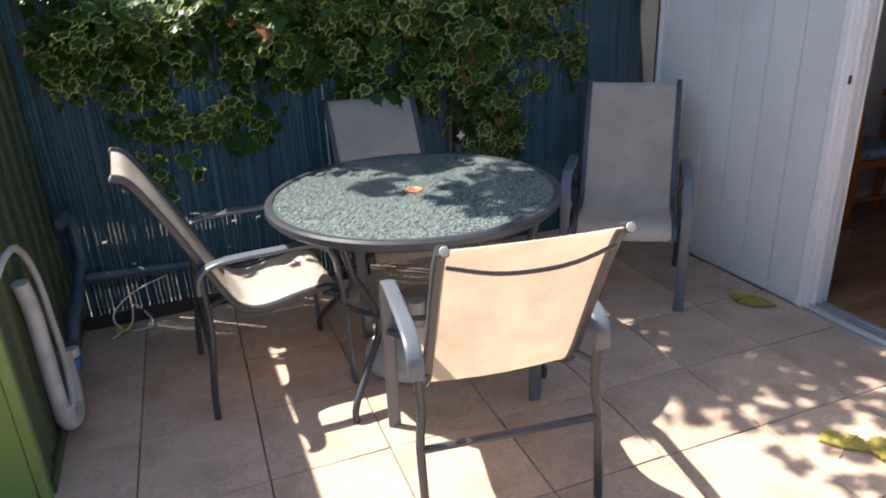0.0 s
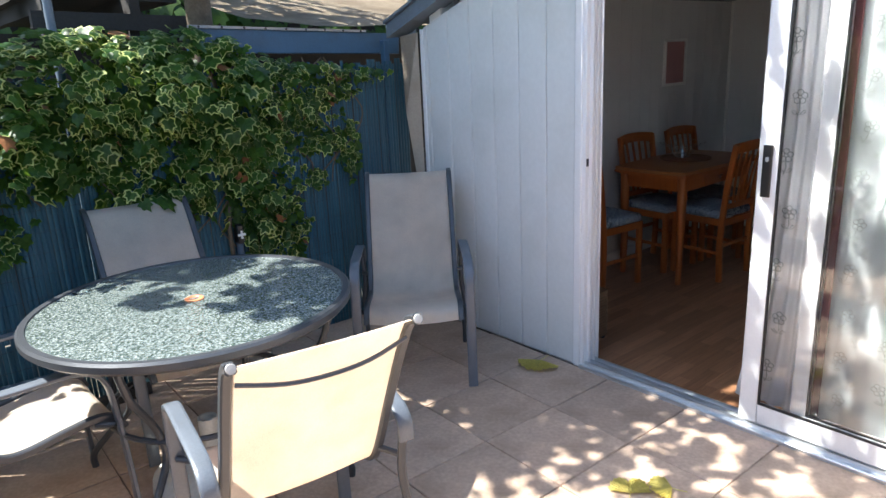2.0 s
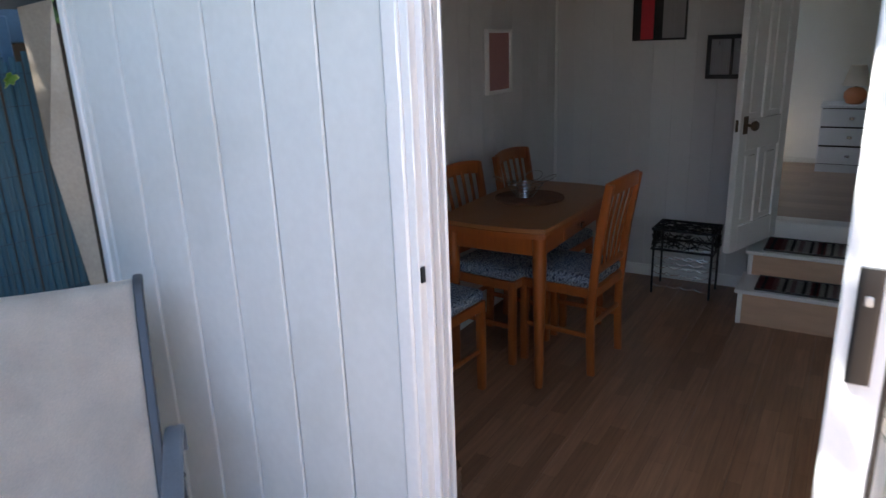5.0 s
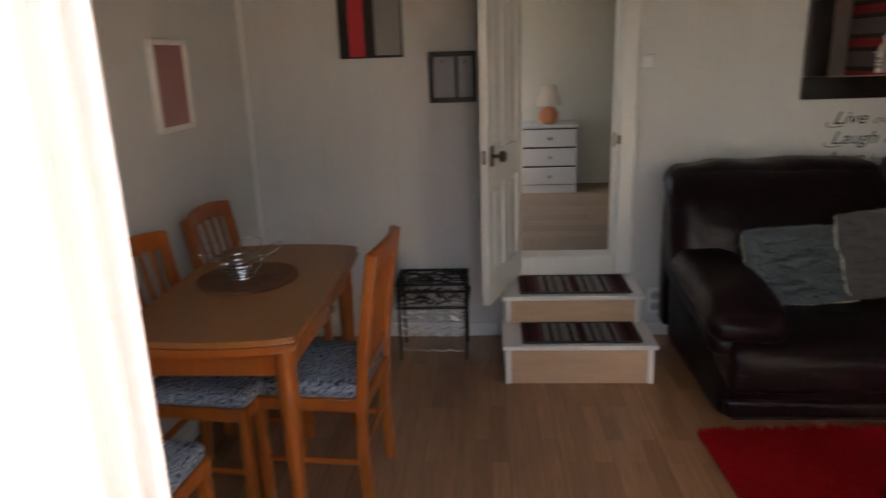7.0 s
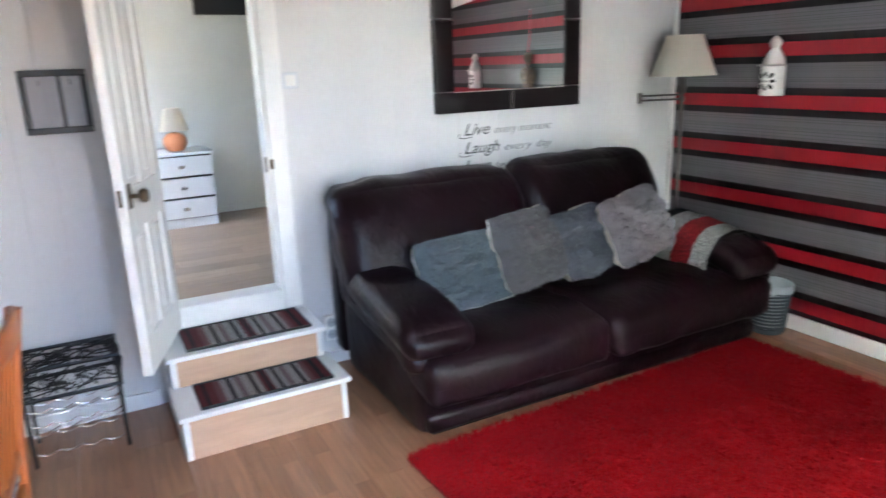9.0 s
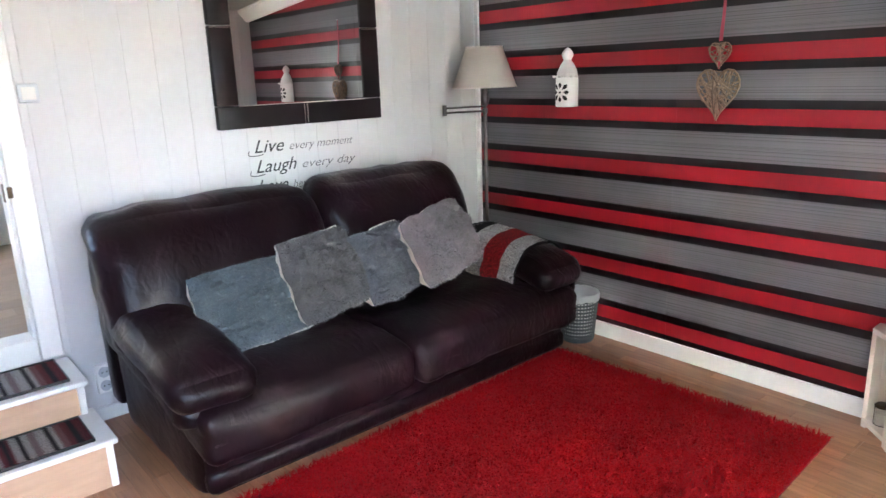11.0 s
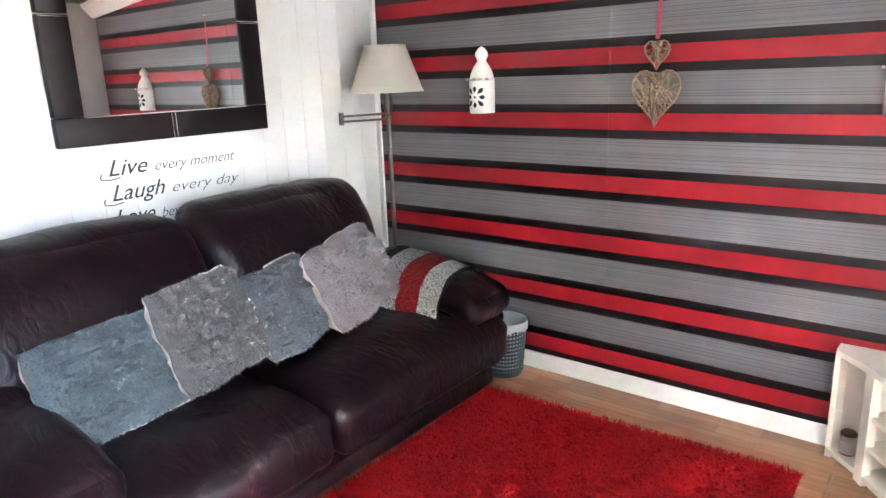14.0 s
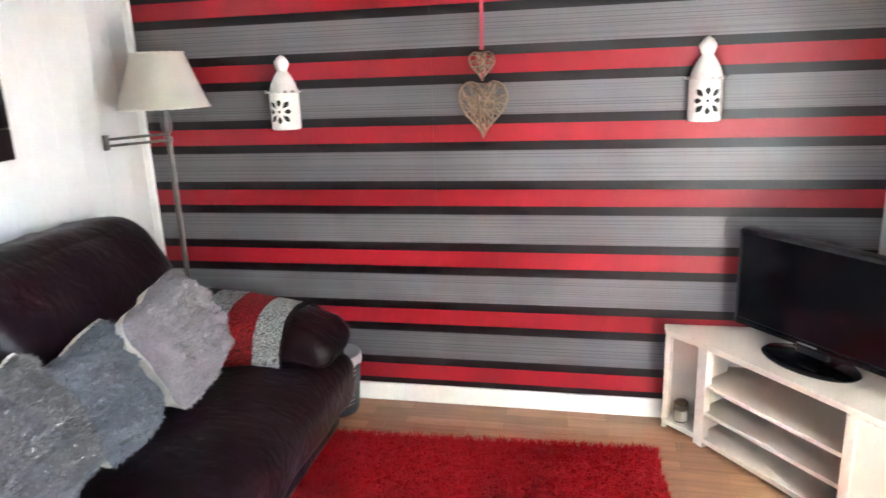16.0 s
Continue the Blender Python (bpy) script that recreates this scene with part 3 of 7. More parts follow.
def boards(name, label, along, fixed, a0, a1, z0, top, holes=(), depth=0.1, sign=1, width=0.125):
    """A wall of narrow white vertical boards; along is the axis it runs on, fixed its face; holes are (a0, a1, z0, z1)."""
    w = thing(name, pose(0, 0, 0), label, "wall", kind="structure")
    cuts = sorted({a0, a1, *[h for q in holes for h in q[:2]]})
    core = bmesh.new()
    for c0, c1 in zip(cuts, cuts[1:]):
        mid = (c0 + c1) / 2
        spans = [(z0, top(mid) + 0.25)]
        for h in holes:
            if h[0] <= mid <= h[1]:
                spans = [(z0, h[2]), (h[3], top(mid) + 0.25)]
        for s0, s1 in spans:
            b0, b1 = sorted((fixed + sign * 0.010, fixed + sign * depth))
            if s1 - s0 > 0.01:
                add_box(core, *((b0, b1, c0, c1) if along == "y" else (c0, c1, b0, b1)), s0, s1)
            k = max(1, round((c1 - c0) / width))
            for i in range(k):
                u0, u1 = c0 + (c1 - c0) * i / k, c0 + (c1 - c0) * (i + 1) / k
                f0, f1 = sorted((fixed, fixed + sign * 0.010))
                if s1 - s0 > 0.01:
                    bmb = box(*((f0, f1, u0 + 0.0002, u1 - 0.0002) if along == "y" else (u0 + 0.0002, u1 - 0.0002, f0, f1)), s0, s1 - 0.2, bevel=0.0012)
                    part("board", bmb, M_BOARD, w)
    part("wall_core", core, M_WHITE, w, smooth=False)
    return w


OPEN = (0.965, 1.44, 0.39, 1.97)   # inner doorway: y, y, z, z
boards("wall_back", "white vertically boarded wall behind the sofa", "y", WX, SY, WY, FZ - 0.1, lambda y: ceiling_z(WX, y), holes=[(OPEN[0], OPEN[1], OPEN[2] - 0.10, OPEN[3])], depth=0.1)
boards("wall_dining", "white vertically boarded wall at the dining end", "x", WY, FX - 0.1, WX + 0.1, FZ - 0.1, lambda x: 1.82, sign=1)
wall_striped = solo("wall_striped", box(FX - 0.1, WX + 0.1, SY - 0.1, SY, FZ - 0.1, 2.45), M_PAPERWALL, "wall papered in red, black and grey horizontal stripes", "wall", kind="structure", smooth=False)
solo("wallpaper_seam", box(4.332, 4.3345, SY, SY + 0.0012, 0.06, 2.0), M_PAPERWALL, "upright joint between two lengths of wallpaper", "trim", kind="structure", smooth=False)
boards("wall_front_inside", "white boarded inner side of the front wall", "y", FX, SY, WY, FZ - 0.1, lambda y: ceiling_z(FX, y), holes=[(DOOR_B, DOOR_A + 0.035, FZ - 0.1, 1.98)], depth=0.012, sign=-1)
bm = bmesh.new()
xs, ys = [FX - 0.1, 4.2, WX + 0.1], [SY - 0.1, 0.0, 1.5, 2.0, 2.3, WY + 0.1]
g = [[bm.verts.new((x, y, ceiling_z(x, y))) for y in ys] for x in xs]
for i in range(2):
    for j in range(5):
        bm.faces.new((g[i][j], g[i][j + 1], g[i + 1][j + 1], g[i + 1][j]))
bmesh.ops.solidify(bm, geom=bm.faces[:], thickness=0.05)
solo("ceiling", bm, M_CEIL, "off-white painted sloping ceiling", "ceiling", kind="structure", smooth=False)
bm = prism([(SY, -0.10), (SY + 0.03, -0.10), (SY + 0.10, -0.02), (SY + 0.10, 0.0), (SY, 0.0)], FX, WX, "x")
for v in bm.verts:
    v.co.z += ceiling_z(v.co.x, 0) + 0.001
solo("cornice", bm, M_WHITE, "white moulded cornice over the striped wall", "trim", kind="structure", smooth=False)
for nm, bb, lab in (("baseboard_striped", (FX, WX, SY, SY + 0.014, FZ, FZ + 0.084), "white baseboard under the striped wallpaper"),
                    ("baseboard_back", (WX - 0.014, WX, SY + 0.02, 0.85, FZ, FZ + 0.065), "white baseboard behind the sofa"),
                    ("baseboard_corner", (WX - 0.014, WX, 1.56, WY, FZ, FZ + 0.075), "white baseboard beside the steps"),
                    ("baseboard_dining", (FX, WX - 0.02, WY - 0.014, WY, FZ, FZ + 0.065), "white baseboard at the dining end")):
    solo(nm, box(*bb, bevel=0.004), M_WHITE, lab, "baseboard", kind="structure")
solo("corner_strip", box(WX - 0.018, WX, WY - 0.018, WY, FZ + 0.07, 1.80, bevel=0.004), M_WHITE, "thin white strip in the corner of the walls", "trim", kind="structure")
solo("corner_strip_striped", box(WX - 0.034, WX, SY, SY + 0.016, FZ + 0.086, 2.2, bevel=0.003), M_WHITE, "thin white strip beside the wallpaper", "trim", kind="structure")

# inner room beyond the small door
inner_floor = solo("floor_inner", box(WX + 0.102, 7.86, -0.6, 2.4, 0.28, 0.388), M_JOINT, "raised floor of grey oak boards in the back room", "floor", kind="structure", smooth=False)
solo("wall_inner_back", box(7.76, 7.86, -0.6, 2.4, 0.388, 2.5), M_INNERWALL, "plain pale wall of the back room", "wall", kind="structure", smooth=False)
solo("wall_inner_right", box(WX + 0.1, 7.76, -0.6, -0.5, 0.388, 2.5), M_INNERWALL, "plain pale wall of the back room", "wall", kind="structure", smooth=False)
bm = bmesh.new()
for q in ((WX + 0.1, 6.3, 2.3, 2.4, 0.388, 2.5), (7.2, 7.76, 2.3, 2.4, 0.388, 2.5), (6.3, 7.2, 2.3, 2.4, 0.388, 1.25), (6.3, 7.2, 2.3, 2.4, 2.1, 2.5)):
    add_box(bm, *q)
solo("wall_inner_left", bm, M_INNERWALL, "plain pale wall of the back room with a window opening", "wall", kind="structure", smooth=False)
solo("ceiling_inner", box(WX, 7.86, -0.6, 2.4, 2.5, 2.56), M_CEIL, "white ceiling of the back room", "ceiling", kind="structure", smooth=False)
solo("skirting_inner", box(7.748, 7.76, -0.5, 2.3, 0.40, 0.44), M_INNERWALL, "pale skirting in the back room", "baseboard", kind="structure", smooth=False)
solo("wall_behind_back", box(WX + 0.10, WX + 0.13, -1.7, -0.6, -0.1, 2.5), M_INNERWALL, "plain outer side of the back wall", "wall", kind="structure", smooth=False)

# ---- door to the back room ----
door_1 = thing("door_1", pose(5.655, 1.445, 0.0, 0, 0, math.degrees(math.atan2(1.617 - 1.445, 5.162 - 5.655))), "white panelled door standing open over the steps", "door", kind="structure")
LW = 0.52
bm = bmesh.new()
Z0, Z1 = 0.315, 1.95
for a, b, c, d in ((0, 0.075, Z0, Z1), (LW - 0.075, LW, Z0, Z1), (0.075, LW - 0.075, Z0, Z0 + 0.14), (0.075, LW - 0.075, Z1 - 0.10, Z1), (0.075, LW - 0.075, 0.86, 1.02), (LW / 2 - 0.03, LW / 2 + 0.03, Z0 + 0.14, 0.86), (LW / 2 - 0.03, LW / 2 + 0.03, 1.02, Z1 - 0.10)):
    add_box(bm, a, b, -0.0175, 0.0175, c, d, bevel=0.003)
part("door_frame", bm, M_WHITE, door_1)
for a in (0.075, LW / 2 + 0.03):
    for c, d in ((Z0 + 0.14, 0.86), (1.02, Z1 - 0.10)):
        bm = box(a, a + LW / 2 - 0.105, -0.006, 0.006, c, d)
        add_box(bm, a + 0.025, a + LW / 2 - 0.13, -0.013, 0.013, c + 0.03, d - 0.03, bevel=0.006)
        part("door_panel", bm, M_WHITE, door_1)
handle = part("door_handle", box(LW - 0.075, LW - 0.03, 0.0175, 0.021, 0.95, 1.04, bevel=0.001), M_BRASS, door_1, "old brass door knob plate")
add = lathe([(0.008, 0), (0.008, 0.03), (0.022, 0.036), (0.027, 0.05), (0.02, 0.062), (0.0, 0.064)], 14)
part("knob", add, M_BRASS, handle, m=Matrix.Translation((LW - 0.052, 0.02, 0.995)) @ pose(0, 0, 0, -90))
part("latch", box(LW, LW + 0.003, -0.007, 0.007, 0.965, 1.025), M_BRASS, door_1, "brass latch plate")

dframe = thing("door_trim", pose(0, 0, 0), "white door frame and raised threshold", "trim", kind="structure")
part("architrave", box(WX - 0.022, WX, 0.87, 0.955, 0.305, 2.03, bevel=0.006), M_WHITE, dframe)
part("architrave", box(WX - 0.022, WX, 1.45, 1.53, 0.305, 2.03, bevel=0.006), M_WHITE, dframe)
part("architrave", box(WX - 0.022, WX, 0.955, 1.45, 1.96, 2.03, bevel=0.006), M_WHITE, dframe)
part("jamb", box(WX - 0.004, WX + 0.102, 0.955, 0.967, 0.40, 1.96, bevel=0.002), M_WHITE, dframe)
part("jamb", box(WX - 0.004, WX + 0.102, 1.438, 1.45, 0.40, 1.96, bevel=0.002), M_WHITE, dframe)
part("threshold", box(WX - 0.024, WX + 0.102, 0.957, 1.448, 0.30, 0.404, bevel=0.006), M_WHITE, dframe)
part("strike_plate", box(WX + 0.01, WX + 0.045, 0.967, 0.970, 0.96, 1.03), M_BRASS, dframe, "dark brass strike plate")
part("strike_lip", box(WX - 0.026, WX - 0.018, 0.944, 0.962, 0.978, 1.022, bevel=0.002), M_BRASS, dframe, "dark brass strike lip")

# ---- sliding glass door ----
slider = thing("window_1", pose(0, 0, 0), "white framed sliding glass door, pushed half open", "glass door", kind="structure")
bm = bmesh.new()
add_box(bm, OUT - 0.012, OUT + 0.03, DOOR_A + 0.021, DOOR_A + 0.060, PZ, 2.06, bevel=0.004)
add_box(bm, OUT - 0.004, OUT + 0.10, DOOR_A, DOOR_A + 0.022, PZ, 2.03, bevel=0.003)
add_box(bm, OUT + 0.085, FX - 0.004, DOOR_A - 0.018, DOOR_A + 0.034, FZ, 2.03, bevel=0.004)
add_box(bm, OUT + 0.020, OUT + 0.032, DOOR_A - 0.016, DOOR_A + 0.001, PZ, 2.03, bevel=0.002)
add_box(bm, OUT + 0.056, OUT + 0.068, DOOR_A - 0.016, DOOR_A + 0.001, PZ, 2.03, bevel=0.002)
part("jamb_frame", bm, M_UPVC, slider)
part("jamb_frame", box(OUT - 0.012, OUT + 0.10, DOOR_B, DOOR_B + 0.06, PZ, 2.03, bevel=0.004), M_UPVC, slider)
part("head_frame", box(OUT - 0.012, OUT + 0.10, DOOR_B, DOOR_A + 0.06, 2.03, 2.10, bevel=0.004), M_UPVC, slider)
part("latch_keep", box(OUT, OUT + 0.012, DOOR_A - 0.005, DOOR_A + 0.001, 0.955, 0.99), M_BLACK, slider, "small black latch keep")
bm = box(OUT - 0.02, OUT + 0.11, DOOR_B, DOOR_A + 0.02, FZ - 0.05, -0.027, bevel=0.004)
for xr in (OUT + 0.002, OUT + 0.036, OUT + 0.074):
    add_box(bm, xr, xr + 0.008, DOOR_B + 0.06, DOOR_A - 0.002, -0.027, -0.010)
part("sill_track", bm, M_ALU, slider, "ribbed aluminium threshold track")


def sash(x, y0, y1, z0, z1, stile, name):
    bm = bmesh.new()
    add_box(bm, x - 0.016, x + 0.016, y1 - stile, y1, z0, z1, bevel=0.004)
    add_box(bm, x - 0.016, x + 0.016, y0, y0 + stile * 0.75, z0, z1, bevel=0.004)
    add_box(bm, x - 0.015, x + 0.015, y0 + stile * 0.75, y1 - stile, z0, z0 + 0.085, bevel=0.004)
    add_box(bm, x - 0.015, x + 0.015, y0 + stile * 0.75, y1 - stile, z1 - 0.07, z1, bevel=0.004)
    s = part(name, bm, M_UPVC, slider)
    gl = part("pane", box(x - 0.003, x + 0.003, y0 + stile * 0.7, y1 - stile * 0.95, z0 + 0.08, z1 - 0.065), M_GLASS, s, "clear pane of glass", smooth=False)
    gl.visible_shadow = False
    gk = bmesh.new()
    add_box(gk, x - 0.0165, x - 0.004, y1 - stile - 0.006, y1 - stile + 0.001, z0 + 0.085, z1 - 0.07)
    add_box(gk, x - 0.0165, x - 0.004, y0 + stile * 0.75 - 0.001, y0 + stile * 0.75 + 0.006, z0 + 0.085, z1 - 0.07)
    add_box(gk, x - 0.0165, x - 0.004, y0 + stile * 0.75, y1 - stile, z0 + 0.084, z0 + 0.090)
    part("gasket", gk, M_BLACK, s, smooth=False)
    return s


s1 = sash(OUT + 0.022, 0.02, 1.075, -0.006, 2.03, 0.075, "sliding_sash")
hd = part("handle", tube([(OUT - 0.001, 1.037, 0.915), (OUT - 0.001, 1.037, 1.105)], 0.017, 12, r2=0.006, side=(0, 1, 0)), M_BLACK, s1, "recessed black pull handle")
part("lock", box(OUT - 0.010, OUT - 0.004, 1.031, 1.043, 1.045, 1.062, bevel=0.002), M_ALU, hd)
s2 = sash(OUT + 0.056, DOOR_B + 0.06, 0.89, -0.006, 2.03, 0.06, "fixed_sash")

# plain boundary behind and beside the patio; brown walls unseen, added against sky light
solo("wall_boundary_south", box(-2.4, 2.7, -4.1, -4.0, -0.13, 2.3), M_BOUNDARY, "unseen plain brown wall added behind the patio to cut light", "wall", kind="structure", smooth=False)
solo("wall_boundary_west", box(-2.4, -2.3, -4.0, 3.4, -0.13, 2.3), M_BOUNDARY, "unseen plain brown wall added beside the shed to cut light", "wall", kind="structure", smooth=False)
solo("wall_front_south", box(2.6, 2.7, -4.0, -1.66, -0.13, 2.3), M_CLAD, "plain white wall continuing the front", "wall", kind="structure", smooth=False)


# ---- patio table ----
TX, TY, TH = 0.868, 2.292, 0.71
table = thing("patio_table", pose(TX, TY, PZ, 0, 0, 0), "round patio table with hammered glass top and grey metal rim", "table")
part("glass_top", lathe([(0.028, TH - 0.012), (0.53, TH - 0.012), (0.53, TH - 0.006), (0.53, TH), (0.028, TH)], 72), M_HAMMER, table, "dark hammered glass top with light glints painted in")
bm = bmesh.new()
prof = [(0.525, TH - 0.03), (0.548, TH - 0.034), (0.560, TH - 0.022), (0.560, TH - 0.002), (0.552, TH + 0.006), (0.532, TH + 0.005), (0.527, TH - 0.004)]
rings = [[bm.verts.new((r * math.cos(2 * math.pi * k / 72), r * math.sin(2 * math.pi * k / 72), z)) for k in range(72)] for r, z in prof]
for i in range(len(prof)):
    a, b = rings[i], rings[(i + 1) % len(prof)]
    for k in range(72):
        bm.faces.new((a[k], a[(k + 1) % 72], b[(k + 1) % 72], b[k]))
part("rim", bm, M_FRAME, table)
bm = bmesh.new()
prof = [(0.019, TH - 0.02), (0.030, TH - 0.02), (0.034, TH + 0.004), (0.024, TH + 0.006), (0.019, TH + 0.001)]
rings = [[bm.verts.new((r * math.cos(2 * math.pi * k / 24), r * math.sin(2 * math.pi * k / 24), z)) for k in range(24)] for r, z in prof]
for i in range(len(prof)):
    a, b = rings[i], rings[(i + 1) % len(prof)]
    for k in range(24):
        bm.faces.new((a[k], a[(k + 1) % 24], b[(k + 1) % 24], b[k]))
part("umbrella_ring", bm, M_TERRA, table, "orange-brown umbrella hole ring")
for k in range(4):
    a = radians(42 + 90 * k)
    c, s = math.cos(a), math.sin(a)
    pts = smooth_path([(c * r, s * r, z) for r, z in ((0.50, TH - 0.035), (0.46, 0.55), (0.36, 0.40), (0.33, 0.27), (0.43, 0.16), (0.52, 0.06), (0.525, 0.0))], 5)
    part("leg", tube(pts, 0.013, 8), M_FRAME, table)
part("stretcher_ring", tube(arc((0, 0), 0.345, 0, 352, 44, "xy", 0.34), 0.010, 6, closed=True), M_FRAME, table)
base = solo("umbrella_base", lathe([(0.20, 0.0), (0.225, 0.015), (0.22, 0.05), (0.16, 0.10), (0.06, 0.125), (0.035, 0.13), (0.035, 0.26), (0.024, 0.26), (0.024, 0.14)], 32), M_CONCRETE, "white painted concrete umbrella base under the table", "umbrella base", m=pose(TX - 0.03, TY - 0.03, PZ))


# ---- patio chairs ----
def patio_chair(m, label, top=0.925, recline=0.086):
    """Faces +y. Sling seat and back in one, flat arms that bend down into the front legs."""
    ch = thing("patio_chair", m, label, "chair", "chairs round the patio table")
    side = [(-0.385, 0.925), (-0.345, 0.905), (-0.29, 0.80), (-0.215, 0.62), (-0.15, 0.46), (-0.105, 0.395), (-0.03, 0.375), (0.10, 0.395), (0.20, 0.405), (0.255, 0.385), (0.275, 0.345)]
    side = [(y - recline * max(0, z - 0.4), 0.4 + (z - 0.4) * (top - 0.4) / 0.525 if z > 0.4 else z) for y, z in side]
    path = smooth_path([(0, y, z) for y, z in side], 4)
    W = 0.205
    bm = bmesh.new()
    rows = []
    for p in path:
        rows.append([bm.verts.new((W * u, p.y, p.z - 0.012 * (1 - u * u) * (1 if p.y > -0.1 else 0.3))) for u in (-1, -0.6, -0.2, 0.2, 0.6, 1)])
    for a, b in zip(rows, rows[1:]):
        for k in range(5):
            bm.faces.new((a[k], a[k + 1], b[k + 1], b[k]))
    bmesh.ops.solidify(bm, geom=bm.faces[:], thickness=0.0025)
    part("sling", bm, M_SLING, ch, "weathered cream mesh sling")
    for sx in (-1, 1):
        fr = part("side_rail", tube([(sx * (W + 0.012), p.y, p.z) for p in path], 0.013, 8, r2=0.013), M_FRAME, ch)
        part("end_cap", lathe([(0.0, -0.002), (0.0115, -0.001), (0.012, 0.002), (0.010, 0.004), (0.0, 0.005)], 12), M_CAP, fr, "pale plastic end cap", m=Matrix.Translation((sx * (W + 0.012), side[0][0] - 0.002, side[0][1] + 0.001)) @ pose(0, 0, 0, 65))
        xo = sx * 0.262
        arm = smooth_path([(xo, -0.245, 0.50), (xo, -0.235, 0.565), (xo, -0.16, 0.60), (xo, 0.02, 0.605), (xo, 0.16, 0.60), (xo, 0.225, 0.55), (xo, 0.245, 0.44), (xo, 0.258, 0.2), (xo, 0.262, 0.0)], 5)
        part("arm", tube(arm, 0.0225, 12, r2=0.008, side=(1, 0, 0)), M_ARM, ch, "slate-grey flat arm")
        leg = smooth_path([(xo, -0.235, 0.56), (xo - sx * 0.01, -0.225, 0.40), (xo, -0.235, 0.28), (xo, -0.255, 0.12), (xo, -0.262, 0.0)], 5)
        part("back_leg", tube(leg, 0.013, 8), M_FRAME, ch)
        part("bracket", tube([(sx * (W + 0.012), 0.19, 0.385), (xo, 0.24, 0.385)], 0.010, 8), M_FRAME, ch)
        part("bracket", tube([(sx * (W + 0.012), -0.16, 0.45), (xo, -0.225, 0.44)], 0.010, 8), M_FRAME, ch)
    part("cross_bar", tube([(-0.262, -0.238, 0.27), (0.262, -0.238, 0.27)], 0.012, 8), M_FRAME, ch)
    part("front_bar", tube([(-0.217, 0.215, 0.375), (0.217, 0.215, 0.375)], 0.010, 8), M_FRAME, ch)
    ty, tz = side[1][0] - 0.004, side[1][1] - 0.035
    part("top_bar", tube(smooth_path([(-0.205, ty, tz), (-0.1, ty - 0.016, tz - 0.022), (0, ty - 0.02, tz - 0.028), (0.1, ty - 0.016, tz - 0.022), (0.205, ty, tz)], 4), 0.0055, 6), M_FRAME, ch)
    return ch


def heading(dx, dy):
    return math.degrees(math.atan2(-dx, dy))


patio_chair(pose(1.996, 2.470, PZ, 0, 0, heading(-0.619, -0.785)), "patio chair with cream mesh sling beside the white wall")
patio_chair(pose(0.816, 1.566, PZ, 0, 0, heading(0.150, 0.988)), "patio chair with sun-lit cream sling, its back to the open patio")
patio_chair(pose(0.272, 2.455, PZ, 0, 0, heading(0.999, 0.04)), "patio chair with cream sling near the green shed")
patio_chair(pose(0.962, 2.775, PZ, 0, 0, heading(-0.019, -1.0)), "patio chair with grey-cream sling against the ivy fence")


# ---- fence, ivy and the things at the shed ----
fence = thing("fence", pose(-0.06, FENCE, PZ), "blue-painted reed screen fence tied with wire", "fence")
rng = np.random.default_rng(4)


def reed_mesh(h):
    bm = bmesh.new()
    lo, hi = [], []
    for k in range(7):
        a = math.pi * (1 + k / 6)
        lo.append(bm.verts.new((0.0098 * math.cos(a), 0.0055 * math.sin(a), 0)))
        hi.append(bm.verts.new((0.0098 * math.cos(a), 0.0055 * math.sin(a), h)))
    for k in range(6):
        bm.faces.new((lo[k], lo[k + 1], hi[k + 1], hi[k]))
    bm.faces.new((lo[6], lo[0], hi[0], hi[6]))
    bm.faces.new(lo)
    bm.faces.new(hi[::-1])
    return mesh_of("reed", bm, M_REED)


REED_LONG = [reed_mesh(h) for h in (1.485, 1.50, 1.515)]
REED_LOW = [(h, reed_mesh(h)) for h in (0.24, 0.30, 0.37, 0.44)]
REED_UP = [reed_mesh(h) for h in (1.24, 1.18, 1.11, 1.04)]
x, k = -0.75, 0
while x < 2.72:
    y = rng.normal(0, 0.002) + 0.012 * math.sin(x * 2.1)
    tilt = rng.normal(0, 0.10)
    if x < 0.8 and rng.random() < 0.28:
        q = rng.integers(0, 4)
        h, low = REED_LOW[q]
        part("reed", low, None, fence, m=pose(x, y, 0, 0, tilt, 0))
        part("reed", REED_UP[q], None, fence, m=pose(x, y, h + 0.003 + 0.012 * rng.random(), 0, tilt, 0))
    else:
        part("reed", REED_LONG[rng.integers(0, 3)], None, fence, m=pose(x, y, 0, 0, tilt, 0))
    x += 0.0202 + rng.normal(0, 0.0006)
for k in range(15):
    z = 0.05 + k * 0.10
    part("tie_wire", tube([(xx, -0.008 + 0.012 * math.sin(xx * 2.1), z + 0.006 * math.sin(xx * 3 + k)) for xx in np.linspace(-0.75, 2.72, 30)], 0.0016, 4), M_WIRE, fence)
tap = thing("garden_tap", pose(1.475, FENCE - 0.05, PZ), "black garden tap with a white cross handle on a blue pipe", "tap")
part("riser", tube([(0, 0.012, 0.0), (0, 0.012, 0.62)], 0.018, 8), M_BLUEPIPE, tap)
part("body", box(-0.018, 0.018, -0.02, 0.03, 0.62, 0.72, bevel=0.006), M_BLACK, tap)
bm = box(-0.022, 0.022, -0.034, -0.024, 0.664, 0.676, bevel=0.002)
add_box(bm, -0.006, 0.006, -0.0335, -0.0245, 0.648, 0.692, bevel=0.002)
part("cross_handle", bm, M_WHITE, tap, "white cross handle")
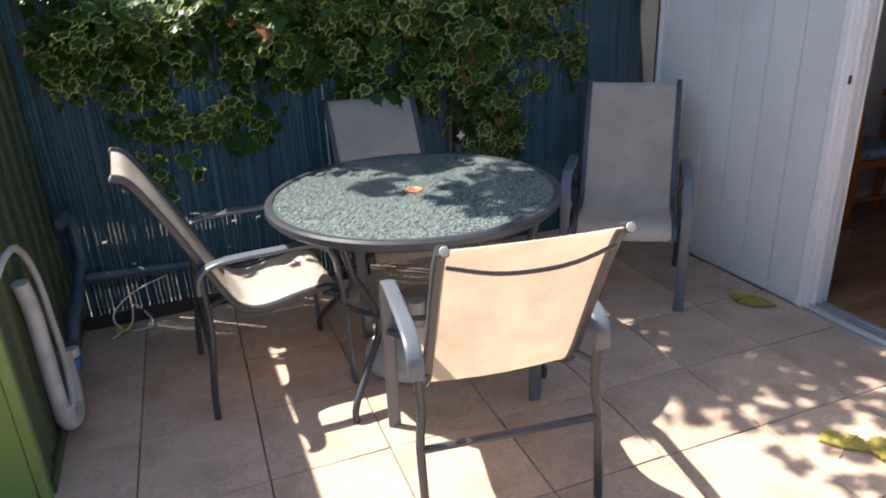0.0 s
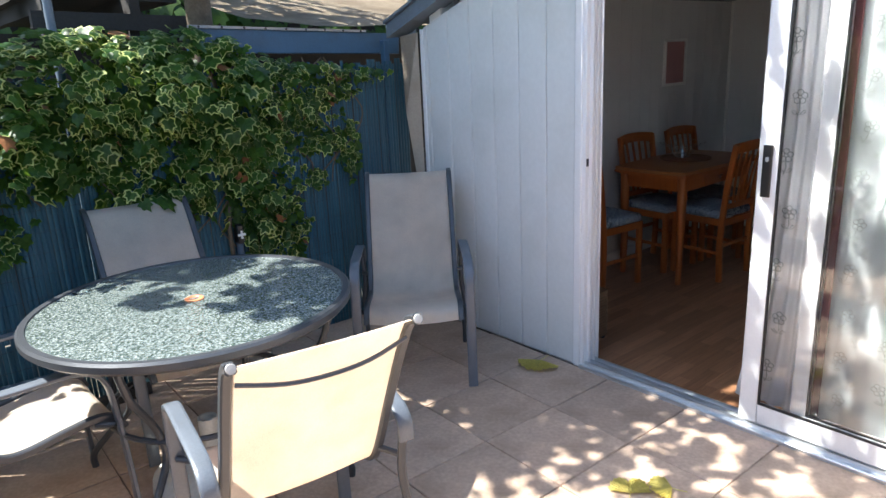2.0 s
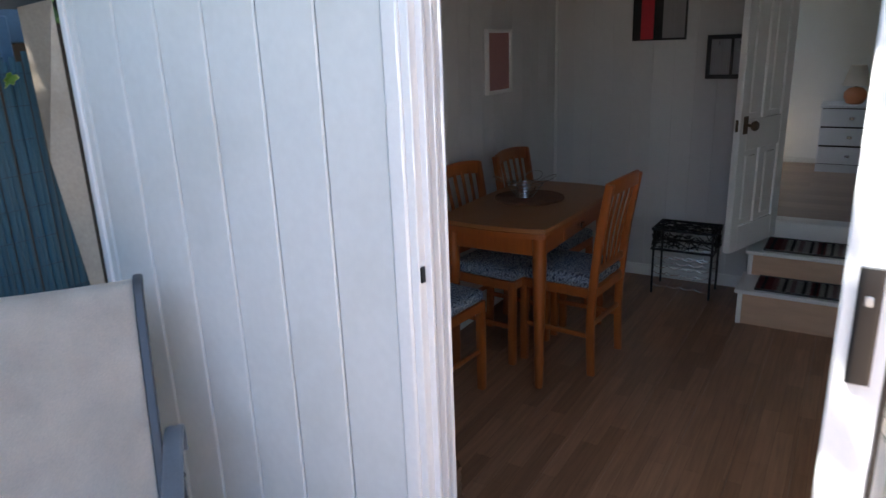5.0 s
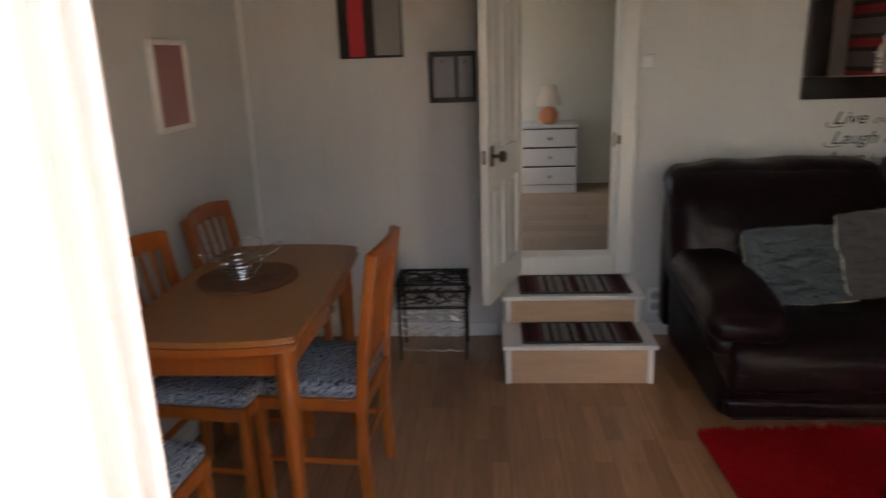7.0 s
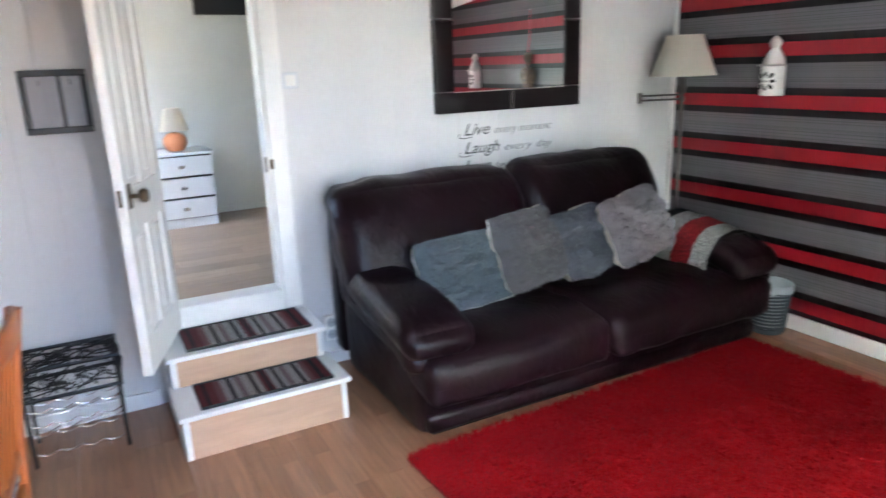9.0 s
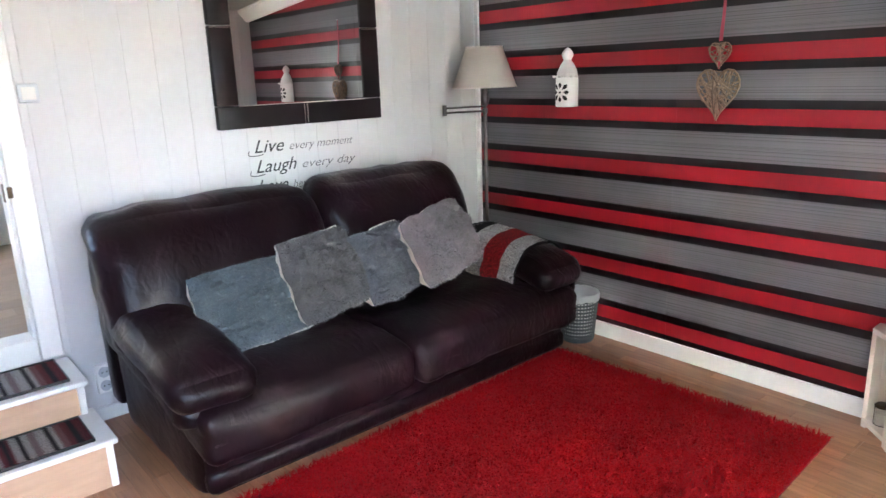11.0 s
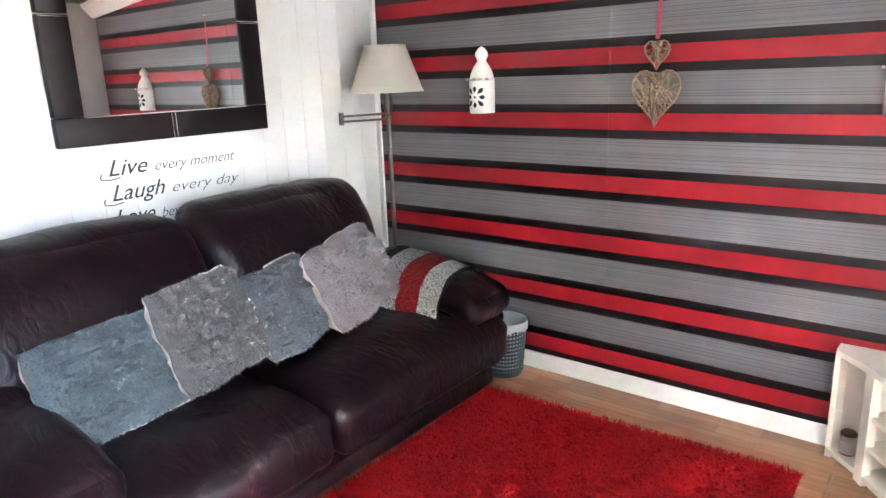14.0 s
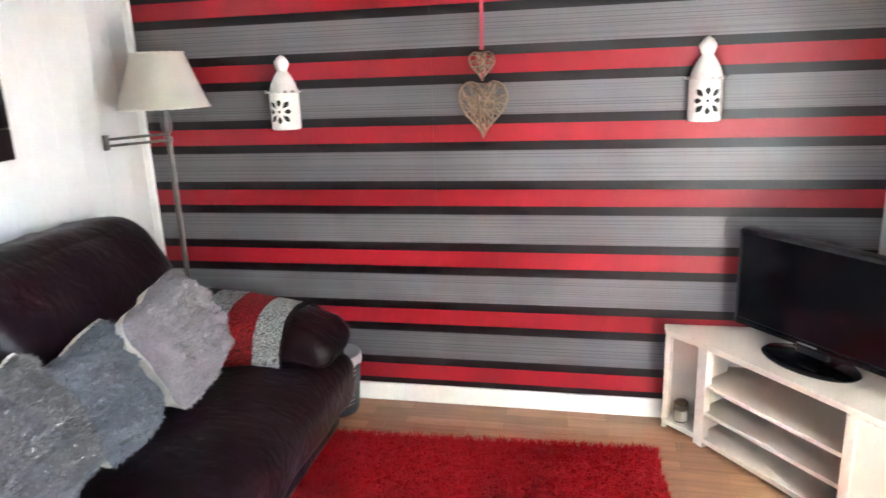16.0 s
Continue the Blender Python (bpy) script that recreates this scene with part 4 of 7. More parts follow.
for xx in (0.5, 1.53, 2.62):
    part("post", box(xx - 0.02, xx + 0.02, 0.03, 0.07, 0, 1.62, bevel=0.004), M_BLUEBEAM, fence)


LEAF = [(0.0, -0.06), (0.20, -0.22), (0.47, -0.06), (0.34, 0.16), (0.40, 0.42), (0.15, 0.45), (0.0, 0.80), (-0.15, 0.45), (-0.40, 0.42), (-0.34, 0.16), (-0.47, -0.06), (-0.20, -0.22)]


def leaf_cloud(name, spots, mats, parent, cream, plain=0.0, old=0.0, seed=1):
    """Lobed leaves at (position, normal, size); each has a green middle and, at times, a pale edge."""
    rg = np.random.default_rng(seed)
    V, F, I = [], [], []
    nl = len(LEAF)
    for p, nrm, s in spots:
        nrm = Vector(nrm).normalized()
        down = Vector((rg.normal(0, 0.45), rg.normal(0, 0.2), -1))
        v = (down - nrm * down.dot(nrm)).normalized()
        u = v.cross(nrm)
        fold = 0.25 + 0.25 * rg.random()
        b = len(V)
        pick = rg.random()
        inner = 0.74 + 0.22 * rg.random() if cream else 1.0
        V.append(tuple(Vector(p) + v * (0.2 * s)))
        for k in (inner, 1.0):
            for a, c in LEAF:
                a2, c2 = a * k, 0.2 + (c - 0.2) * k
                V.append(tuple(Vector(p) + u * (a2 * s) + v * (c2 * s) - nrm * (fold * abs(a2) * s * 0.5 + 0.25 * max(0, c2) ** 2 * s)))
        gi = 2 if pick < old else 0
        ci = gi if (gi == 2 or pick > 1 - plain) else 1
        for k in range(nl):
            j = (k + 1) % nl
            F.append((b, b + 1 + k, b + 1 + j))
            I.append(gi)
            if cream:
                F.append((b + 1 + k, b + 1 + nl + k, b + 1 + nl + j, b + 1 + j))
                I.append(ci)
    return tagged(big(name, V, F, mats, I, parent), kind="stuff")


ivy = thing("ivy", pose(-0.095, FENCE, 0.012, 0, 1.9, 0), "variegated ivy with cream-edged leaves spilling over the fence", "ivy")
rg = np.random.default_rng(11)
BLOBS = [  # middle x, z, half widths, number, bulge
    (0.15, 1.42, 0.75, 0.30, 620, 0.22), (1.00, 1.38, 0.70, 0.33, 760, 0.24), (1.62, 1.33, 0.42, 0.28, 380, 0.18), (0.64, 1.20, 0.68, 0.20, 470, 0.17),
    (1.25, 1.05, 0.38, 0.26, 330, 0.15), (-0.28, 1.24, 0.30, 0.16, 130, 0.12), (-0.02, 1.00, 0.26, 0.07, 34, 0.08), (0.20, 0.83, 0.26, 0.07, 80, 0.08), (0.46, 0.83, 0.13, 0.12, 55, 0.08),
    (1.70, 0.95, 0.22, 0.36, 270, 0.12), (1.82, 0.66, 0.16, 0.19, 110, 0.08), (1.96, 1.26, 0.22, 0.10, 100, 0.08), (2.26, 1.06, 0.07, 0.17, 60, 0.05), (2.10, 1.10, 0.16, 0.06, 55, 0.05), (2.05, 0.90, 0.06, 0.06, 20, 0.04),
    (2.20, 1.50, 0.38, 0.07, 150, 0.10), (2.16, 1.38, 0.16, 0.05, 45, 0.06), (0.60, 1.63, 0.55, 0.09, 200, 0.16), (-0.05, 1.60, 0.40, 0.08, 130, 0.20), (-0.22, 1.53, 0.17, 0.13, 120, 0.20), (-0.26, 1.12, 0.14, 0.16, 60, 0.08), (1.45, 1.62, 0.35, 0.08, 90, 0.12), (0.02, 0.60, 0.10, 0.10, 22, 0.04), (0.22, 0.66, 0.05, 0.06, 8, 0.03), (1.22, 0.86, 0.15, 0.10, 40, 0.06), (1.90, 0.52, 0.05, 0.05, 10, 0.03)]
spots, under = [], []
TOP_X, TOP_Z = (-0.30, -0.10, 0.0, 0.3, 0.55, 0.68, 1.38, 1.65, 2.0, 2.4), (1.68, 1.64, 1.51, 1.51, 1.58, 1.66, 1.68, 1.56, 1.49, 1.43)
for cx, cz, rx, rz, cnt, bulge in BLOBS:
    for _ in range(int(cnt * 1.25)):
        a, q = rg.random() * 2 * math.pi, math.sqrt(rg.random())
        q = q ** 0.9
        px, pz = cx + rx * q * math.cos(a) * (1 + 0.25 * rg.normal()), cz + rz * q * math.sin(a) * (1 + 0.2 * rg.normal())
        if px < -0.36 or px > 2.58 or pz - 0.033 * px > np.interp(px - 0.045, TOP_X, TOP_Z) - 0.02:
            continue
        lump = noise.noise((px * 4.5, pz * 5.5, 2.0))
        if lump < -0.22 and px < 1.8 and rg.random() < 0.7:
            continue
        deep = rg.random() < 0.42
        py = -0.02 - bulge * (1 - q * q) * (0.05 + 0.2 * rg.random() if deep else 0.5 + 0.75 * rg.random()) * (1 + 1.1 * lump)
        (under if deep else spots).append(((px, py, pz), (rg.normal(0, 0.7), -0.8, 0.6 + rg.normal(0, 0.7) + 6.0 * max(0.0, pz - 1.42) + (1.0 if px < 0.75 and pz > 1.2 else 0.0)), (0.050 + 0.070 * rg.random() * rg.random() + 0.012 * rg.random()) * (0.72 if px > 1.75 else 1.0)))
leaf_cloud("leaves", spots, [M_IVY, M_IVYCREAM, M_IVYOLD], ivy, True, plain=0.30, old=0.012, seed=3)
leaf_cloud("inner_leaves", under, [M_IVY], ivy, False, seed=5)
for k in range(16):
    x0 = -0.3 + 0.17 * k
    pts = [(x0 + 0.12 * math.sin(j * 1.3 + k * 2), -0.015 - 0.02 * abs(math.sin(j + k)), 1.55 - j * (0.10 + 0.012 * (k % 4))) for j in range(8 if 8 < k < 14 else 6)]
    part("vine", tube(smooth_path(pts, 3), 0.004, 5), M_BARK, ivy)
part("vine", tube(smooth_path([(1.52, -0.02, 0.0), (1.53, -0.03, 0.35), (1.51, -0.025, 0.7), (1.56, -0.03, 1.1), (1.5, 0.0, 1.5)], 4), 0.011, 6), M_BARK, ivy, "thick woody ivy stem")

shed = thing("shed", pose(-0.10, 0.07, PZ), "green corrugated metal garden shed", "shed")
SX = -0.40
prof = []
y = 1.925
while y < 3.28:
    prof += [(SX - 0.0, y), (SX - 0.0, y + 0.10), (SX - 0.014, y + 0.115), (SX - 0.014, y + 0.150), (SX - 0.0, y + 0.165)]
    y += 0.165
prof = [(max(-9, px), min(py, 3.28)) for px, py in prof]
bm = bmesh.new()
lo = [bm.verts.new((px, py, 0.02)) for px, py in prof]
hi = [bm.verts.new((px, py, 1.52)) for px, py in prof]
for k in range(len(prof) - 1):
    bm.faces.new((lo[k], lo[k + 1], hi[k + 1], hi[k]))
bmesh.ops.remove_doubles(bm, verts=bm.verts, dist=1e-5)
bmesh.ops.solidify(bm, geom=bm.faces[:], thickness=0.002)
part("side_sheet", bm, M_SHED, shed, smooth=False)
part("corner_post", box(SX - 0.03, SX + 0.004, 1.895, 1.928, 0.0, 1.54, bevel=0.003), M_SHEDLIGHT, shed, "light green corner post")
bm = bmesh.new()
for k in range(8):
    add_box(bm, SX - 0.03 - 0.16 * (k + 1) + 0.003, SX - 0.03 - 0.16 * k, 1.900, 1.912, 0.02, 1.52, bevel=0.004)
part("front_sheet", bm, M_SHEDLIGHT, shed)
part("body", box(-1.75, SX - 0.02, 1.93, 3.27, 0.0, 1.50), M_SHED, shed, smooth=False)
part("roof", box(-1.85, SX + 0.03, 1.85, 3.29, 1.52, 1.56, bevel=0.006), M_SHED, shed)
part("base_rail", box(SX, SX + 0.012, 1.93, 3.27, 0.0, 0.05), M_SHED, shed, smooth=False)

pipes = thing("waste_pipe", pose(-0.10, 0.07, PZ + 0.01), "grey plastic waste pipe with elbow clipped to the shed", "pipe")
part("upright_pipe", tube(smooth_path([(-0.375, 2.17, 0.62), (-0.365, 2.18, 0.50), (-0.36, 2.15, 0.22), (-0.355, 2.16, 0.10), (-0.345, 2.24, 0.055), (-0.35, 2.34, 0.06), (-0.355, 2.40, 0.14), (-0.36, 2.42, 0.24)], 5), 0.026, 12), M_PVC, pipes)
part("collar", lathe([(0.031, 0), (0.033, 0.01), (0.033, 0.05), (0.029, 0.055)], 16), M_PVC, pipes, m=pose(-0.355, 2.158, 0.11))
hose = solo("grey_hose", tube(smooth_path([(-0.385, 1.99, 0.70), (-0.365, 2.06, 0.735), (-0.352, 2.16, 0.72), (-0.345, 2.26, 0.60), (-0.338, 2.28, 0.40), (-0.335, 2.27, 0.22), (-0.34, 2.22, 0.10)], 6), 0.011, 8), M_PVC, "thin grey hose looped over the waste pipe", "hose", m=pose(-0.10, 0.07, -0.02))
blue = thing("water_pipe", pose(-0.10, 0.03, -0.01), "dark blue water pipe along the shed and the fence", "pipe")
part("pipe_run", tube(smooth_path([(-0.355, 3.05, 0.52), (-0.345, 3.16, 0.52), (-0.335, 3.19, 0.44), (-0.33, 3.17, 0.33), (-0.335, 3.10, 0.28), (-0.35, 2.75, 0.20), (-0.352, 2.62, 0.16)], 6), 0.024, 10), M_BLUEPIPE, blue)
part("pipe_run", tube([(-0.33, 3.20, 0.20), (0.3, 3.21, 0.165), (0.95, 3.215, 0.15), (2.2, 3.22, 0.13)], 0.022, 10), M_BLUEPIPE, blue)
part("valve", box(-0.355, -0.32, 2.47, 2.55, 0.10, 0.16, bevel=0.01, seg=2), M_BLUEVALVE, blue, "blue tap valve")
part("valve_ring", lathe([(0.022, 0), (0.024, 0.01), (0.024, 0.03), (0.020, 0.035)], 14), M_PVC, blue, m=pose(-0.34, 2.51, 0.16))
solo("white_cable", tube(smooth_path([(0.02, 3.16, 0.17), (-0.14, 3.12, 0.13), (-0.24, 3.06, 0.06), (-0.20, 2.98, 0.008), (-0.08, 2.97, 0.006), (-0.10, 3.05, 0.04), (-0.15, 3.08, 0.08), (-0.17, 3.0, 0.02), (-0.25, 2.92, 0.006)], 6), 0.0035, 6), M_WHITE, "loose loop of thin white cable on the tiles", "cable", m=pose(-0.11, 0.10, PZ))
solo("kerb_board", box(-0.38, 1.0, 3.13, 3.155, 0.0, 0.06, bevel=0.004), M_DARKWOOD, "dark timber board at the foot of the fence", "board", m=pose(-0.1, 0.03, PZ))


def fallen_leaf(m, lab, s=0.075):
    bm = bmesh.new()
    c = bm.verts.new((0, 0, 0.012))
    ring = []
    for k in range(41):
        a = radians(-78 + 156 * k / 40)
        r = s * (1.25 + 0.10 * math.cos(a * 2) - 0.22 * max(0.0, 1 - abs(a) * 7) + 0.05 * math.sin(a * 23))
        ring.append(bm.verts.new((r * math.cos(a) - 0.5 * s, r * math.sin(a), 0.004 + 0.010 * (k % 2) * 0.4 + 0.014 * abs(math.sin(a * 2.5)))))
    c.co.x = -0.5 * s
    for p, q in zip(ring, ring[1:]):
        bm.faces.new((c, p, q))
    bmesh.ops.solidify(bm, geom=bm.faces[:], thickness=0.0012)
    lf = thing("fallen_leaf", m, lab, "leaf", "fallen leaves")
    part("blade", bm, M_FALLEN, lf)
    part("stalk", tube(smooth_path([(-s * 0.5, 0, 0.011), (-s * 0.85, 0.004, 0.006), (-s * 1.3, 0.014, 0.008)], 3), 0.0016, 5), M_FALLEN, lf)


fallen_leaf(pose(2.41, 2.03, PZ, 0, 0, 200), "crumpled yellow fallen leaf beside the white wall", 0.095)
fallen_leaf(pose(1.88, 1.128, PZ, 0, 0, 40), "curled yellow fallen leaf on the tiles", 0.065)
fallen_leaf(pose(1.965, 1.045, PZ, 0, 0, 130), "curled yellow fallen leaf on the tiles", 0.06)
fallen_leaf(pose(-0.30, 3.08, PZ, 0, 0, 130), "brown fallen leaf near the shed", 0.05)

# ---- beyond the fence ----
nb = thing("neighbour_shelter", pose(-0.095, 0, 0.012, 0, 1.9, 0), "low shelter behind the fence with blue beam and weathered roof", "shelter")
part("beam", box(1.45, 2.75, 3.40, 3.44, 1.575, 1.695, bevel=0.004), M_BLUEBEAM, nb, "blue painted beam")
part("trim_strip", box(1.45, 2.5, 3.385, 3.40, 1.695, 1.708), M_CAP, nb)
for k in range(9):
    part("nail", lathe([(0.006, 0), (0.006, 0.004), (0.0, 0.006)], 8), M_BLACK, nb, m=pose(1.5 + 0.12 * k, 3.385, 1.701, 90))
bm = bmesh.new()
rows = []
for j in range(14):
    y = 3.36 + j * 0.22
    rows.append([bm.verts.new((x, y, 1.735 + 0.27 * (y - 3.36) + 0.012 * math.sin(x * 5 + j) + 0.008 * noise.noise((x * 4, y * 4, 0)))) for x in np.linspace(1.74, 5.2, 26)])
for a, b in zip(rows, rows[1:]):
    for k in range(25):
        bm.faces.new((a[k], a[k + 1], b[k + 1], b[k]))
bmesh.ops.solidify(bm, geom=bm.faces[:], thickness=0.012)
part("roof_sheet", bm, M_ROOFSHEET, nb, "brown weathered felt roof sheet")
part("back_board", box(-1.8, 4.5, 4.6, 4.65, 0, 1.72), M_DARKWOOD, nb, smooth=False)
# near-black colour of roof and rafters includes the shade they stand in
part("roof_sheet", box(0.85, 1.6, 3.9, 6.2, 1.86, 1.90), M_DARKWOOD, nb, "roof with its shade put into a dark colour", smooth=False)
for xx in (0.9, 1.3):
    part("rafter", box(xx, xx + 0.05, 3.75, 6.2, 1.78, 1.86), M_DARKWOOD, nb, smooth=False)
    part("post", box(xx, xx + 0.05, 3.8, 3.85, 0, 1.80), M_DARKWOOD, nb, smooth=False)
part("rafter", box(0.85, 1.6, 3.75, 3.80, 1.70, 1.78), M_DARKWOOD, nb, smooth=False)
solo("grey_pole", tube([(0.818, 3.42, PZ), (0.818, 3.42, 3.0)], 0.019, 10), M_FASCIA, "grey metal pole rising out of the ivy", "pole", "awning poles")
solo("grey_pole", tube([(2.78, 3.36, PZ), (2.79, 3.36, 3.0)], 0.022, 10), M_FASCIA, "grey metal pole behind the roof corner", "pole", "awning poles")

pw = thing("folded_parasol", pose(-0.05, 4.25, -0.20), "folded pale grey parasol resting on the shelter behind the fence", "parasol")
bm = bmesh.new()
rows = []
for j in range(11):
    v = j / 10
    r = 0.02 + 0.13 * v ** 0.8
    rows.append([bm.verts.new((0.75 * v + 0.03 * math.sin(3 * v), r * (1 + 0.22 * math.cos(9 * a)) * math.cos(a) * 0.7, 1.93 + 0.22 * v + r * (1 + 0.22 * math.cos(9 * a)) * math.sin(a))) for a in np.linspace(0, 2 * math.pi, 55)[:-1]])
for a, b in zip(rows, rows[1:]):
    for k in range(54):
        bm.faces.new((a[k], a[(k + 1) % 54], b[(k + 1) % 54], b[k]))
part("canopy", bm, M_UPVC, pw, "pleated pale cloth")
part("pole", tube([(-0.5, 0, 1.88), (0.8, 0, 2.14)], 0.014, 8), M_FASCIA, pw)

tree = thing("tree", pose(-0.07, 0, -0.03), "ivy-clad tree behind the fence, its crown over the patio", "tree")
part("trunk", tube(smooth_path([(1.56, 3.62, -0.1), (1.60, 3.62, 1.0), (1.63, 3.60, 1.8), (1.55, 3.55, 2.4), (1.45, 3.5, 3.1)], 5), 0.065, 10), M_BARK, tree)
rg = np.random.default_rng(21)
for dx, dy, dz in ((-1.5, -0.6, 0.9), (0.2, -1.3, 1.1), (0.9, -0.2, 1.2), (-0.9, -1.7, 1.3), (-0.4, 0.9, 1.2), (1.0, -1.6, 1.0)):
    part("limb", tube(smooth_path([(1.5, 3.53, 2.5), (1.5 + dx * 0.45, 3.5 + dy * 0.45, 2.5 + dz * 0.55), (1.5 + dx, 3.5 + dy, 2.6 + dz)], 5), 0.028, 6), M_BARK, tree)
spots = []
# several clusters are unseen, placed to shade the table and the white cladding
for cx, cy, cz, r, cnt in ((1.15, 3.35, 3.2, 0.85, 900), (0.55, 3.3, 3.5, 0.6, 330), (0.75, 2.4, 3.3, 0.65, 250), (1.75, 2.9, 3.2, 0.8, 650), (1.5, 4.2, 3.2, 0.8, 400), (1.4, 2.1, 3.3, 0.6, 220), (0.15, 3.1, 3.5, 0.5, 130), (2.3, 2.2, 3.4, 0.7, 330), (1.35, 3.3, 2.85, 0.72, 1100), (1.75, 2.95, 2.75, 0.6, 600), (0.85, 3.45, 2.95, 0.45, 420), (0.05, 3.1, 3.3, 0.32, 170), (-0.12, 3.78, 3.3, 0.28, 140), (-0.42, 3.45, 3.3, 0.12, 22), (1.85, 3.12, 2.95, 0.42, 420), (1.86, 2.66, 2.95, 0.20, 130), (1.61, 3.62, 2.95, 0.18, 100), (1.62, 3.45, 2.0, 0.18, 46), (0.95, 3.7, 2.1, 0.3, 60)):
    for _ in range(cnt):
        d = Vector(rg.normal(0, 1, 3)).normalized() * (rg.random() ** 0.4) * r
        spots.append(((cx + d.x, cy + d.y, cz + d.z * 0.6), (rg.normal(0, 0.5), rg.normal(0, 0.5), 1), 0.07 + 0.06 * rg.random()))
leaf_cloud("crown", spots, [M_TREE], tree, False, seed=8)

hedge = thing("hedge", pose(0, 0, 0), "dark green hedge and trees behind the shelters", "hedge", kind="stuff")
spots = []
for _ in range(3600):
    spots.append(((rg.uniform(-5, 9), 7.2 + rg.normal(0, 0.5), rg.uniform(0.2, 4.4) ** 1.0), (rg.normal(0, 0.6), -1, rg.normal(0.4, 0.5)), 0.16 + 0.16 * rg.random()))
leaf_cloud("hedge_leaves", spots, [M_TREE], hedge, False, seed=9)
# dark slab added as the shade deep between the hedge leaves
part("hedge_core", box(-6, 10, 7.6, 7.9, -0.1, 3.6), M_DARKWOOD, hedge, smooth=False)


# ---- curtains inside the sliding door ----
def curtain(y0, y1, x, z0, z1, pleats, amp, gather, label, mat_, flare=0.0):
    """Hanging cloth in pleats along y; gather narrows it at the foot."""
    th = thing("curtain", pose(x, (y0 + y1) / 2, 0), label, "curtain", "curtains at the glass door")
    bm = bmesh.new()
    nu, nv = pleats * 8, 14
    rows = []
    for j in range(nv + 1):
        v = j / nv
        row = []
        for i in range(nu + 1):
            u = i / nu - 0.5
            yy = (y1 - y0) * u * (1 - gather * v) + flare * v ** 3 * (u + 0.5)
            ph = 2 * math.pi * pleats * (u + 0.5) + 0.6 * math.sin(5 * u + 2 * v)
            row.append(bm.verts.new((amp * math.sin(ph) * (0.7 + 0.3 * v) + 0.010 * math.sin(9 * u + 3 * v), yy + 0.006 * math.sin(4 * v + 7 * u), z1 + (z0 - z1) * v + 0.006 * math.sin(12 * u) * v)))
        rows.append(row)
    for a, b in zip(rows, rows[1:]):
        for k in range(nu):
            bm.faces.new((a[k], a[k + 1], b[k + 1], b[k]))
    bmesh.ops.solidify(bm, geom=bm.faces[:], thickness=0.0012)
    part("cloth", bm, mat_, th)
    return th


def motif_flower():
    """A small lace flower: five outlined petals, a stalk and two leaves, drawn flat in y and z, 90 mm tall."""
    bm = bmesh.new()
    for k in range(5):
        a = radians(90 + 72 * k)
        c = (0.016 * math.cos(a), 0.020 + 0.016 * math.sin(a))
        add_tube(bm, [(0, c[0] + 0.0105 * math.cos(t), c[1] + 0.0105 * math.sin(t)) for t in np.linspace(0, 2 * math.pi, 9)[:-1]], 0.0016, 4, closed=True)
    add_tube(bm, [(0, 0, 0.0), (0, -0.003, -0.025), (0, 0.004, -0.05)], 0.0016, 4)
    for s in (-1, 1):
        add_tube(bm, [(0, s * 0.004, -0.042), (0, s * 0.016, -0.026), (0, s * 0.026, -0.03), (0, s * 0.014, -0.042)], 0.0014, 4, closed=True)
    return mesh_of("lace_flower", bm, M_LACEPATTERN)


FLOWER = motif_flower()
cA = curtain(0.825, 1.028, 2.652, 0.045, 1.96, 5, 0.010, 0.0, "sheer white curtain bunched behind the sliding sash", M_VOILE, 0.105)
cB = curtain(-0.54, 0.815, 2.664, 0.05, 1.97, 10, 0.014, 0.0, "pale lace curtain with woven flowers behind the glass", M_LACE)
for i in range(9):
    for j in range(11):
        yy, zz = 0.61 - 0.138 * i + 0.010 * (j % 2), 0.15 + 0.168 * j + 0.084 * (i % 2)
        part("lace_flower", FLOWER, None, cB, m=pose(-0.027, yy, zz, 20 * (-1) ** i) @ Matrix.Scale(0.88, 4))
        part("small_lace_flower", FLOWER, None, cB, m=pose(-0.027, yy - 0.045, zz + 0.085, -15) @ Matrix.Scale(0.42, 4))
for j in range(8):
    part("lace_flower", FLOWER, None, cA, m=pose(-0.022, 0.080 - 0.03 * (j % 2), 0.2 + 0.21 * j))
bm = bmesh.new()
add_box(bm, -0.0275, -0.0255, -0.32, 0.30, 1.035, 1.062)
for yy, hh in ((0.22, 0.30), (0.14, 0.20), (-0.05, 0.30), (-0.2, 0.2)):
    add_tube(bm, [(-0.028, yy, 1.06), (-0.028, yy, 1.06 + hh)], 0.004, 6)
    for s in (-1, 1):
        add_tube(bm, arc((yy + s * 0.018, 1.06 + hh - 0.012), 0.016, 180, 360, 5, "yz", -0.028), 0.0025, 4)
        add_box(bm, -0.031, -0.026, yy + s * 0.034 - 0.013, yy + s * 0.034 + 0.013, 1.06 + hh - 0.012, 1.06 + hh + 0.022, bevel=0.004)
part("street_lamp_picture", bm, M_PICBLUE, cB, "blue-grey woven street lamps")
solo("door_edge_strip", box(2.636, 2.644, 0.804, 0.832, 0.03, 1.98, bevel=0.003), M_DARKMAROON, "dark maroon curtain edge behind the glass", "curtain")
rail = thing("curtain_rail", pose(0, 0, 0), "white curtain rail over the glass door", "curtain rail")
part("rail", tube([(2.655, -0.58, 1.985), (2.655, 1.30, 1.985)], 0.010, 8), M_WHITE, rail)
part("bracket", box(FX - 0.03, 2.655, -0.56, -0.54, 1.985, 2.0), M_WHITE, rail)
part("bracket", box(FX - 0.03, 2.655, 1.25, 1.27, 1.985, 2.0), M_WHITE, rail)

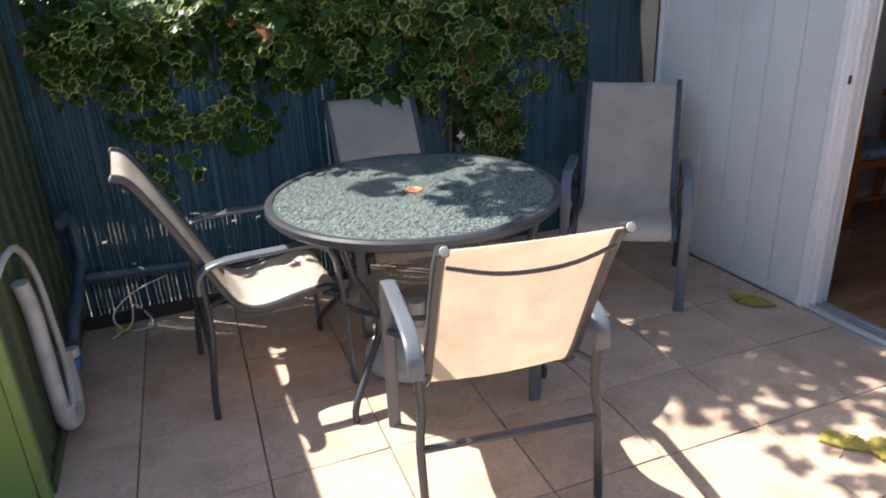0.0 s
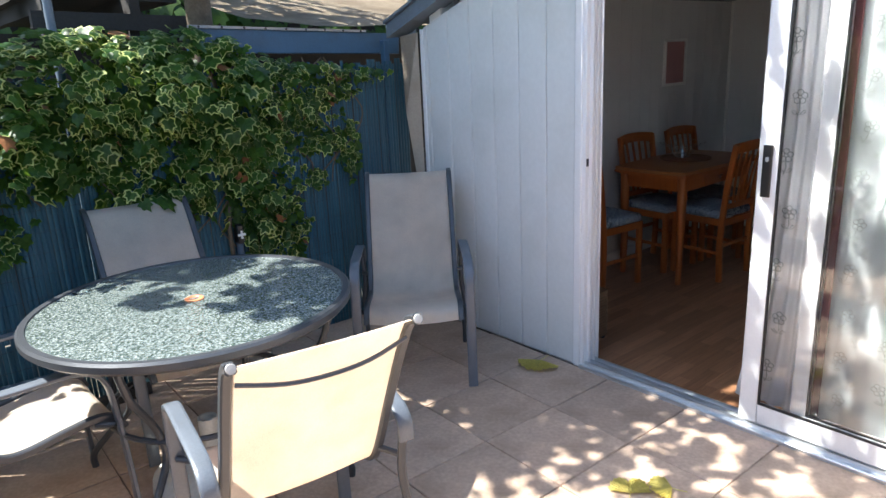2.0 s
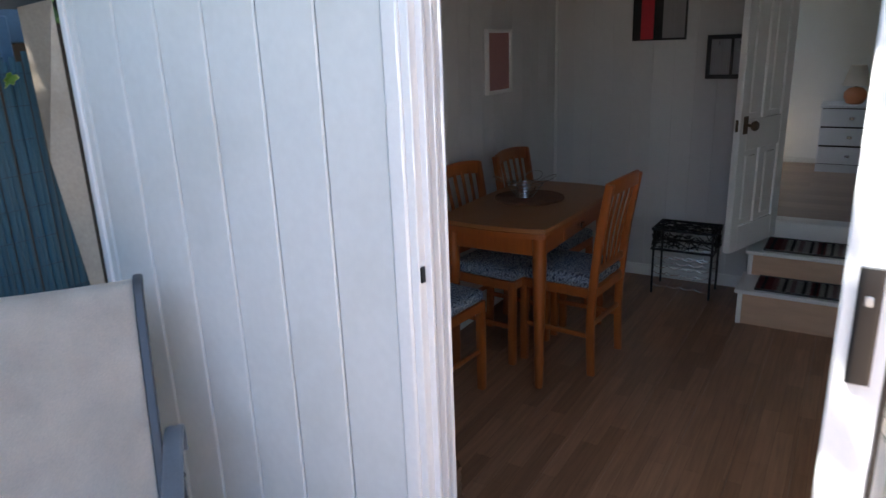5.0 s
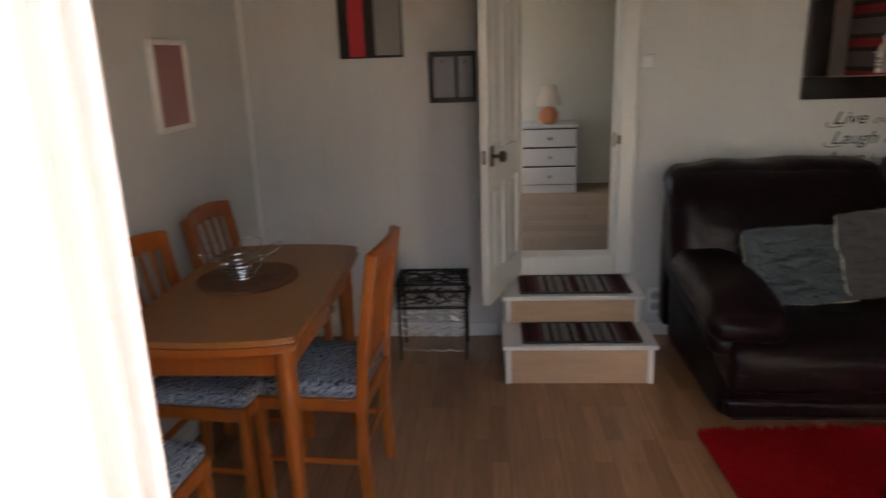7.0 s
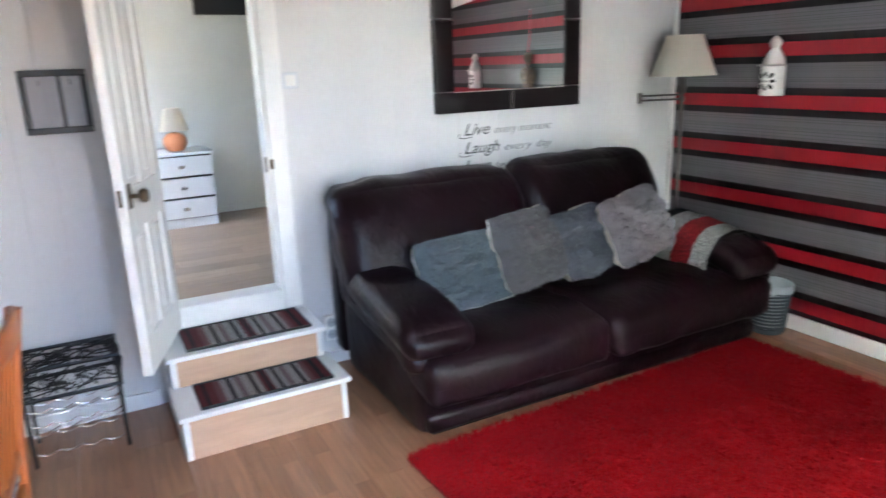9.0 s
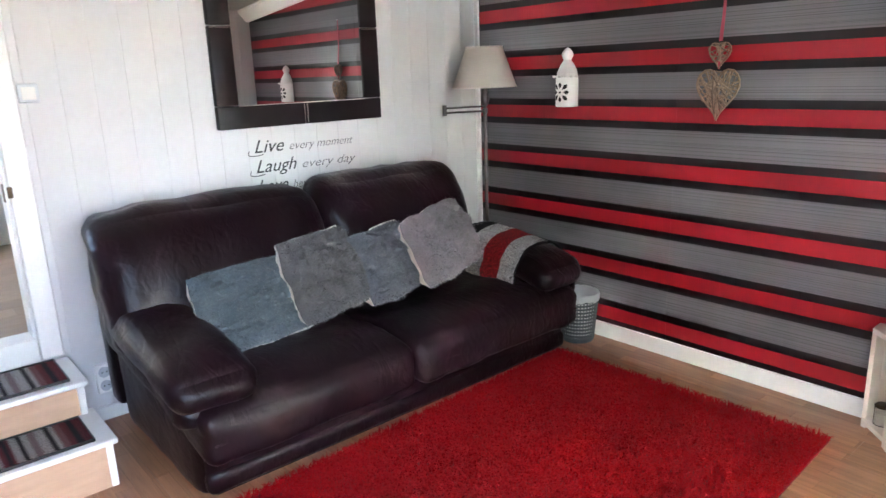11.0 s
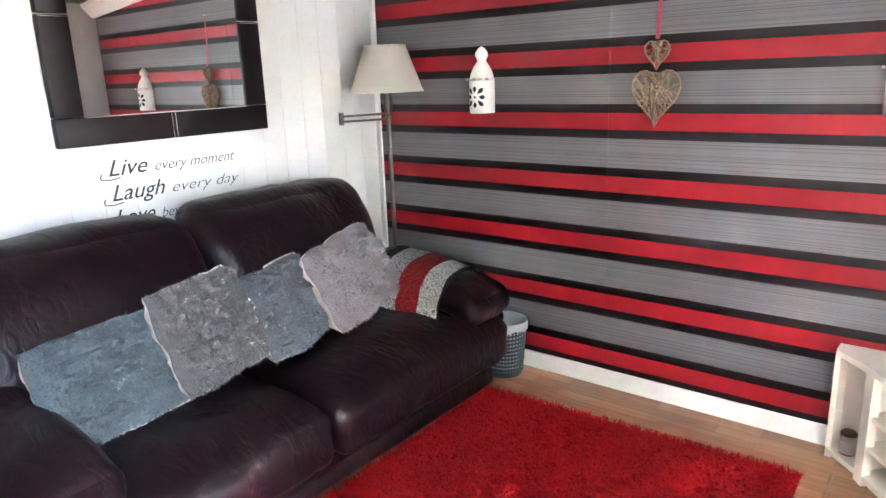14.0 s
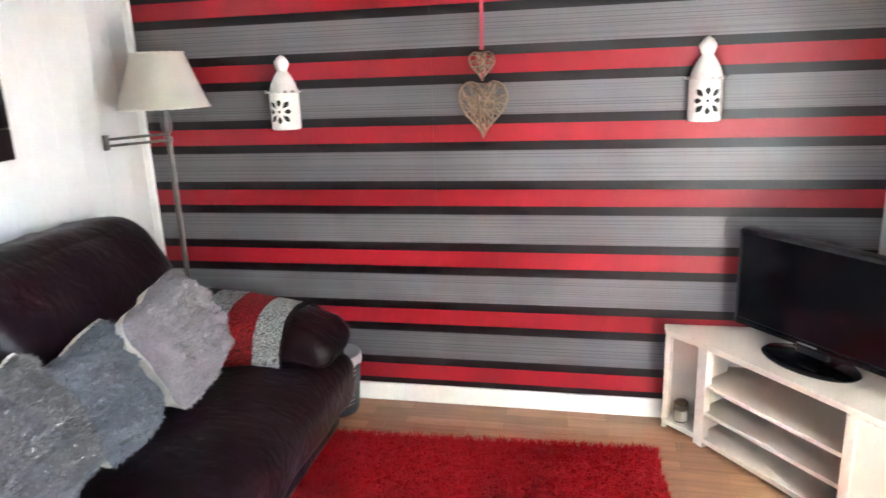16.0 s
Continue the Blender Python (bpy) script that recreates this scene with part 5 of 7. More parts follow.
# ---- steps ----
steps = thing("steps", pose(0, 0, FZ), "two white and pine box steps up to the back room", "steps")
for x0, zt, y0, y1 in ((5.085, 0.195, 0.85, 1.545), (5.345, 0.338, 0.862, 1.54)):
    zb = 0.0 if zt < 0.3 else 0.195
    part("riser", box(x0 + 0.012, x0 + 0.03, y0 + 0.04, y1 - 0.04, zb, zt - 0.022, bevel=0.001), M_STEPWOOD, steps, "pale pine riser")
    for ya, yb in ((y0 + 0.015, y0 + 0.04), (y1 - 0.04, y1 - 0.015)):
        part("side", box(x0 + 0.008, WX - 0.016, ya, yb, zb, zt - 0.022, bevel=0.002), M_WHITE, steps)
    part("tread", box(x0 - 0.012, WX - 0.016 if zt > 0.3 else 5.40, y0, y1, zt - 0.022, zt, bevel=0.004), M_WHITE, steps, "white painted tread")


def door_mat(x0, x1, z):
    th = thing("door_mat", pose((x0 + x1) / 2, 1.185, z), "striped zigzag mat in black, cream and red on the step", "mat", "mats on the steps")
    hx = (x1 - x0) / 2
    bm = bmesh.new()
    rows = []
    for i in range(9):
        rows.append([bm.verts.new((-hx + 2 * hx * i / 8, -0.265 + 0.53 * j / 16, 0.005 + 0.0015 * noise.noise((i * 0.9, j * 0.7, z * 9)))) for j in range(17)])
    for a, b in zip(rows, rows[1:]):
        for k in range(16):
            bm.faces.new((a[k], a[k + 1], b[k + 1], b[k]))
    bmesh.ops.solidify(bm, geom=bm.faces[:], thickness=0.004)
    part("weave", bm, M_DOORMAT, th)
    part("binding", tube([(-hx, -0.267, 0.005), (hx, -0.267, 0.005), (hx, 0.267, 0.005), (-hx, 0.267, 0.005)], 0.006, 6, r2=0.004, closed=True), M_BLACK, th, "black edging")


door_mat(5.105, 5.335, FZ + 0.196)
door_mat(5.37, 5.635, FZ + 0.339)

# ---- sofa ----
sofa = thing("sofa", pose(0.033, -0.015, FZ), "dark brown leather two-seat sofa with padded arms", "sofa")
part("base", soft_box((5.13, -0.255, 0.16), (0.45, 0.945, 0.125), 0.03, 14, (0.010, 0, 0), 0.006, 5, 1), M_LEATHER, sofa)
part("plinth", box(4.74, 5.58, 0.64, -1.15, 0.0, 0.04), M_SOLE, sofa, smooth=False)
part("front_roll", soft_box((4.695, -0.255, 0.085), (0.03, 0.945, 0.045), 0.028, 14, (0.008, 0, 0), 0.004, 7, 3), M_LEATHER, sofa, "padded lower front roll")
for k, (ya, yb) in enumerate(((-0.165, 0.715), (-1.21, -0.175))):
    def front(p):
        t = max(0.0, (-0.10 - p.x) / 0.3)
        return p + Vector((0, 0, -0.05 * t * t - 0.022 * math.exp(-((p.x - 0.05) / 0.18) ** 2)))
    part("seat_cushion", soft_box((4.985, (ya + yb) / 2, 0.325), (0.405, (yb - ya) / 2, 0.095), 0.05, 24, (0.012, 0.0, 0.018), 0.010, 7, 5 + k, front), M_LEATHER, sofa, "creased leather seat cushion")
    part("seam", tube([(4.580, ya + 0.03 + (yb - ya - 0.06) * i / 14, 0.275 + 0.002 * math.sin(i)) for i in range(15)], 0.0035, 5), M_LEATHER, sofa)
for k, (ya, yb, zt) in enumerate(((-0.205, 0.785, 0.0), (-1.085, -0.212, 0.018))):
    def lean(p):
        end = 0.03 * max(0, abs(p.y) / ((yb - ya) / 2) - 0.8)
        return Vector((p.x + 0.34 * p.z + 0.35 * max(0, p.z - 0.10), p.y, p.z * (1 - end) + (zt if p.z > 0 else 0) - (0.05 * max(0, p.y - 0.3) if p.z > 0.1 else 0)))
    part("back_cushion", soft_box((5.335, (ya + yb) / 2, 0.675), (0.125, (yb - ya) / 2, 0.265), 0.085, 22, (0.035, 0.0, 0.012), 0.014, 6, 9 + k, lean), M_LEATHER, sofa, "full leather back cushion")
part("back_frame", soft_box((5.555, -0.16, 0.45), (0.075, 0.90, 0.36), 0.05, 8, (0, 0, 0), 0.004), M_LEATHER, sofa)
for yc, sgn in ((0.635, 1), (-1.135, -1)):
    def droop(p):
        t = min(1.0, max(0.0, (p.x + 0.38) / 0.76))
        return Vector((p.x, p.y * (1 + 0.06 * (1 - t)), p.z - 0.075 * (1 - t) ** 1.3 - 0.10 * max(0, 0.22 - t)))
    part("arm_pad", soft_box((5.00, yc, 0.53), (0.38, 0.150, 0.065), 0.060, 20, (0.02, 0.0, 0.028), 0.010, 6, 14 + sgn, droop), M_LEATHER, sofa, "plump leather arm pad")
    part("arm_roll", soft_box((5.03, yc - sgn * 0.004, 0.455), (0.375, 0.138, 0.055), 0.050, 18, (0.02, 0, 0), 0.008, 7, 18 + sgn, droop), M_LEATHER, sofa, "lower roll of the arm")
    part("arm_seam", tube([(4.635 + 0.004 * math.cos(i), yc - 0.13 + 0.26 * i / 12, 0.435 + 0.012 * math.sin(math.pi * i / 12)) for i in range(13)], 0.0025, 5), M_LEATHER, sofa)
    part("arm_side", soft_box((5.12, yc - sgn * 0.02, 0.22), (0.42, 0.095, 0.20), 0.045, 12, (0.012, 0.012, 0), 0.008, 5, 21 + sgn), M_LEATHER, sofa)
part("label_tag", box(4.70, 4.702, -1.262, -1.245, 0.42, 0.47), M_WHITE, sofa, "small white care label")


def cushion(at, w, h, t, tilt, turn, roll, fur, label, seed, fleece):
    th = thing("cushion", Matrix.Translation(at) @ pose(0, 0, 0, 0, 0, turn) @ pose(0, 0, 0, 0, tilt, 0) @ pose(0, 0, 0, roll), label, "cushion", "fur cushions on the sofa")
    n = 40
    edge = {}
    for side in (-1, 1):
        bm = bmesh.new()
        grid = []
        for i in range(n + 1):
            row = []
            for j in range(n + 1):
                u, v = -1 + 2 * i / n, -1 + 2 * j / n
                f = ((1 - u ** 4) * (1 - v ** 4)) ** 0.5
                q = 1 - 0.04 * (1 - abs(u) ** 2) * abs(v) ** 3 - 0.0
                r = 1 - 0.04 * (1 - abs(v) ** 2) * abs(u) ** 3
                corner = 1 - 0.085 * (u * v) ** 2
                p = Vector((0, u * w / 2 * r * corner, v * h / 2 * q * corner))
                nz = noise.noise((u * 2.1 + seed, v * 2.1, seed)) + 0.6 * noise.noise((u * 5 + seed, v * 5, 3)) + 0.35 * noise.noise((u * 13, v * 13 + seed, 7))
                fold = (1 - abs(noise.noise((u * 1.6 + v * 0.9 + seed * 3, v * 2.2 - u * 0.6, seed + 9)))) ** 9 + 0.5 * (1 - abs(noise.noise((u * 3.1 + seed, v * 3.7 + u, seed + 4)))) ** 8
                p.x = side * ((t / 2) * f * (1 + 0.36 * nz) - 0.020 * fold * f) + (0.012 * noise.noise((u * 1.5, v * 1.5, seed + 5)) + 0.004 * nz * (1 - f))
                p.y += 0.014 * noise.noise((v * 2.4, u, seed + 2)) * abs(u)
                p.z += 0.014 * noise.noise((u * 2.4, v, seed + 4)) * abs(v)
                row.append(bm.verts.new(p))
            grid.append(row)
        for i in range(n):
            for j in range(n):
                bm.faces.new((grid[i][j], grid[i + 1][j], grid[i + 1][j + 1], grid[i][j + 1]))
        if side < 0:
            edge = [r[0].co.copy() for r in grid] + [v.co.copy() for v in grid[-1][1:]] + [r[-1].co.copy() for r in grid[::-1][1:]] + [v.co.copy() for v in grid[0][::-1][1:-1]]
            me = mesh_of("front_cover", bm, fur)
            cover = part("front_cover", me, fur, th)
        else:
            part("back_cover", bm, M_FURWHITE, th, "cream fleece back")
    k0, k1 = fleece
    k1 = min(k1, len(edge))
    part("fleece_edge", tube([e + Vector((0.004 * math.sin(i * 2.3), 0, 0)) for i, e in enumerate(edge[k0:k1])], 0.006, 6), M_FURWHITE, th, "cream fleece edge showing")
    # short pile over the front cover
    rgf = np.random.default_rng(int(seed * 10) + 1)
    co = np.array([v.co for v in me.vertices])
    nm = np.array([v.normal for v in me.vertices])
    fc = np.array([p.vertices for p in me.polygons])
    cnt = 9000
    pick = fc[rgf.integers(0, len(fc), cnt)]
    wt = rgf.dirichlet((1, 1, 1, 1), cnt)
    pos = (co[pick] * wt[:, :, None]).sum(1)
    nrm = (nm[pick] * wt[:, :, None]).sum(1)
    flip = np.sign(-nrm[:, 0]); flip[flip == 0] = 1
    nrm *= flip[:, None]
    tip = pos + nrm * 0.007 + rgf.normal(0, 0.0045, (cnt, 3)) + np.array([0, 0, -0.003])
    sd = np.cross(nrm, rgf.normal(0, 1, (cnt, 3)))
    sd /= np.linalg.norm(sd, axis=1)[:, None] + 1e-9
    V = np.empty((cnt * 3, 3))
    V[0::3], V[1::3], V[2::3] = pos + sd * 0.0016, pos - sd * 0.0016, tip
    tagged(big("pile", V, np.arange(cnt * 3).reshape(-1, 3), [fur], parent=th), kind="stuff")
    return th


slate = cushion((5.06, 0.29, 0.525), 0.49, 0.35, 0.20, 26, 5, -1, M_FURS[0], "slate-blue fur cushion with cream fleece back", 1.0, (0, 30))
cushion((5.02, -0.015, 0.588), 0.385, 0.375, 0.19, 25, 11, -2, M_FURS[1], "grey fur cushion with a cream fleece edge", 2.3, (106, 160))
cushion((5.04, -0.35, 0.565), 0.37, 0.35, 0.18, 25, 12, -3, M_FURS[2], "blue-grey fur cushion between two others", 3.7, (100, 150))
cushion((5.00, -0.65, 0.612), 0.42, 0.36, 0.19, 24, 6, -10, M_FURS[3], "lilac-grey fur cushion leaning by the sofa arm", 4.9, (134, 156))

part("fleece_patch", soft_box((-0.030, 0.165, -0.128), (0.012, 0.030, 0.034), 0.011, 8, (0.004, 0, 0), 0.006, 22, 3), M_FURWHITE, slate, "cream fleece showing at the folded corner")

blanket = thing("blanket", pose(4.995, -1.15, FZ + 0.022), "red, grey and black knitted blanket over the sofa arm", "blanket")
bm = bmesh.new()
prof = smooth_path([(0, 0.205, 0.375), (0, 0.192, 0.45), (0, 0.168, 0.53), (0, 0.10, 0.598), (0, 0.0, 0.615), (0, -0.09, 0.60), (0, -0.150, 0.54), (0, -0.168, 0.47)], 4)
rows = []
for i in range(15):
    u = i / 14
    xx = -0.21 + 0.42 * u
    dz = -0.085 * (1 - (xx + 0.355) / 0.84) ** 1.6 + 0.012
    rows.append([bm.verts.new((xx + 0.05 * (0.5 - j / len(prof)) + 0.004 * math.sin(j), p.y + 0.012 * noise.noise((u * 3, j * 0.4, 1)) + 0.014, p.z + dz + 0.006 * noise.noise((u * 4, j * 0.3, 4)))) for j, p in enumerate(prof)])
for a, b in zip(rows, rows[1:]):
    for k in range(len(prof) - 1):
        bm.faces.new((a[k], a[k + 1], b[k + 1], b[k]))
bmesh.ops.solidify(bm, geom=bm.faces[:], thickness=0.010)
part("knit", bm, M_BLANKET, blanket)
bm = bmesh.new()
for j, p in enumerate(prof):
    dz = -0.085 * (1 - (0.21 + 0.355) / 0.84) ** 1.6 + 0.012
    add_tube(bm, [(0.215 + 0.05 * (0.5 - j / len(prof)), p.y + 0.014, p.z + dz), (0.255 + 0.05 * (0.5 - j / len(prof)), p.y + 0.016 + 0.006 * math.sin(j * 3), p.z + dz - 0.004)], 0.005, 4)
part("fringe", bm, M_BLACK, blanket, "black and white fringe")

# ---- rug ----
rug = thing("rug", pose(4.05, -0.235, FZ, 0, 0, 2.5), "bright red shaggy rug in front of the sofa", "rug")
RX, RY = 0.655, 1.0
part("backing", box(-RX, RX, -RY, RY, 0.0, 0.008), mat("rug_backing", (0.20, 0.005, 0.008), 0.95), rug, smooth=False)
rg = np.random.default_rng(5)
cnt = 75000
base_xy = np.column_stack([rg.uniform(-RX, RX, cnt), rg.uniform(-RY, RY, cnt)])
lean_a = rg.uniform(0, 2 * np.pi, cnt)
ln = 0.022 + 0.012 * rg.random(cnt)
flow = np.column_stack([np.cos(lean_a), np.sin(lean_a)]) * (0.010 + 0.010 * rg.random(cnt))[:, None]
mid = base_xy + flow * 0.5
tip = base_xy + flow * 1.6
sd = np.column_stack([-np.sin(lean_a), np.cos(lean_a)]) * 0.0021
V = np.empty((cnt * 5, 3))
V[0::5] = np.column_stack([base_xy + sd, np.full(cnt, 0.006)])
V[1::5] = np.column_stack([base_xy - sd, np.full(cnt, 0.006)])
V[2::5] = np.column_stack([mid - sd, 0.006 + ln * 0.65])
V[3::5] = np.column_stack([mid + sd, 0.006 + ln * 0.65])
V[4::5] = np.column_stack([tip, 0.006 + ln * 0.8])
ii = np.arange(cnt) * 5
F = [(a, a + 1, a + 2, a + 3) for a in ii] + [(a + 3, a + 2, a + 4) for a in ii]
M_SHAG = mat("red_shag", (0.38, 0.003, 0.009), 0.8, vary=0.35, scale=3, fine=140, bump=0, sheen=0.0, trans=0.15, spec=0.2)
tagged(big("pile", V, F, [M_SHAG], parent=rug), "red shaggy pile", kind="stuff")

# ---- floor lamp ----
lamp = thing("floor_lamp", pose(5.42, -1.37, FZ), "dark metal swing-arm floor lamp with cream pleated shade", "floor lamp")
part("base", lathe([(0.11, 0), (0.115, 0.01), (0.105, 0.02), (0.02, 0.032), (0.012, 0.06)], 24), M_GUNMETAL, lamp)
part("pole", lathe([(0.011, 0.03), (0.011, 1.20), (0.016, 1.205), (0.016, 1.225), (0.009, 1.23), (0.009, 1.25)], 12), M_GUNMETAL, lamp)
part("socket", lathe([(0.012, 1.24), (0.020, 1.255), (0.024, 1.275), (0.020, 1.30), (0.014, 1.38)], 14), M_GUNMETAL, lamp)
part("swing_arm", tube([(0.0, 0.012, 1.240), (0.185, 0.135, 1.232)], 0.006, 8), M_GUNMETAL, lamp)
part("swing_arm", tube([(0.0, 0.012, 1.214), (0.185, 0.135, 1.206)], 0.006, 8), M_GUNMETAL, lamp)
part("hinge", lathe([(0.013, 1.19), (0.013, 1.25)], 12, at=(0.19, 0.138, 0)), M_GUNMETAL, lamp)
bm = bmesh.new()
rings = []
for z, r in ((1.345, 0.178), (1.352, 0.176), (1.555, 0.102), (1.562, 0.101)):
    rings.append([bm.verts.new((r * (1 + 0.006 * math.cos(k * math.pi)) * math.cos(2 * math.pi * k / 96), r * (1 + 0.006 * math.cos(k * math.pi)) * math.sin(2 * math.pi * k / 96), z)) for k in range(96)])
for a, b in zip(rings, rings[1:]):
    for k in range(96):
        bm.faces.new((a[k], a[(k + 1) % 96], b[(k + 1) % 96], b[k]))
bmesh.ops.solidify(bm, geom=bm.faces[:], thickness=0.002)
part("shade", bm, M_SHADE, lamp, "cream cloth shade")
part("shade_trim", tube([(0.178 * math.cos(2 * math.pi * k / 60), 0.178 * math.sin(2 * math.pi * k / 60), 1.345 + 0.0025 * (k % 2)) for k in range(60)], 0.004, 5, closed=True), M_SHADE, lamp)
part("shade_trim", tube([(0.102 * math.cos(2 * math.pi * k / 40), 0.102 * math.sin(2 * math.pi * k / 40), 1.560 + 0.0025 * (k % 2)) for k in range(40)], 0.0035, 5, closed=True), M_SHADE, lamp)
part("shade_spider", tube([(-0.101, 0, 1.55), (0, 0, 1.40), (0.101, 0, 1.55)], 0.003, 5), M_GUNMETAL, lamp)

# ---- waste bin ----
wbin = thing("waste_bin", pose(4.785, -1.425, FZ), "slate-grey lattice waste bin with a white liner", "waste bin")
bm = bmesh.new()
H = 0.265
for j in range(13):
    z = 0.02 + (H - 0.03) * j / 12
    r = 0.083 + 0.024 * z / H
    add_tube(bm, [(r * math.cos(2 * math.pi * k / 36), r * math.sin(2 * math.pi * k / 36), z) for k in range(36)], 0.0060, 4, r2=0.002, side=(0, 0, 1), closed=True)
for k in range(36):
    a = 2 * math.pi * (k + 0.5) / 36
    add_tube(bm, [(0.084 * math.cos(a), 0.084 * math.sin(a), 0.01), (0.106 * math.cos(a), 0.106 * math.sin(a), H)], 0.0036, 4)
part("lattice", bm, M_GREYPLASTIC, wbin)
part("bottom", lathe([(0.0, 0.0), (0.082, 0.0), (0.086, 0.02), (0.080, 0.022), (0.0, 0.018)], 30), M_GREYPLASTIC, wbin)
bm = bmesh.new()
rings = []
for z, r, w in ((0.03, 0.074, 0.002), (0.15, 0.088, 0.002), (H, 0.101, 0.001), (H + 0.008, 0.108, 0.001), (H - 0.004, 0.113, 0.001), (H - 0.03, 0.1125, 0.004)):
    rings.append([bm.verts.new((r * math.cos(2 * math.pi * k / 48), r * math.sin(2 * math.pi * k / 48), z + w * math.sin(k * 2.3) + w * math.sin(k * 0.7))) for k in range(48)])
for a, b in zip(rings, rings[1:]):
    for k in range(48):
        bm.faces.new((a[k], a[(k + 1) % 48], b[(k + 1) % 48], b[k]))
part("liner", bm, M_BAG, wbin, "white plastic bin liner folded over the rim")

# ---- mirror, wall words and pictures on the back wall ----
mirror = thing("mirror", pose(WX, -0.349, 1.168), "large wall mirror in a stitched dark brown leather frame", "mirror")
MW, MH, FW = 0.905, 0.86, 0.105
for nm, ya, yb, za, zb in (("frame_piece", -MW / 2, 0.0, 0, FW), ("frame_piece", 0.003, MW / 2, 0, FW), ("frame_piece", -MW / 2, 0.0, MH - FW, MH), ("frame_piece", 0.003, MW / 2, MH - FW, MH), ("frame_piece", -MW / 2, -MW / 2 + FW, FW + 0.002, MH * 0.53), ("frame_piece", -MW / 2, -MW / 2 + FW, MH * 0.535, MH - FW), ("frame_piece", MW / 2 - FW, MW / 2, FW + 0.002, MH * 0.53), ("frame_piece", MW / 2 - FW, MW / 2, MH * 0.535, MH - FW)):
    pc = part(nm, box(-0.040, -0.002, ya, yb, za, zb, bevel=0.006, seg=2), M_LEATHERFRAME, mirror)
M_STITCH = mat("cream_stitch", (0.55, 0.50, 0.45), 0.7)
for yy in (-0.006, 0.009):
    part("stitching", box(-0.0412, -0.040, yy, yy + 0.0012, 0.004, FW - 0.004), M_STITCH, mirror, smooth=False)
for s in (-1, 1):
    ys = sorted((s * MW / 2, s * (MW / 2 - FW)))
    part("stitching", box(-0.0412, -0.040, ys[0] + 0.004, ys[1] - 0.004, MH * 0.53 - 0.007, MH * 0.53 - 0.0058), M_STITCH, mirror, smooth=False)
part("inner_bead", box(-0.0405, -0.03, -MW / 2 + FW, MW / 2 - FW, FW - 0.003, FW), M_STITCH, mirror, smooth=False)
part("mirror_glass", box(-0.030, -0.026, -MW / 2 + FW, MW / 2 - FW, FW, MH - FW), M_MIRROR, mirror, "silvered mirror glass", smooth=False)


def words(txt, size, shear=0.3, bold=0.0):
    cu = bpy.data.curves.new("words", "FONT")
    cu.body, cu.size, cu.shear, cu.offset, cu.extrude, cu.resolution_u = txt, size, shear, bold, 0.0004, 3
    ob = bpy.data.objects.new("words", cu)
    scene.collection.objects.link(ob)
    bpy.context.view_layer.update()
    me = bpy.data.meshes.new_from_object(ob.evaluated_get(bpy.context.evaluated_depsgraph_get()))
    wid = max(v.co.x for v in me.vertices)
    bpy.data.objects.remove(ob)
    me.materials.clear()
    me.materials.append(M_INK)
    return me, wid


sticker = thing("wall_lettering", pose(0, 0, 0), "black script wall lettering above the sofa", "wall sticker")
for big_w, rest, z in (("Live", "every moment", 1.046), ("Laugh", "every day", 0.950), ("Love", "beyond words", 0.854)):
    y = -0.065
    for w, s, bold in ((big_w, 0.088, 0.0002), (rest, 0.062, -0.0009)):
        me, wid = words(w, s, 0.38, bold)
        m = Matrix(((0, 0, -1, WX - 0.0012), (-1, 0, 0, y), (0, 1, 0, z), (0, 0, 0, 1)))
        f = 0.165 / wid if w == "Live" else (0.225 / wid if w == "Laugh" else (0.17 / wid if w == "Love" else (0.38 / wid if rest == "every moment" else 0.33 / wid)))
        part("word", me, None, sticker, m=m @ Matrix.Diagonal((f, 1, 1, 1)))
        y -= wid * f + 0.022
    part("flourish", tube(smooth_path([(WX - 0.0014, -0.045, z + 0.012), (WX - 0.0014, -0.040, z - 0.008), (WX - 0.0014, -0.075, z - 0.014), (WX - 0.0014, -0.115, z - 0.009)], 4), 0.0022, 5), M_INK, sticker)

canvas = thing("canvas_picture", pose(WX, 2.158, 1.425), "abstract canvas picture of black, red and grey vertical bands", "picture")
part("canvas", box(-0.028, -0.002, -0.155, 0.155, 0, 0.52, bevel=0.002), M_FRAMEBLACK, canvas)
part("red_band", box(-0.0295, -0.028, 0.03, 0.105, 0.008, 0.512), M_RED, canvas, "painted red band", smooth=False)
part("grey_band", box(-0.0295, -0.028, -0.148, -0.022, 0.012, 0.508), M_GREYPRINT, canvas, "painted grey band", smooth=False)

frm = thing("double_picture_frame", pose(WX, 1.765, 1.202), "black double picture frame with two grey strips", "picture frame")
bm = bmesh.new()
for q in ((-0.117, 0.117, 0, 0.024), (-0.117, 0.117, 0.219, 0.243), (-0.117, -0.095, 0.024, 0.219), (0.095, 0.117, 0.024, 0.219), (-0.026, -0.012, 0.024, 0.219)):
    add_box(bm, -0.022, -0.002, *q, bevel=0.002)
part("frame", bm, M_FRAMEBLACK, frm)
part("print", box(-0.008, -0.004, 0.0 - 0.012, 0.095, 0.024, 0.219), M_PAPER, frm, "grey lined paper", smooth=False)
part("print", box(-0.008, -0.004, -0.095, -0.026, 0.024, 0.219), M_PAPER, frm, "grey lined paper", smooth=False)
for yy in (0.055, -0.055):
    part("hook", tube(smooth_path([(-0.010, yy, 0.205), (-0.011, yy - 0.006, 0.195), (-0.011, yy, 0.185)], 3), 0.002, 5), M_BLACK, frm)

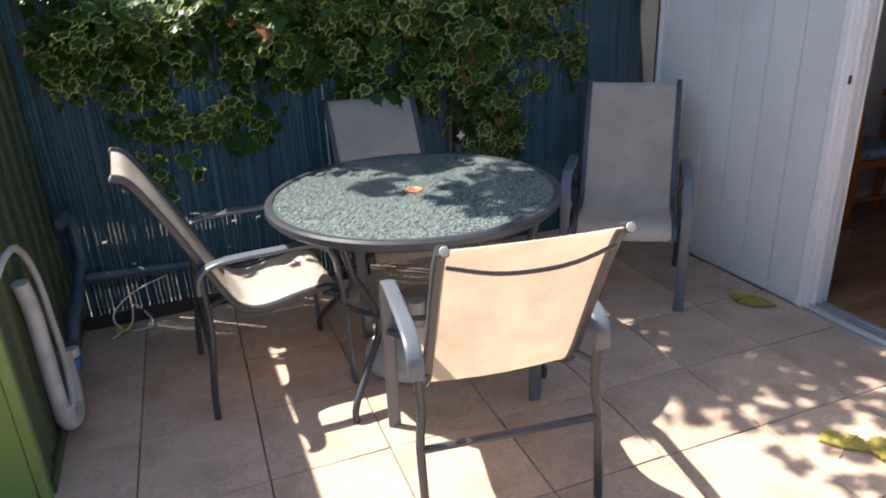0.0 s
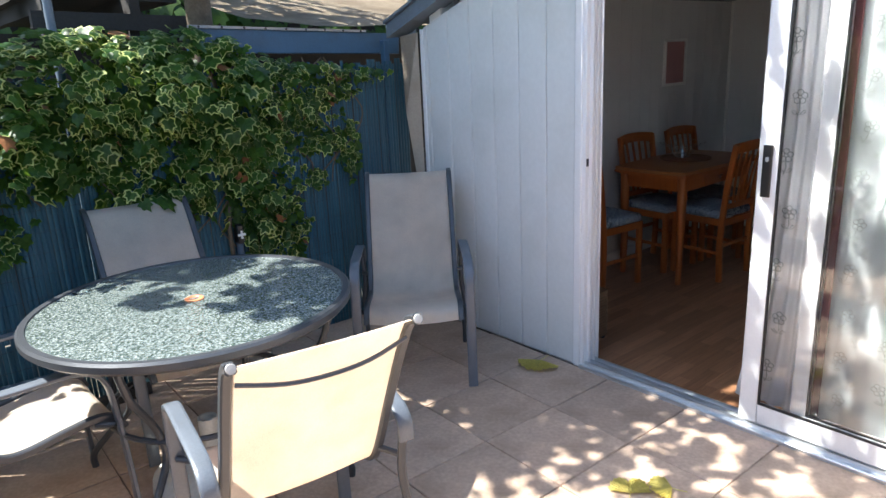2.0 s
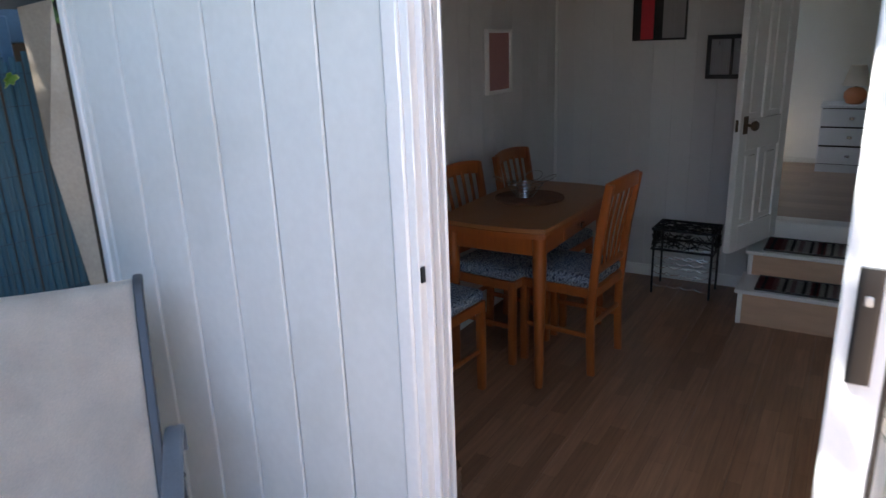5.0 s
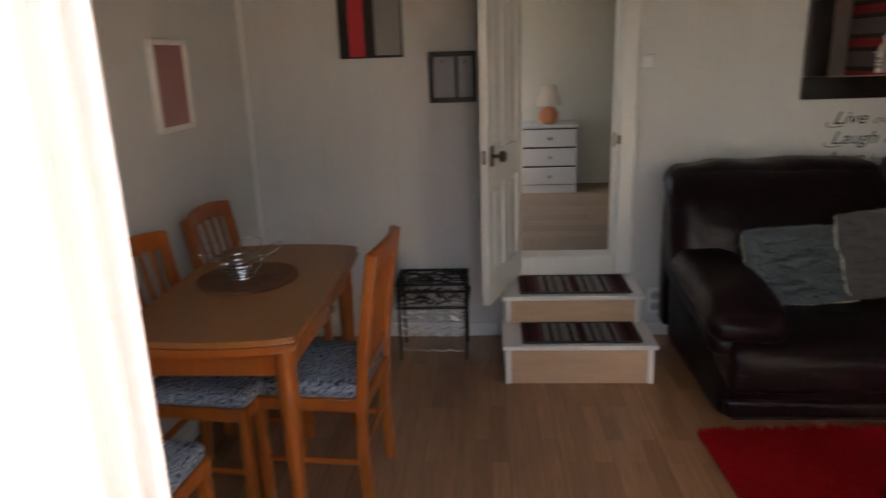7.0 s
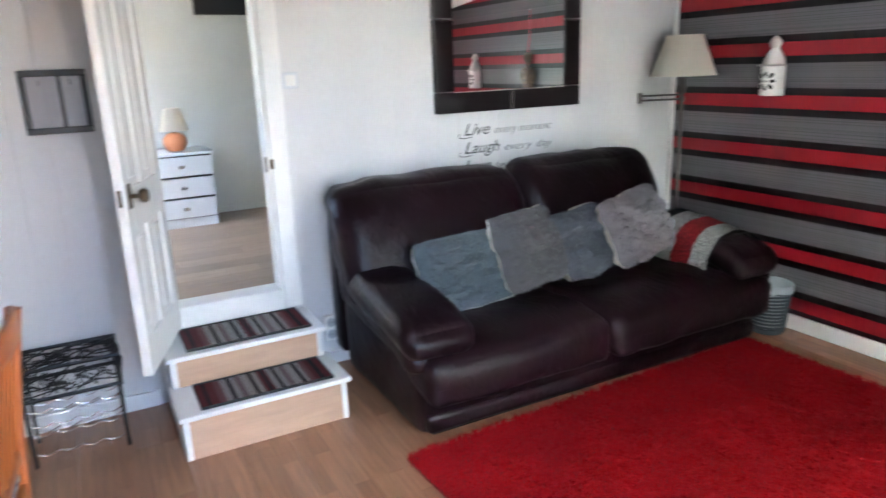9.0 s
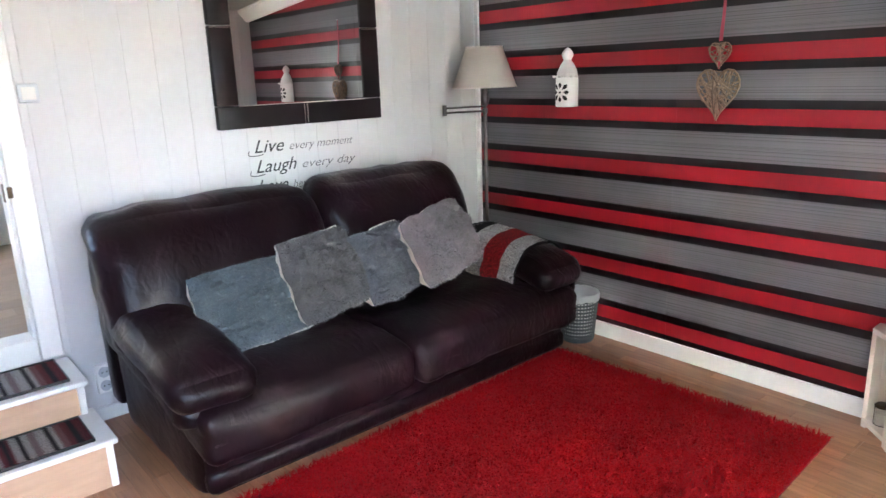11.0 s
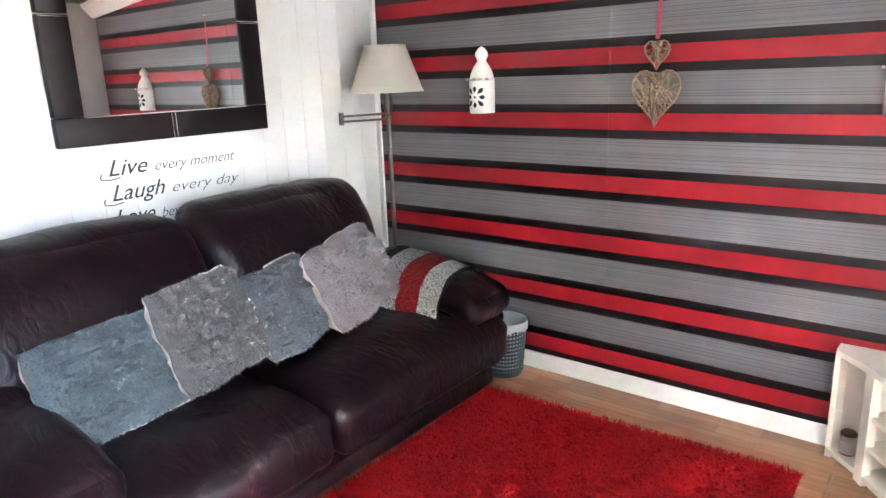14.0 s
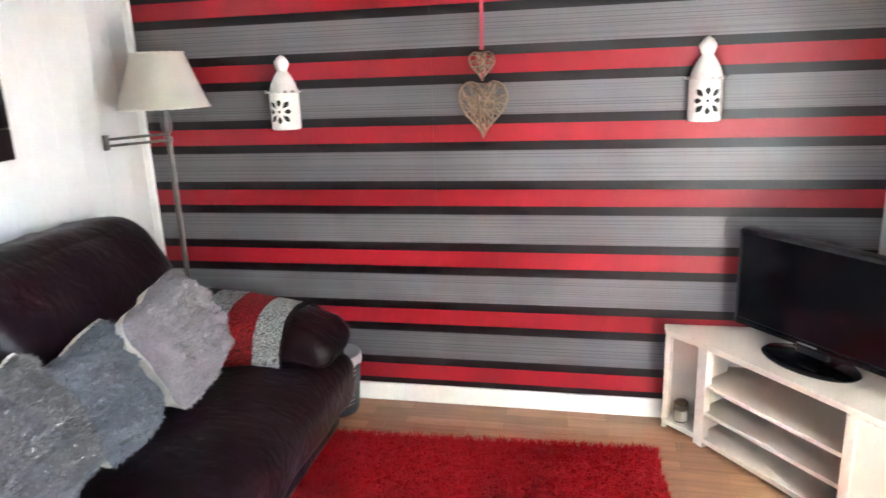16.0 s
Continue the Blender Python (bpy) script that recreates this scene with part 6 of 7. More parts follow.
pink = thing("pink_picture", pose(4.83, WY, 1.177), "white framed dusty pink print", "picture")
bm = bmesh.new()
for q in ((-0.148, 0.148, 0, 0.02), (-0.148, 0.148, 0.318, 0.338), (-0.148, -0.128, 0.02, 0.318), (0.128, 0.148, 0.02, 0.318)):
    add_box(bm, q[0], q[1], -0.022, -0.001, q[2], q[3], bevel=0.003)
part("frame", bm, M_WHITE, pink)
part("print", box(-0.128, 0.128, -0.010, -0.004, 0.02, 0.318), M_PINK, pink, "dusty pink print", smooth=False)

sw = thing("light_switch", pose(WX, 0.829, 1.366), "pale grey square light switch", "switch")
part("plate", box(-0.012, 0, -0.036, 0.036, -0.036, 0.036, bevel=0.004), M_DRAWER, sw)
part("rocker", box(-0.016, -0.012, -0.024, 0.024, -0.024, 0.024, bevel=0.002), M_CERAMIC, sw)
so = thing("power_socket", pose(WX, 0.737, 0.155), "white double power socket", "socket")
part("plate", box(-0.026, 0, -0.034, 0.034, -0.066, 0.066, bevel=0.004), M_CERAMIC, so)
for zz in (-0.031, 0.031):
    o = part("outlet", lathe([(0.024, 0), (0.024, 0.003), (0.020, 0.003), (0.019, 0.0012), (0.0, 0.0012)], 18), M_PVC, so, m=pose(-0.026, 0, zz, 0, -90, 0))
    # dark discs on the outlet paint the shade in its two pin holes
    for yy in (-0.009, 0.009):
        part("pin_hole_shade", lathe([(0.003, 0.0013), (0.003, 0.0018)], 8, at=(0, yy, 0)), M_HOLESHADE, o)


# ---- hangings on the striped wall ----
def lantern(x, label):
    th = thing("wall_lantern", pose(x, SY, 1.193), label, "lantern", "ceramic wall lanterns")
    body = [(0.056, 0.0), (0.060, 0.004), (0.060, 0.145), (0.057, 0.15), (0.055, 0.165), (0.050, 0.185), (0.038, 0.21), (0.026, 0.228), (0.020, 0.238), (0.024, 0.248), (0.030, 0.262), (0.028, 0.275), (0.016, 0.292), (0.0, 0.302)]
    part("body", lathe(body, 28), M_CERAMIC, th, m=Matrix.Translation((0, 0.022, 0)) @ Matrix.Diagonal((1, 1, 1, 1)))
    bm = bmesh.new()
    rows = []
    for i in range(65):
        a = math.pi * i / 64
        w = math.sin(i * math.pi / 4)
        rows.append([bm.verts.new(((0.059 + q * 0.018) * math.cos(a), 0.022 + (0.059 + q * 0.018) * math.sin(a), 0.150 + q * (0.006 + 0.006 * w))) for q in (0, 0.5, 1)])
    for a, b in zip(rows, rows[1:]):
        for k in range(2):
            bm.faces.new((a[k], a[k + 1], b[k + 1], b[k]))
    bmesh.ops.solidify(bm, geom=bm.faces[:], thickness=0.004)
    part("frill", bm, M_CERAMIC, th, "wavy ceramic frill")
    cz = 0.075
    # openings are dark patches on the closed body, coloured as inner shade
    for k in range(8):
        a = 2 * math.pi * k / 8
        r0, r1, wd = 0.018, 0.058 if k % 2 else 0.050, 0.010
        bm = bmesh.new()
        pts = []
        for i in range(12):
            t = i / 11
            pts.append((r0 + (r1 - r0) * t, wd * math.sin(math.pi * t ** 1.3)))
        outline = pts + [(p, -q) for p, q in pts[::-1][1:-1]]
        vs = []
        for p, q in outline:
            sx, sz = p * math.cos(a) - q * math.sin(a), p * math.sin(a) + q * math.cos(a)
            an = math.pi / 2 - sx / 0.060
            vs.append(bm.verts.new((0.0606 * math.cos(an), 0.022 + 0.0606 * math.sin(an), cz + sz)))
        c = bm.verts.new((0.0612 * math.cos(math.pi / 2 - (r0 + r1) / 2 * math.cos(a) / 0.06), 0.022 + 0.0612 * math.sin(math.pi / 2 - (r0 + r1) / 2 * math.cos(a) / 0.06), cz + (r0 + r1) / 2 * math.sin(a)))
        for i in range(len(vs)):
            bm.faces.new((c, vs[i], vs[(i + 1) % len(vs)]))
        part("cut_out_shade", bm, M_HOLESHADE, th, "dark petal-shaped patch for the shade in an opening")
    bm = bmesh.new()
    add_tube(bm, [(0.0, 0.080, cz), (0.0, 0.0832, cz)], 0.006, 10)
    part("cut_out_shade", bm, M_HOLESHADE, th, "dark round patch for the shade in an opening")
    return th


lantern(4.96, "white ceramic lantern with petal cut-outs near the lamp")
lantern(3.298, "white ceramic lantern with petal cut-outs above the television")

hearts = thing("heart_hanging", pose(4.124, SY, 0), "two woven twig hearts hanging from a red ribbon", "wall hanging")


def heart(name, label, cz, w, h, sticks, r, seed):
    """A flat heart of bent rods, wound over with twigs."""
    rgh = np.random.default_rng(seed)

    def pt(t, k=1.0):
        xx = 16 * math.sin(t) ** 3 / 17
        zz = (13 * math.cos(t) - 5 * math.cos(2 * t) - 2 * math.cos(3 * t) - math.cos(4 * t)) / 15
        return Vector((xx * w / 2 * k, 0.028, cz + zz * h / 2 * k))
    hp = part(name, tube([pt(2 * math.pi * i / 30) for i in range(30)], r * 1.3, 5, closed=True), M_TWIG, hearts, label)
    rim = [pt(2 * math.pi * i / 400) for i in range(400)]
    even = [rim[0]]
    for p in rim:
        if (p - even[-1]).length > w / 40:
            even.append(p)
    part("rim_twig", tube([p * 1.0 + Vector((rgh.normal(0, 0.0015), 0.004, rgh.normal(0, 0.0015))) for p in even[::3]], r * 0.9, 5, closed=True), M_TWIG, hp)
    for i in range(sticks):
        j = rgh.integers(0, len(even))
        p, q = even[j], even[(j + int(len(even) * (0.25 + 0.5 * rgh.random()))) % len(even)]
        s = 1 if i % 2 else -1
        mid = (p + q) / 2 + Vector((0, 0.012 * s + rgh.normal(0, 0.003), 0))
        part("twig", tube(smooth_path([p, mid, q], 3), r * (0.6 + 0.5 * rgh.random()), 4), M_TWIG, hp)


heart("large_heart", "pale woven twig heart", 1.272, 0.205, 0.225, 46, 0.0036, 2)
heart("small_heart", "small pale woven twig heart", 1.428, 0.105, 0.112, 24, 0.0027, 6)
part("ribbon", tube([(0.0, 0.03, 1.365), (0.0, 0.03, 1.395)], 0.005, 6, r2=0.001), M_RIBBON, hearts)
part("ribbon", tube([(0.004, 0.028, 1.48), (0.003, 0.012, 1.60), (0.0, 0.006, 1.80)], 0.0045, 6, r2=0.001), M_RIBBON, hearts)
part("ribbon", tube([(-0.004, 0.028, 1.48), (-0.002, 0.012, 1.60), (0.0, 0.006, 1.80)], 0.0045, 6, r2=0.001), M_RIBBON, hearts)
part("nail", tube([(0, 0.0, 1.80), (0, 0.015, 1.80)], 0.003, 6), M_ALU, hearts)

# ---- television and its corner unit ----
unit = thing("tv_stand", pose(0, 0, FZ), "cream corner television stand with open shelves", "tv stand")
A, Mi, R, R2 = (3.40, -1.46), (3.282, -1.345), (2.905, -0.86), (2.80, -0.725)
OUTL = [A, (3.40, SY + 0.016), (2.67, SY + 0.016), (2.67, -0.725), R2, R, Mi]
ST = 0.425


def inset(k):
    c = Vector((2.95, -1.25))
    return [tuple(Vector(p).lerp(c, k)) for p in OUTL]


for nm, z0, z1, k in (("top", ST - 0.022, ST, 0.0), ("bottom", 0.02, 0.04, 0.0)):
    bm = prism(inset(k), z0, z1)
    bmesh.ops.bevel(bm, geom=bm.edges[:], offset=0.003, segments=1, affect="EDGES")
    part(nm, bm, M_CREAMWOOD, unit, smooth=False)


BAY = [Mi, (3.16, SY + 0.03), (2.69, SY + 0.03), (2.69, -0.74), R2, R]
for z0 in (0.245, 0.135):
    bm = prism([tuple(Vector(p).lerp(Vector((2.95, -1.25)), 0.02)) for p in BAY], z0, z0 + 0.015)
    bmesh.ops.bevel(bm, geom=bm.edges[:], offset=0.003, segments=1, affect="EDGES")
    part("shelf", bm, M_CREAMWOOD, unit, smooth=False)


def panel(p, q, t, name, z0=0.0, z1=None):
    p, q = Vector((*p, 0)), Vector((*q, 0))
    d = (q - p).normalized()
    s = Vector((-d.y, d.x, 0)) * (t / 2)
    part(name, prism([tuple((p + s)[:2]), tuple((q + s)[:2]), tuple((q - s)[:2]), tuple((p - s)[:2])], z0, z1 or ST - 0.022), M_CREAMWOOD, unit, smooth=False)


panel((3.393, -1.465), (3.373, SY + 0.024), 0.018, "side_panel")
panel((3.287, -1.352), (3.167, -1.48), 0.018, "divider")
panel((3.272, -1.355), (3.255, -1.332), 0.03, "divider")
panel((2.925, -0.892), (2.80, -1.0), 0.018, "divider")
panel((2.925, -0.892), (2.905, -0.865), 0.03, "divider")
panel((2.905, -0.865), (2.80, -0.733), 0.018, "side_panel")
panel((2.80, -0.733), (2.68, -0.733), 0.018, "side_panel")
panel((3.38, SY + 0.028), (2.69, SY + 0.028), 0.012, "back_panel")
panel((2.682, -1.51), (2.682, -0.74), 0.012, "back_panel")
jar = thing("candle_jar", pose(3.33, -1.455, FZ + 0.04), "small glass candle jar with cream wax on the lower shelf", "candle")
part("glass", lathe([(0.026, 0), (0.028, 0.004), (0.028, 0.075), (0.025, 0.075), (0.025, 0.006), (0.0, 0.006)], 18), M_GLASS, jar)
part("wax", lathe([(0.024, 0.007), (0.024, 0.05), (0.0, 0.05)], 18), M_FURWHITE, jar)
part("lid", lathe([(0.028, 0.075), (0.029, 0.08), (0.022, 0.088), (0.0, 0.09)], 18), M_BRASS, jar)

tv = thing("television", Matrix.Translation((2.955, -1.205, FZ + ST)) @ pose(0, 0, 0, 0, 0, 128), "black flat-screen television on its oval foot", "television")
part("housing", box(-0.315, 0.315, -0.018, 0.045, 0.055, 0.425, bevel=0.012, seg=2), M_BLACK, tv)
part("screen", box(-0.295, 0.295, -0.0195, -0.017, 0.085, 0.41), M_TVBLACK, tv, "glossy dark screen", smooth=False)
part("lower_bezel", box(-0.30, 0.30, -0.021, -0.017, 0.06, 0.082, bevel=0.003), M_TVBLACK, tv)
part("badge", box(-0.035, 0.035, -0.0222, -0.021, 0.068, 0.073), M_CAP, tv, smooth=False)
part("neck", box(-0.06, 0.06, 0.0, 0.03, 0.01, 0.07, bevel=0.006), M_BLACK, tv)
bm = lathe([(0.0, 0.0), (0.17, 0.0), (0.175, 0.006), (0.165, 0.014), (0.05, 0.026), (0.0, 0.028)], 32)
bmesh.ops.scale(bm, vec=(1, 0.62, 1), verts=bm.verts)
part("foot", bm, M_TVBLACK, tv)

# ---- dining corner ----
dt = thing("dining_table", pose(4.35, 2.385, FZ), "orange beech extending dining table with turned legs", "table")
TOPZ = 0.75


def bowed(hx, hy, b):
    pts = []
    for s, ax in ((1, 0), (1, 1), (-1, 0), (-1, 1)):
        for i in range(9):
            t = -1 + 2 * i / 9
            if ax == 0:
                pts.append((s * (hx + b * (1 - t * t)), s * t * hy))
            else:
                pts.append((-s * t * hx, s * (hy + b * 0.35 * (1 - t * t))))
    return pts


bm = prism(bowed(0.46, 0.262, 0.035), TOPZ - 0.018, TOPZ)
bmesh.ops.bevel(bm, geom=[e for e in bm.edges if abs(e.verts[0].co.z - e.verts[1].co.z) < 1e-6], offset=0.006, segments=2, affect="EDGES")
part("table_top", bm, M_TOP, dt, "matt beech table top", smooth=False)
bm = prism(bowed(0.462, 0.264, 0.035), TOPZ - 0.042, TOPZ - 0.020)
bmesh.ops.bevel(bm, geom=[e for e in bm.edges if abs(e.verts[0].co.z - e.verts[1].co.z) < 1e-6], offset=0.006, segments=2, affect="EDGES")
part("extension_leaf", bm, M_ORANGE, dt, smooth=False)
for q in ((-0.40, 0.40, -0.225, -0.207), (-0.40, 0.40, 0.207, 0.225), (-0.415, -0.397, -0.20, 0.20), (0.397, 0.415, -0.20, 0.20)):
    part("apron", box(*q, TOPZ - 0.135, TOPZ - 0.042, bevel=0.002), M_ORANGE, dt)
dr = part("drawer", box(-0.17, 0.17, -0.232, -0.225, TOPZ - 0.125, TOPZ - 0.055, bevel=0.003), M_ORANGE, dt)
part("knob", lathe([(0.007, 0), (0.007, 0.012), (0.016, 0.018), (0.017, 0.028), (0.008, 0.034), (0.0, 0.034)], 14), M_GLASS, dr, "clear glass drawer knob", m=pose(0.0, -0.232, TOPZ - 0.09, 90))
for sx in (-1, 1):
    for sy in (-1, 1):
        part("leg", lathe([(0.017, 0), (0.020, 0.02), (0.021, 0.10), (0.024, 0.13), (0.021, 0.16), (0.024, 0.30), (0.029, 0.50), (0.031, 0.60), (0.028, 0.615), (0.031, 0.63), (0.031, TOPZ - 0.042)], 16), M_ORANGE, dt, m=pose(sx * 0.405, sy * 0.212, 0))


def dining_chair(m, label):
    """Faces +y."""
    ch = thing("dining_chair", m, label, "chair", "chairs round the dining table")
    w, d = 0.168, 0.19
    for sx in (-1, 1):
        part("back_post", tube(smooth_path([(sx * w, -d + 0.01, 0.0), (sx * w, -d + 0.02, 0.25), (sx * w, -d + 0.01, 0.45), (sx * w, -d - 0.01, 0.65), (sx * w, -d - 0.05, 0.90)], 5), 0.019, 12, r2=0.015, side=(0, 1, 0)), M_ORANGE, ch)
        part("front_leg", tube([(sx * (w - 0.005), d - 0.02, 0.0), (sx * (w - 0.005), d - 0.02, 0.42)], 0.018, 12, r2=0.018, side=(0, 1, 0)), M_ORANGE, ch)
        part("side_rail", box(sx * w - 0.010, sx * w + 0.010, -d + 0.02, d - 0.03, 0.375, 0.42, bevel=0.003), M_ORANGE, ch)
        part("stretcher", tube([(sx * w, -d + 0.02, 0.19), (sx * (w - 0.004), d - 0.02, 0.19)], 0.011, 8, r2=0.008, side=(0, 0, 1)), M_ORANGE, ch)
    part("front_rail", box(-w + 0.01, w - 0.01, d - 0.03, d - 0.01, 0.375, 0.42, bevel=0.003), M_ORANGE, ch)
    part("back_rail", box(-w + 0.01, w - 0.01, -d, -d + 0.018, 0.375, 0.42, bevel=0.003), M_ORANGE, ch)
    part("stretcher", tube([(-w, -d + 0.02, 0.24), (w, -d + 0.02, 0.24)], 0.011, 8, r2=0.008, side=(0, 0, 1)), M_ORANGE, ch)
    part("top_rail", tube(smooth_path([(-w, -d - 0.045, 0.875), (-w / 2, -d - 0.062, 0.885), (0, -d - 0.067, 0.888), (w / 2, -d - 0.062, 0.885), (w, -d - 0.045, 0.875)], 4), 0.033, 12, r2=0.010, side=(0, 0, 1)), M_ORANGE, ch)
    part("lower_back_rail", tube([(-w, -d + 0.006, 0.50), (w, -d + 0.006, 0.50)], 0.018, 10, r2=0.008, side=(0, 0, 1)), M_ORANGE, ch)
    for k in range(4):
        xx = -0.09 + 0.06 * k
        part("slat", tube(smooth_path([(xx * 0.75, -d + 0.006, 0.50), (xx, -d - 0.012, 0.66), (xx * 1.1, -d - 0.055, 0.87)], 4), 0.010, 8, r2=0.005, side=(1, 0, 0)), M_ORANGE, ch)
    pad = part("seat_pad", soft_box((0, 0.005, 0.445), (0.178, 0.185, 0.028), 0.025, 12, (0, 0, 0.012), 0.004, 9, 2), M_PAISLEY, ch, "blue-grey seat pad with a swirling leaf print")
    part("piping", tube([(0.174 * cx, 0.005 + 0.18 * cy, 0.445) for cx, cy in ((-1, -0.9), (-0.9, -1), (0.9, -1), (1, -0.9), (1, 0.9), (0.9, 1), (-0.9, 1), (-1, 0.9))], 0.006, 5, closed=True), M_PAISLEY, pad)
    return ch


dining_chair(pose(4.345, 2.175, FZ, 0, 0, -4), "orange beech dining chair pulled out by the table's long side")
dining_chair(pose(4.285, 2.53, FZ, 0, 0, 174), "orange beech dining chair between the table and the wall")
dining_chair(pose(4.815, 2.49, FZ, 0, 0, 176), "orange beech dining chair near the corner of the room")
dining_chair(pose(3.67, 2.575, FZ, 0, 0, -96), "orange beech dining chair at the table's end")

mt = thing("place_mat", pose(4.395, 2.425, FZ + TOPZ), "round brown woven seagrass place mat", "place mat")
part("coil", tube([((0.012 + 0.0105 * i / 20) * math.cos(2 * math.pi * i / 20), (0.012 + 0.0105 * i / 20) * math.sin(2 * math.pi * i / 20), 0.007 + 0.0012 * math.sin(i * 2.1)) for i in range(20 * 15)], 0.0065, 6), M_MAT_WEAVE, mt)
bowl = thing("wire_bowl", pose(4.38, 2.44, FZ + TOPZ + 0.014), "chrome wire fruit bowl with looped rim", "bowl")
bowl.scale = (0.76, 0.76, 0.8)
part("base_ring", tube(arc((0, 0), 0.055, 0, 350, 30, "xy", 0.004), 0.003, 5, closed=True), M_CHROME, bowl)
for r, z in ((0.068, 0.02), (0.08, 0.035), (0.095, 0.052), (0.112, 0.072)):
    part("ring", tube(arc((0, 0), r, 0, 351, 40, "xy", z), 0.0016, 5, closed=True), M_CHROME, bowl)
for k in range(6):
    a = 2 * math.pi * k / 6
    part("loop", tube([(0.145 * math.cos(a) + 0.055 * math.cos(t), 0.145 * math.sin(a) + 0.055 * math.sin(t), 0.105 + 0.022 * math.cos(t - a)) for t in np.linspace(0, 2 * math.pi, 25)[:-1]], 0.0019, 5, closed=True), M_CHROME, bowl)
    part("rib", tube(smooth_path([(0.055 * math.cos(a), 0.055 * math.sin(a), 0.004), (0.085 * math.cos(a), 0.085 * math.sin(a), 0.04), (0.118 * math.cos(a), 0.118 * math.sin(a), 0.082)], 4), 0.0025, 5), M_CHROME, bowl)

# ---- wine rack with wicker basket ----
rack = thing("wine_rack", pose(5.475, 1.882, FZ), "black iron wine rack with chrome waves and a black wicker top", "wine rack")
for sx in (-0.115, 0.10):
    for sy in (-0.165, 0.165):
        part("leg", tube([(sx, sy, 0.0), (sx, sy, 0.40)], 0.007, 6), M_BLACKIRON, rack)
for z in (0.045, 0.125, 0.165, 0.225):
    for sx in (-0.115, 0.10):
        part("wave", tube([(sx, -0.16 + 0.32 * i / 40, z + 0.014 * abs(math.sin(math.pi * 4 * i / 40)) * -1 + 0.012) for i in range(41)], 0.0025, 5), M_CHROME, rack)
for z in (0.28, 0.40):
    part("rim", tube([(-0.125, -0.175, z), (0.11, -0.175, z), (0.11, 0.175, z), (-0.125, 0.175, z)], 0.008, 6, closed=True), M_BLACKIRON, rack)
rgw = np.random.default_rng(8)
bm = bmesh.new()
for i in range(190):
    f = rgw.integers(0, 3)
    y0, y1 = rgw.uniform(-0.175, 0.175, 2)
    x0, x1 = rgw.uniform(-0.125, 0.11, 2)
    if f == 0:
        y1 = max(-0.175, min(0.175, y0 + rgw.normal(0, 0.08)))
        p, q = (-0.125, y0, rgw.uniform(0.285, 0.40)), (-0.125, y1, rgw.uniform(0.285, 0.40))
    elif f == 1:
        p, q = (x0, y0, 0.40), (x1, max(-0.175, min(0.175, y0 + rgw.normal(0, 0.1))), 0.402)
    else:
        sy = -0.175 if rgw.random() < 0.5 else 0.175
        p, q = (x0, sy, rgw.uniform(0.285, 0.40)), (x1, sy, rgw.uniform(0.285, 0.40))
    md = tuple((a + b) / 2 + rgw.normal(0, 0.006) for a, b in zip(p, q))
    add_tube(bm, [p, md, q], 0.0032, 4)
part("wicker_basket", bm, M_BLACKIRON, rack, "tangled black wicker basket top")

basket = thing("wicker_box", pose(2.84, 2.075, FZ), "small dark brown wicker box inside the doorway", "basket")
bm = bmesh.new()
for j in range(16):
    z = 0.03 + j * 0.016
    add_tube(bm, [(cx * 0.09 + 0.003 * math.sin(j * 3), cy * 0.09, z) for cx, cy in ((-1, -0.8), (-0.8, -1), (0, -1.02), (0.8, -1), (1, -0.8), (1.02, 0), (1, 0.8), (0.8, 1), (0, 1.02), (-0.8, 1), (-1, 0.8), (-1.02, 0))], 0.008, 5, closed=True)
part("weave", bm, M_TWIGDARK, basket)
part("inside", box(-0.082, 0.082, -0.082, 0.082, 0.02, 0.275), M_TWIGDARK, basket, smooth=False)
for sx in (-1, 1):
    for sy in (-1, 1):
        part("foot", lathe([(0.012, 0), (0.016, 0.02), (0.012, 0.03)], 8), M_DARKWOOD, basket, m=pose(sx * 0.07, sy * 0.07, 0))

# ---- the back room ----
chest = thing("chest_of_drawers", pose(7.55, 1.137, 0.388), "pale grey three-drawer chest", "chest of drawers")
part("carcass", box(-0.18, 0.18, -0.205, 0.205, 0.0, 0.50, bevel=0.002), M_DRAWER, chest)
part("top", box(-0.20, 0.19, -0.215, 0.215, 0.50, 0.52, bevel=0.003), M_DRAWER, chest)
# thin black sheet on the carcass, painting the shade between drawers
part("gap_shade", box(-0.1808, -0.1800, -0.198, 0.198, 0.072, 0.497), M_HOLESHADE, chest, "black sheet for the shade in the drawer gaps", smooth=False)
for k in range(3):
    z0 = 0.075 + 0.142 * k
    d = part("drawer", box(-0.196, -0.181, -0.198, 0.198, z0 + 0.003, z0 + 0.131, bevel=0.003), M_DRAWER, chest)
    part("knob", box(-0.216, -0.196, -0.018, 0.018, z0 + 0.055, z0 + 0.077, bevel=0.005), M_CHROME, d, "bright chrome knob")
tl = thing("table_lamp", pose(7.50, 1.137, 0.908), "small table lamp with orange ceramic base and white shade", "table lamp")
part("base", lathe([(0.045, 0), (0.06, 0.01), (0.078, 0.05), (0.076, 0.085), (0.05, 0.115), (0.02, 0.125)], 24), M_TERRA, tl, "glazed orange ceramic base")
bm = bmesh.new()
rings = [[bm.verts.new((r * math.cos(2 * math.pi * k / 32), r * math.sin(2 * math.pi * k / 32), z)) for k in range(32)] for r, z in ((0.095, 0.135), (0.052, 0.285))]
for k in range(32):
    bm.faces.new((rings[0][k], rings[0][(k + 1) % 32], rings[1][(k + 1) % 32], rings[1][k]))
bmesh.ops.solidify(bm, geom=bm.faces[:], thickness=0.002)
part("shade", bm, M_SHADE, tl, "white cloth shade")
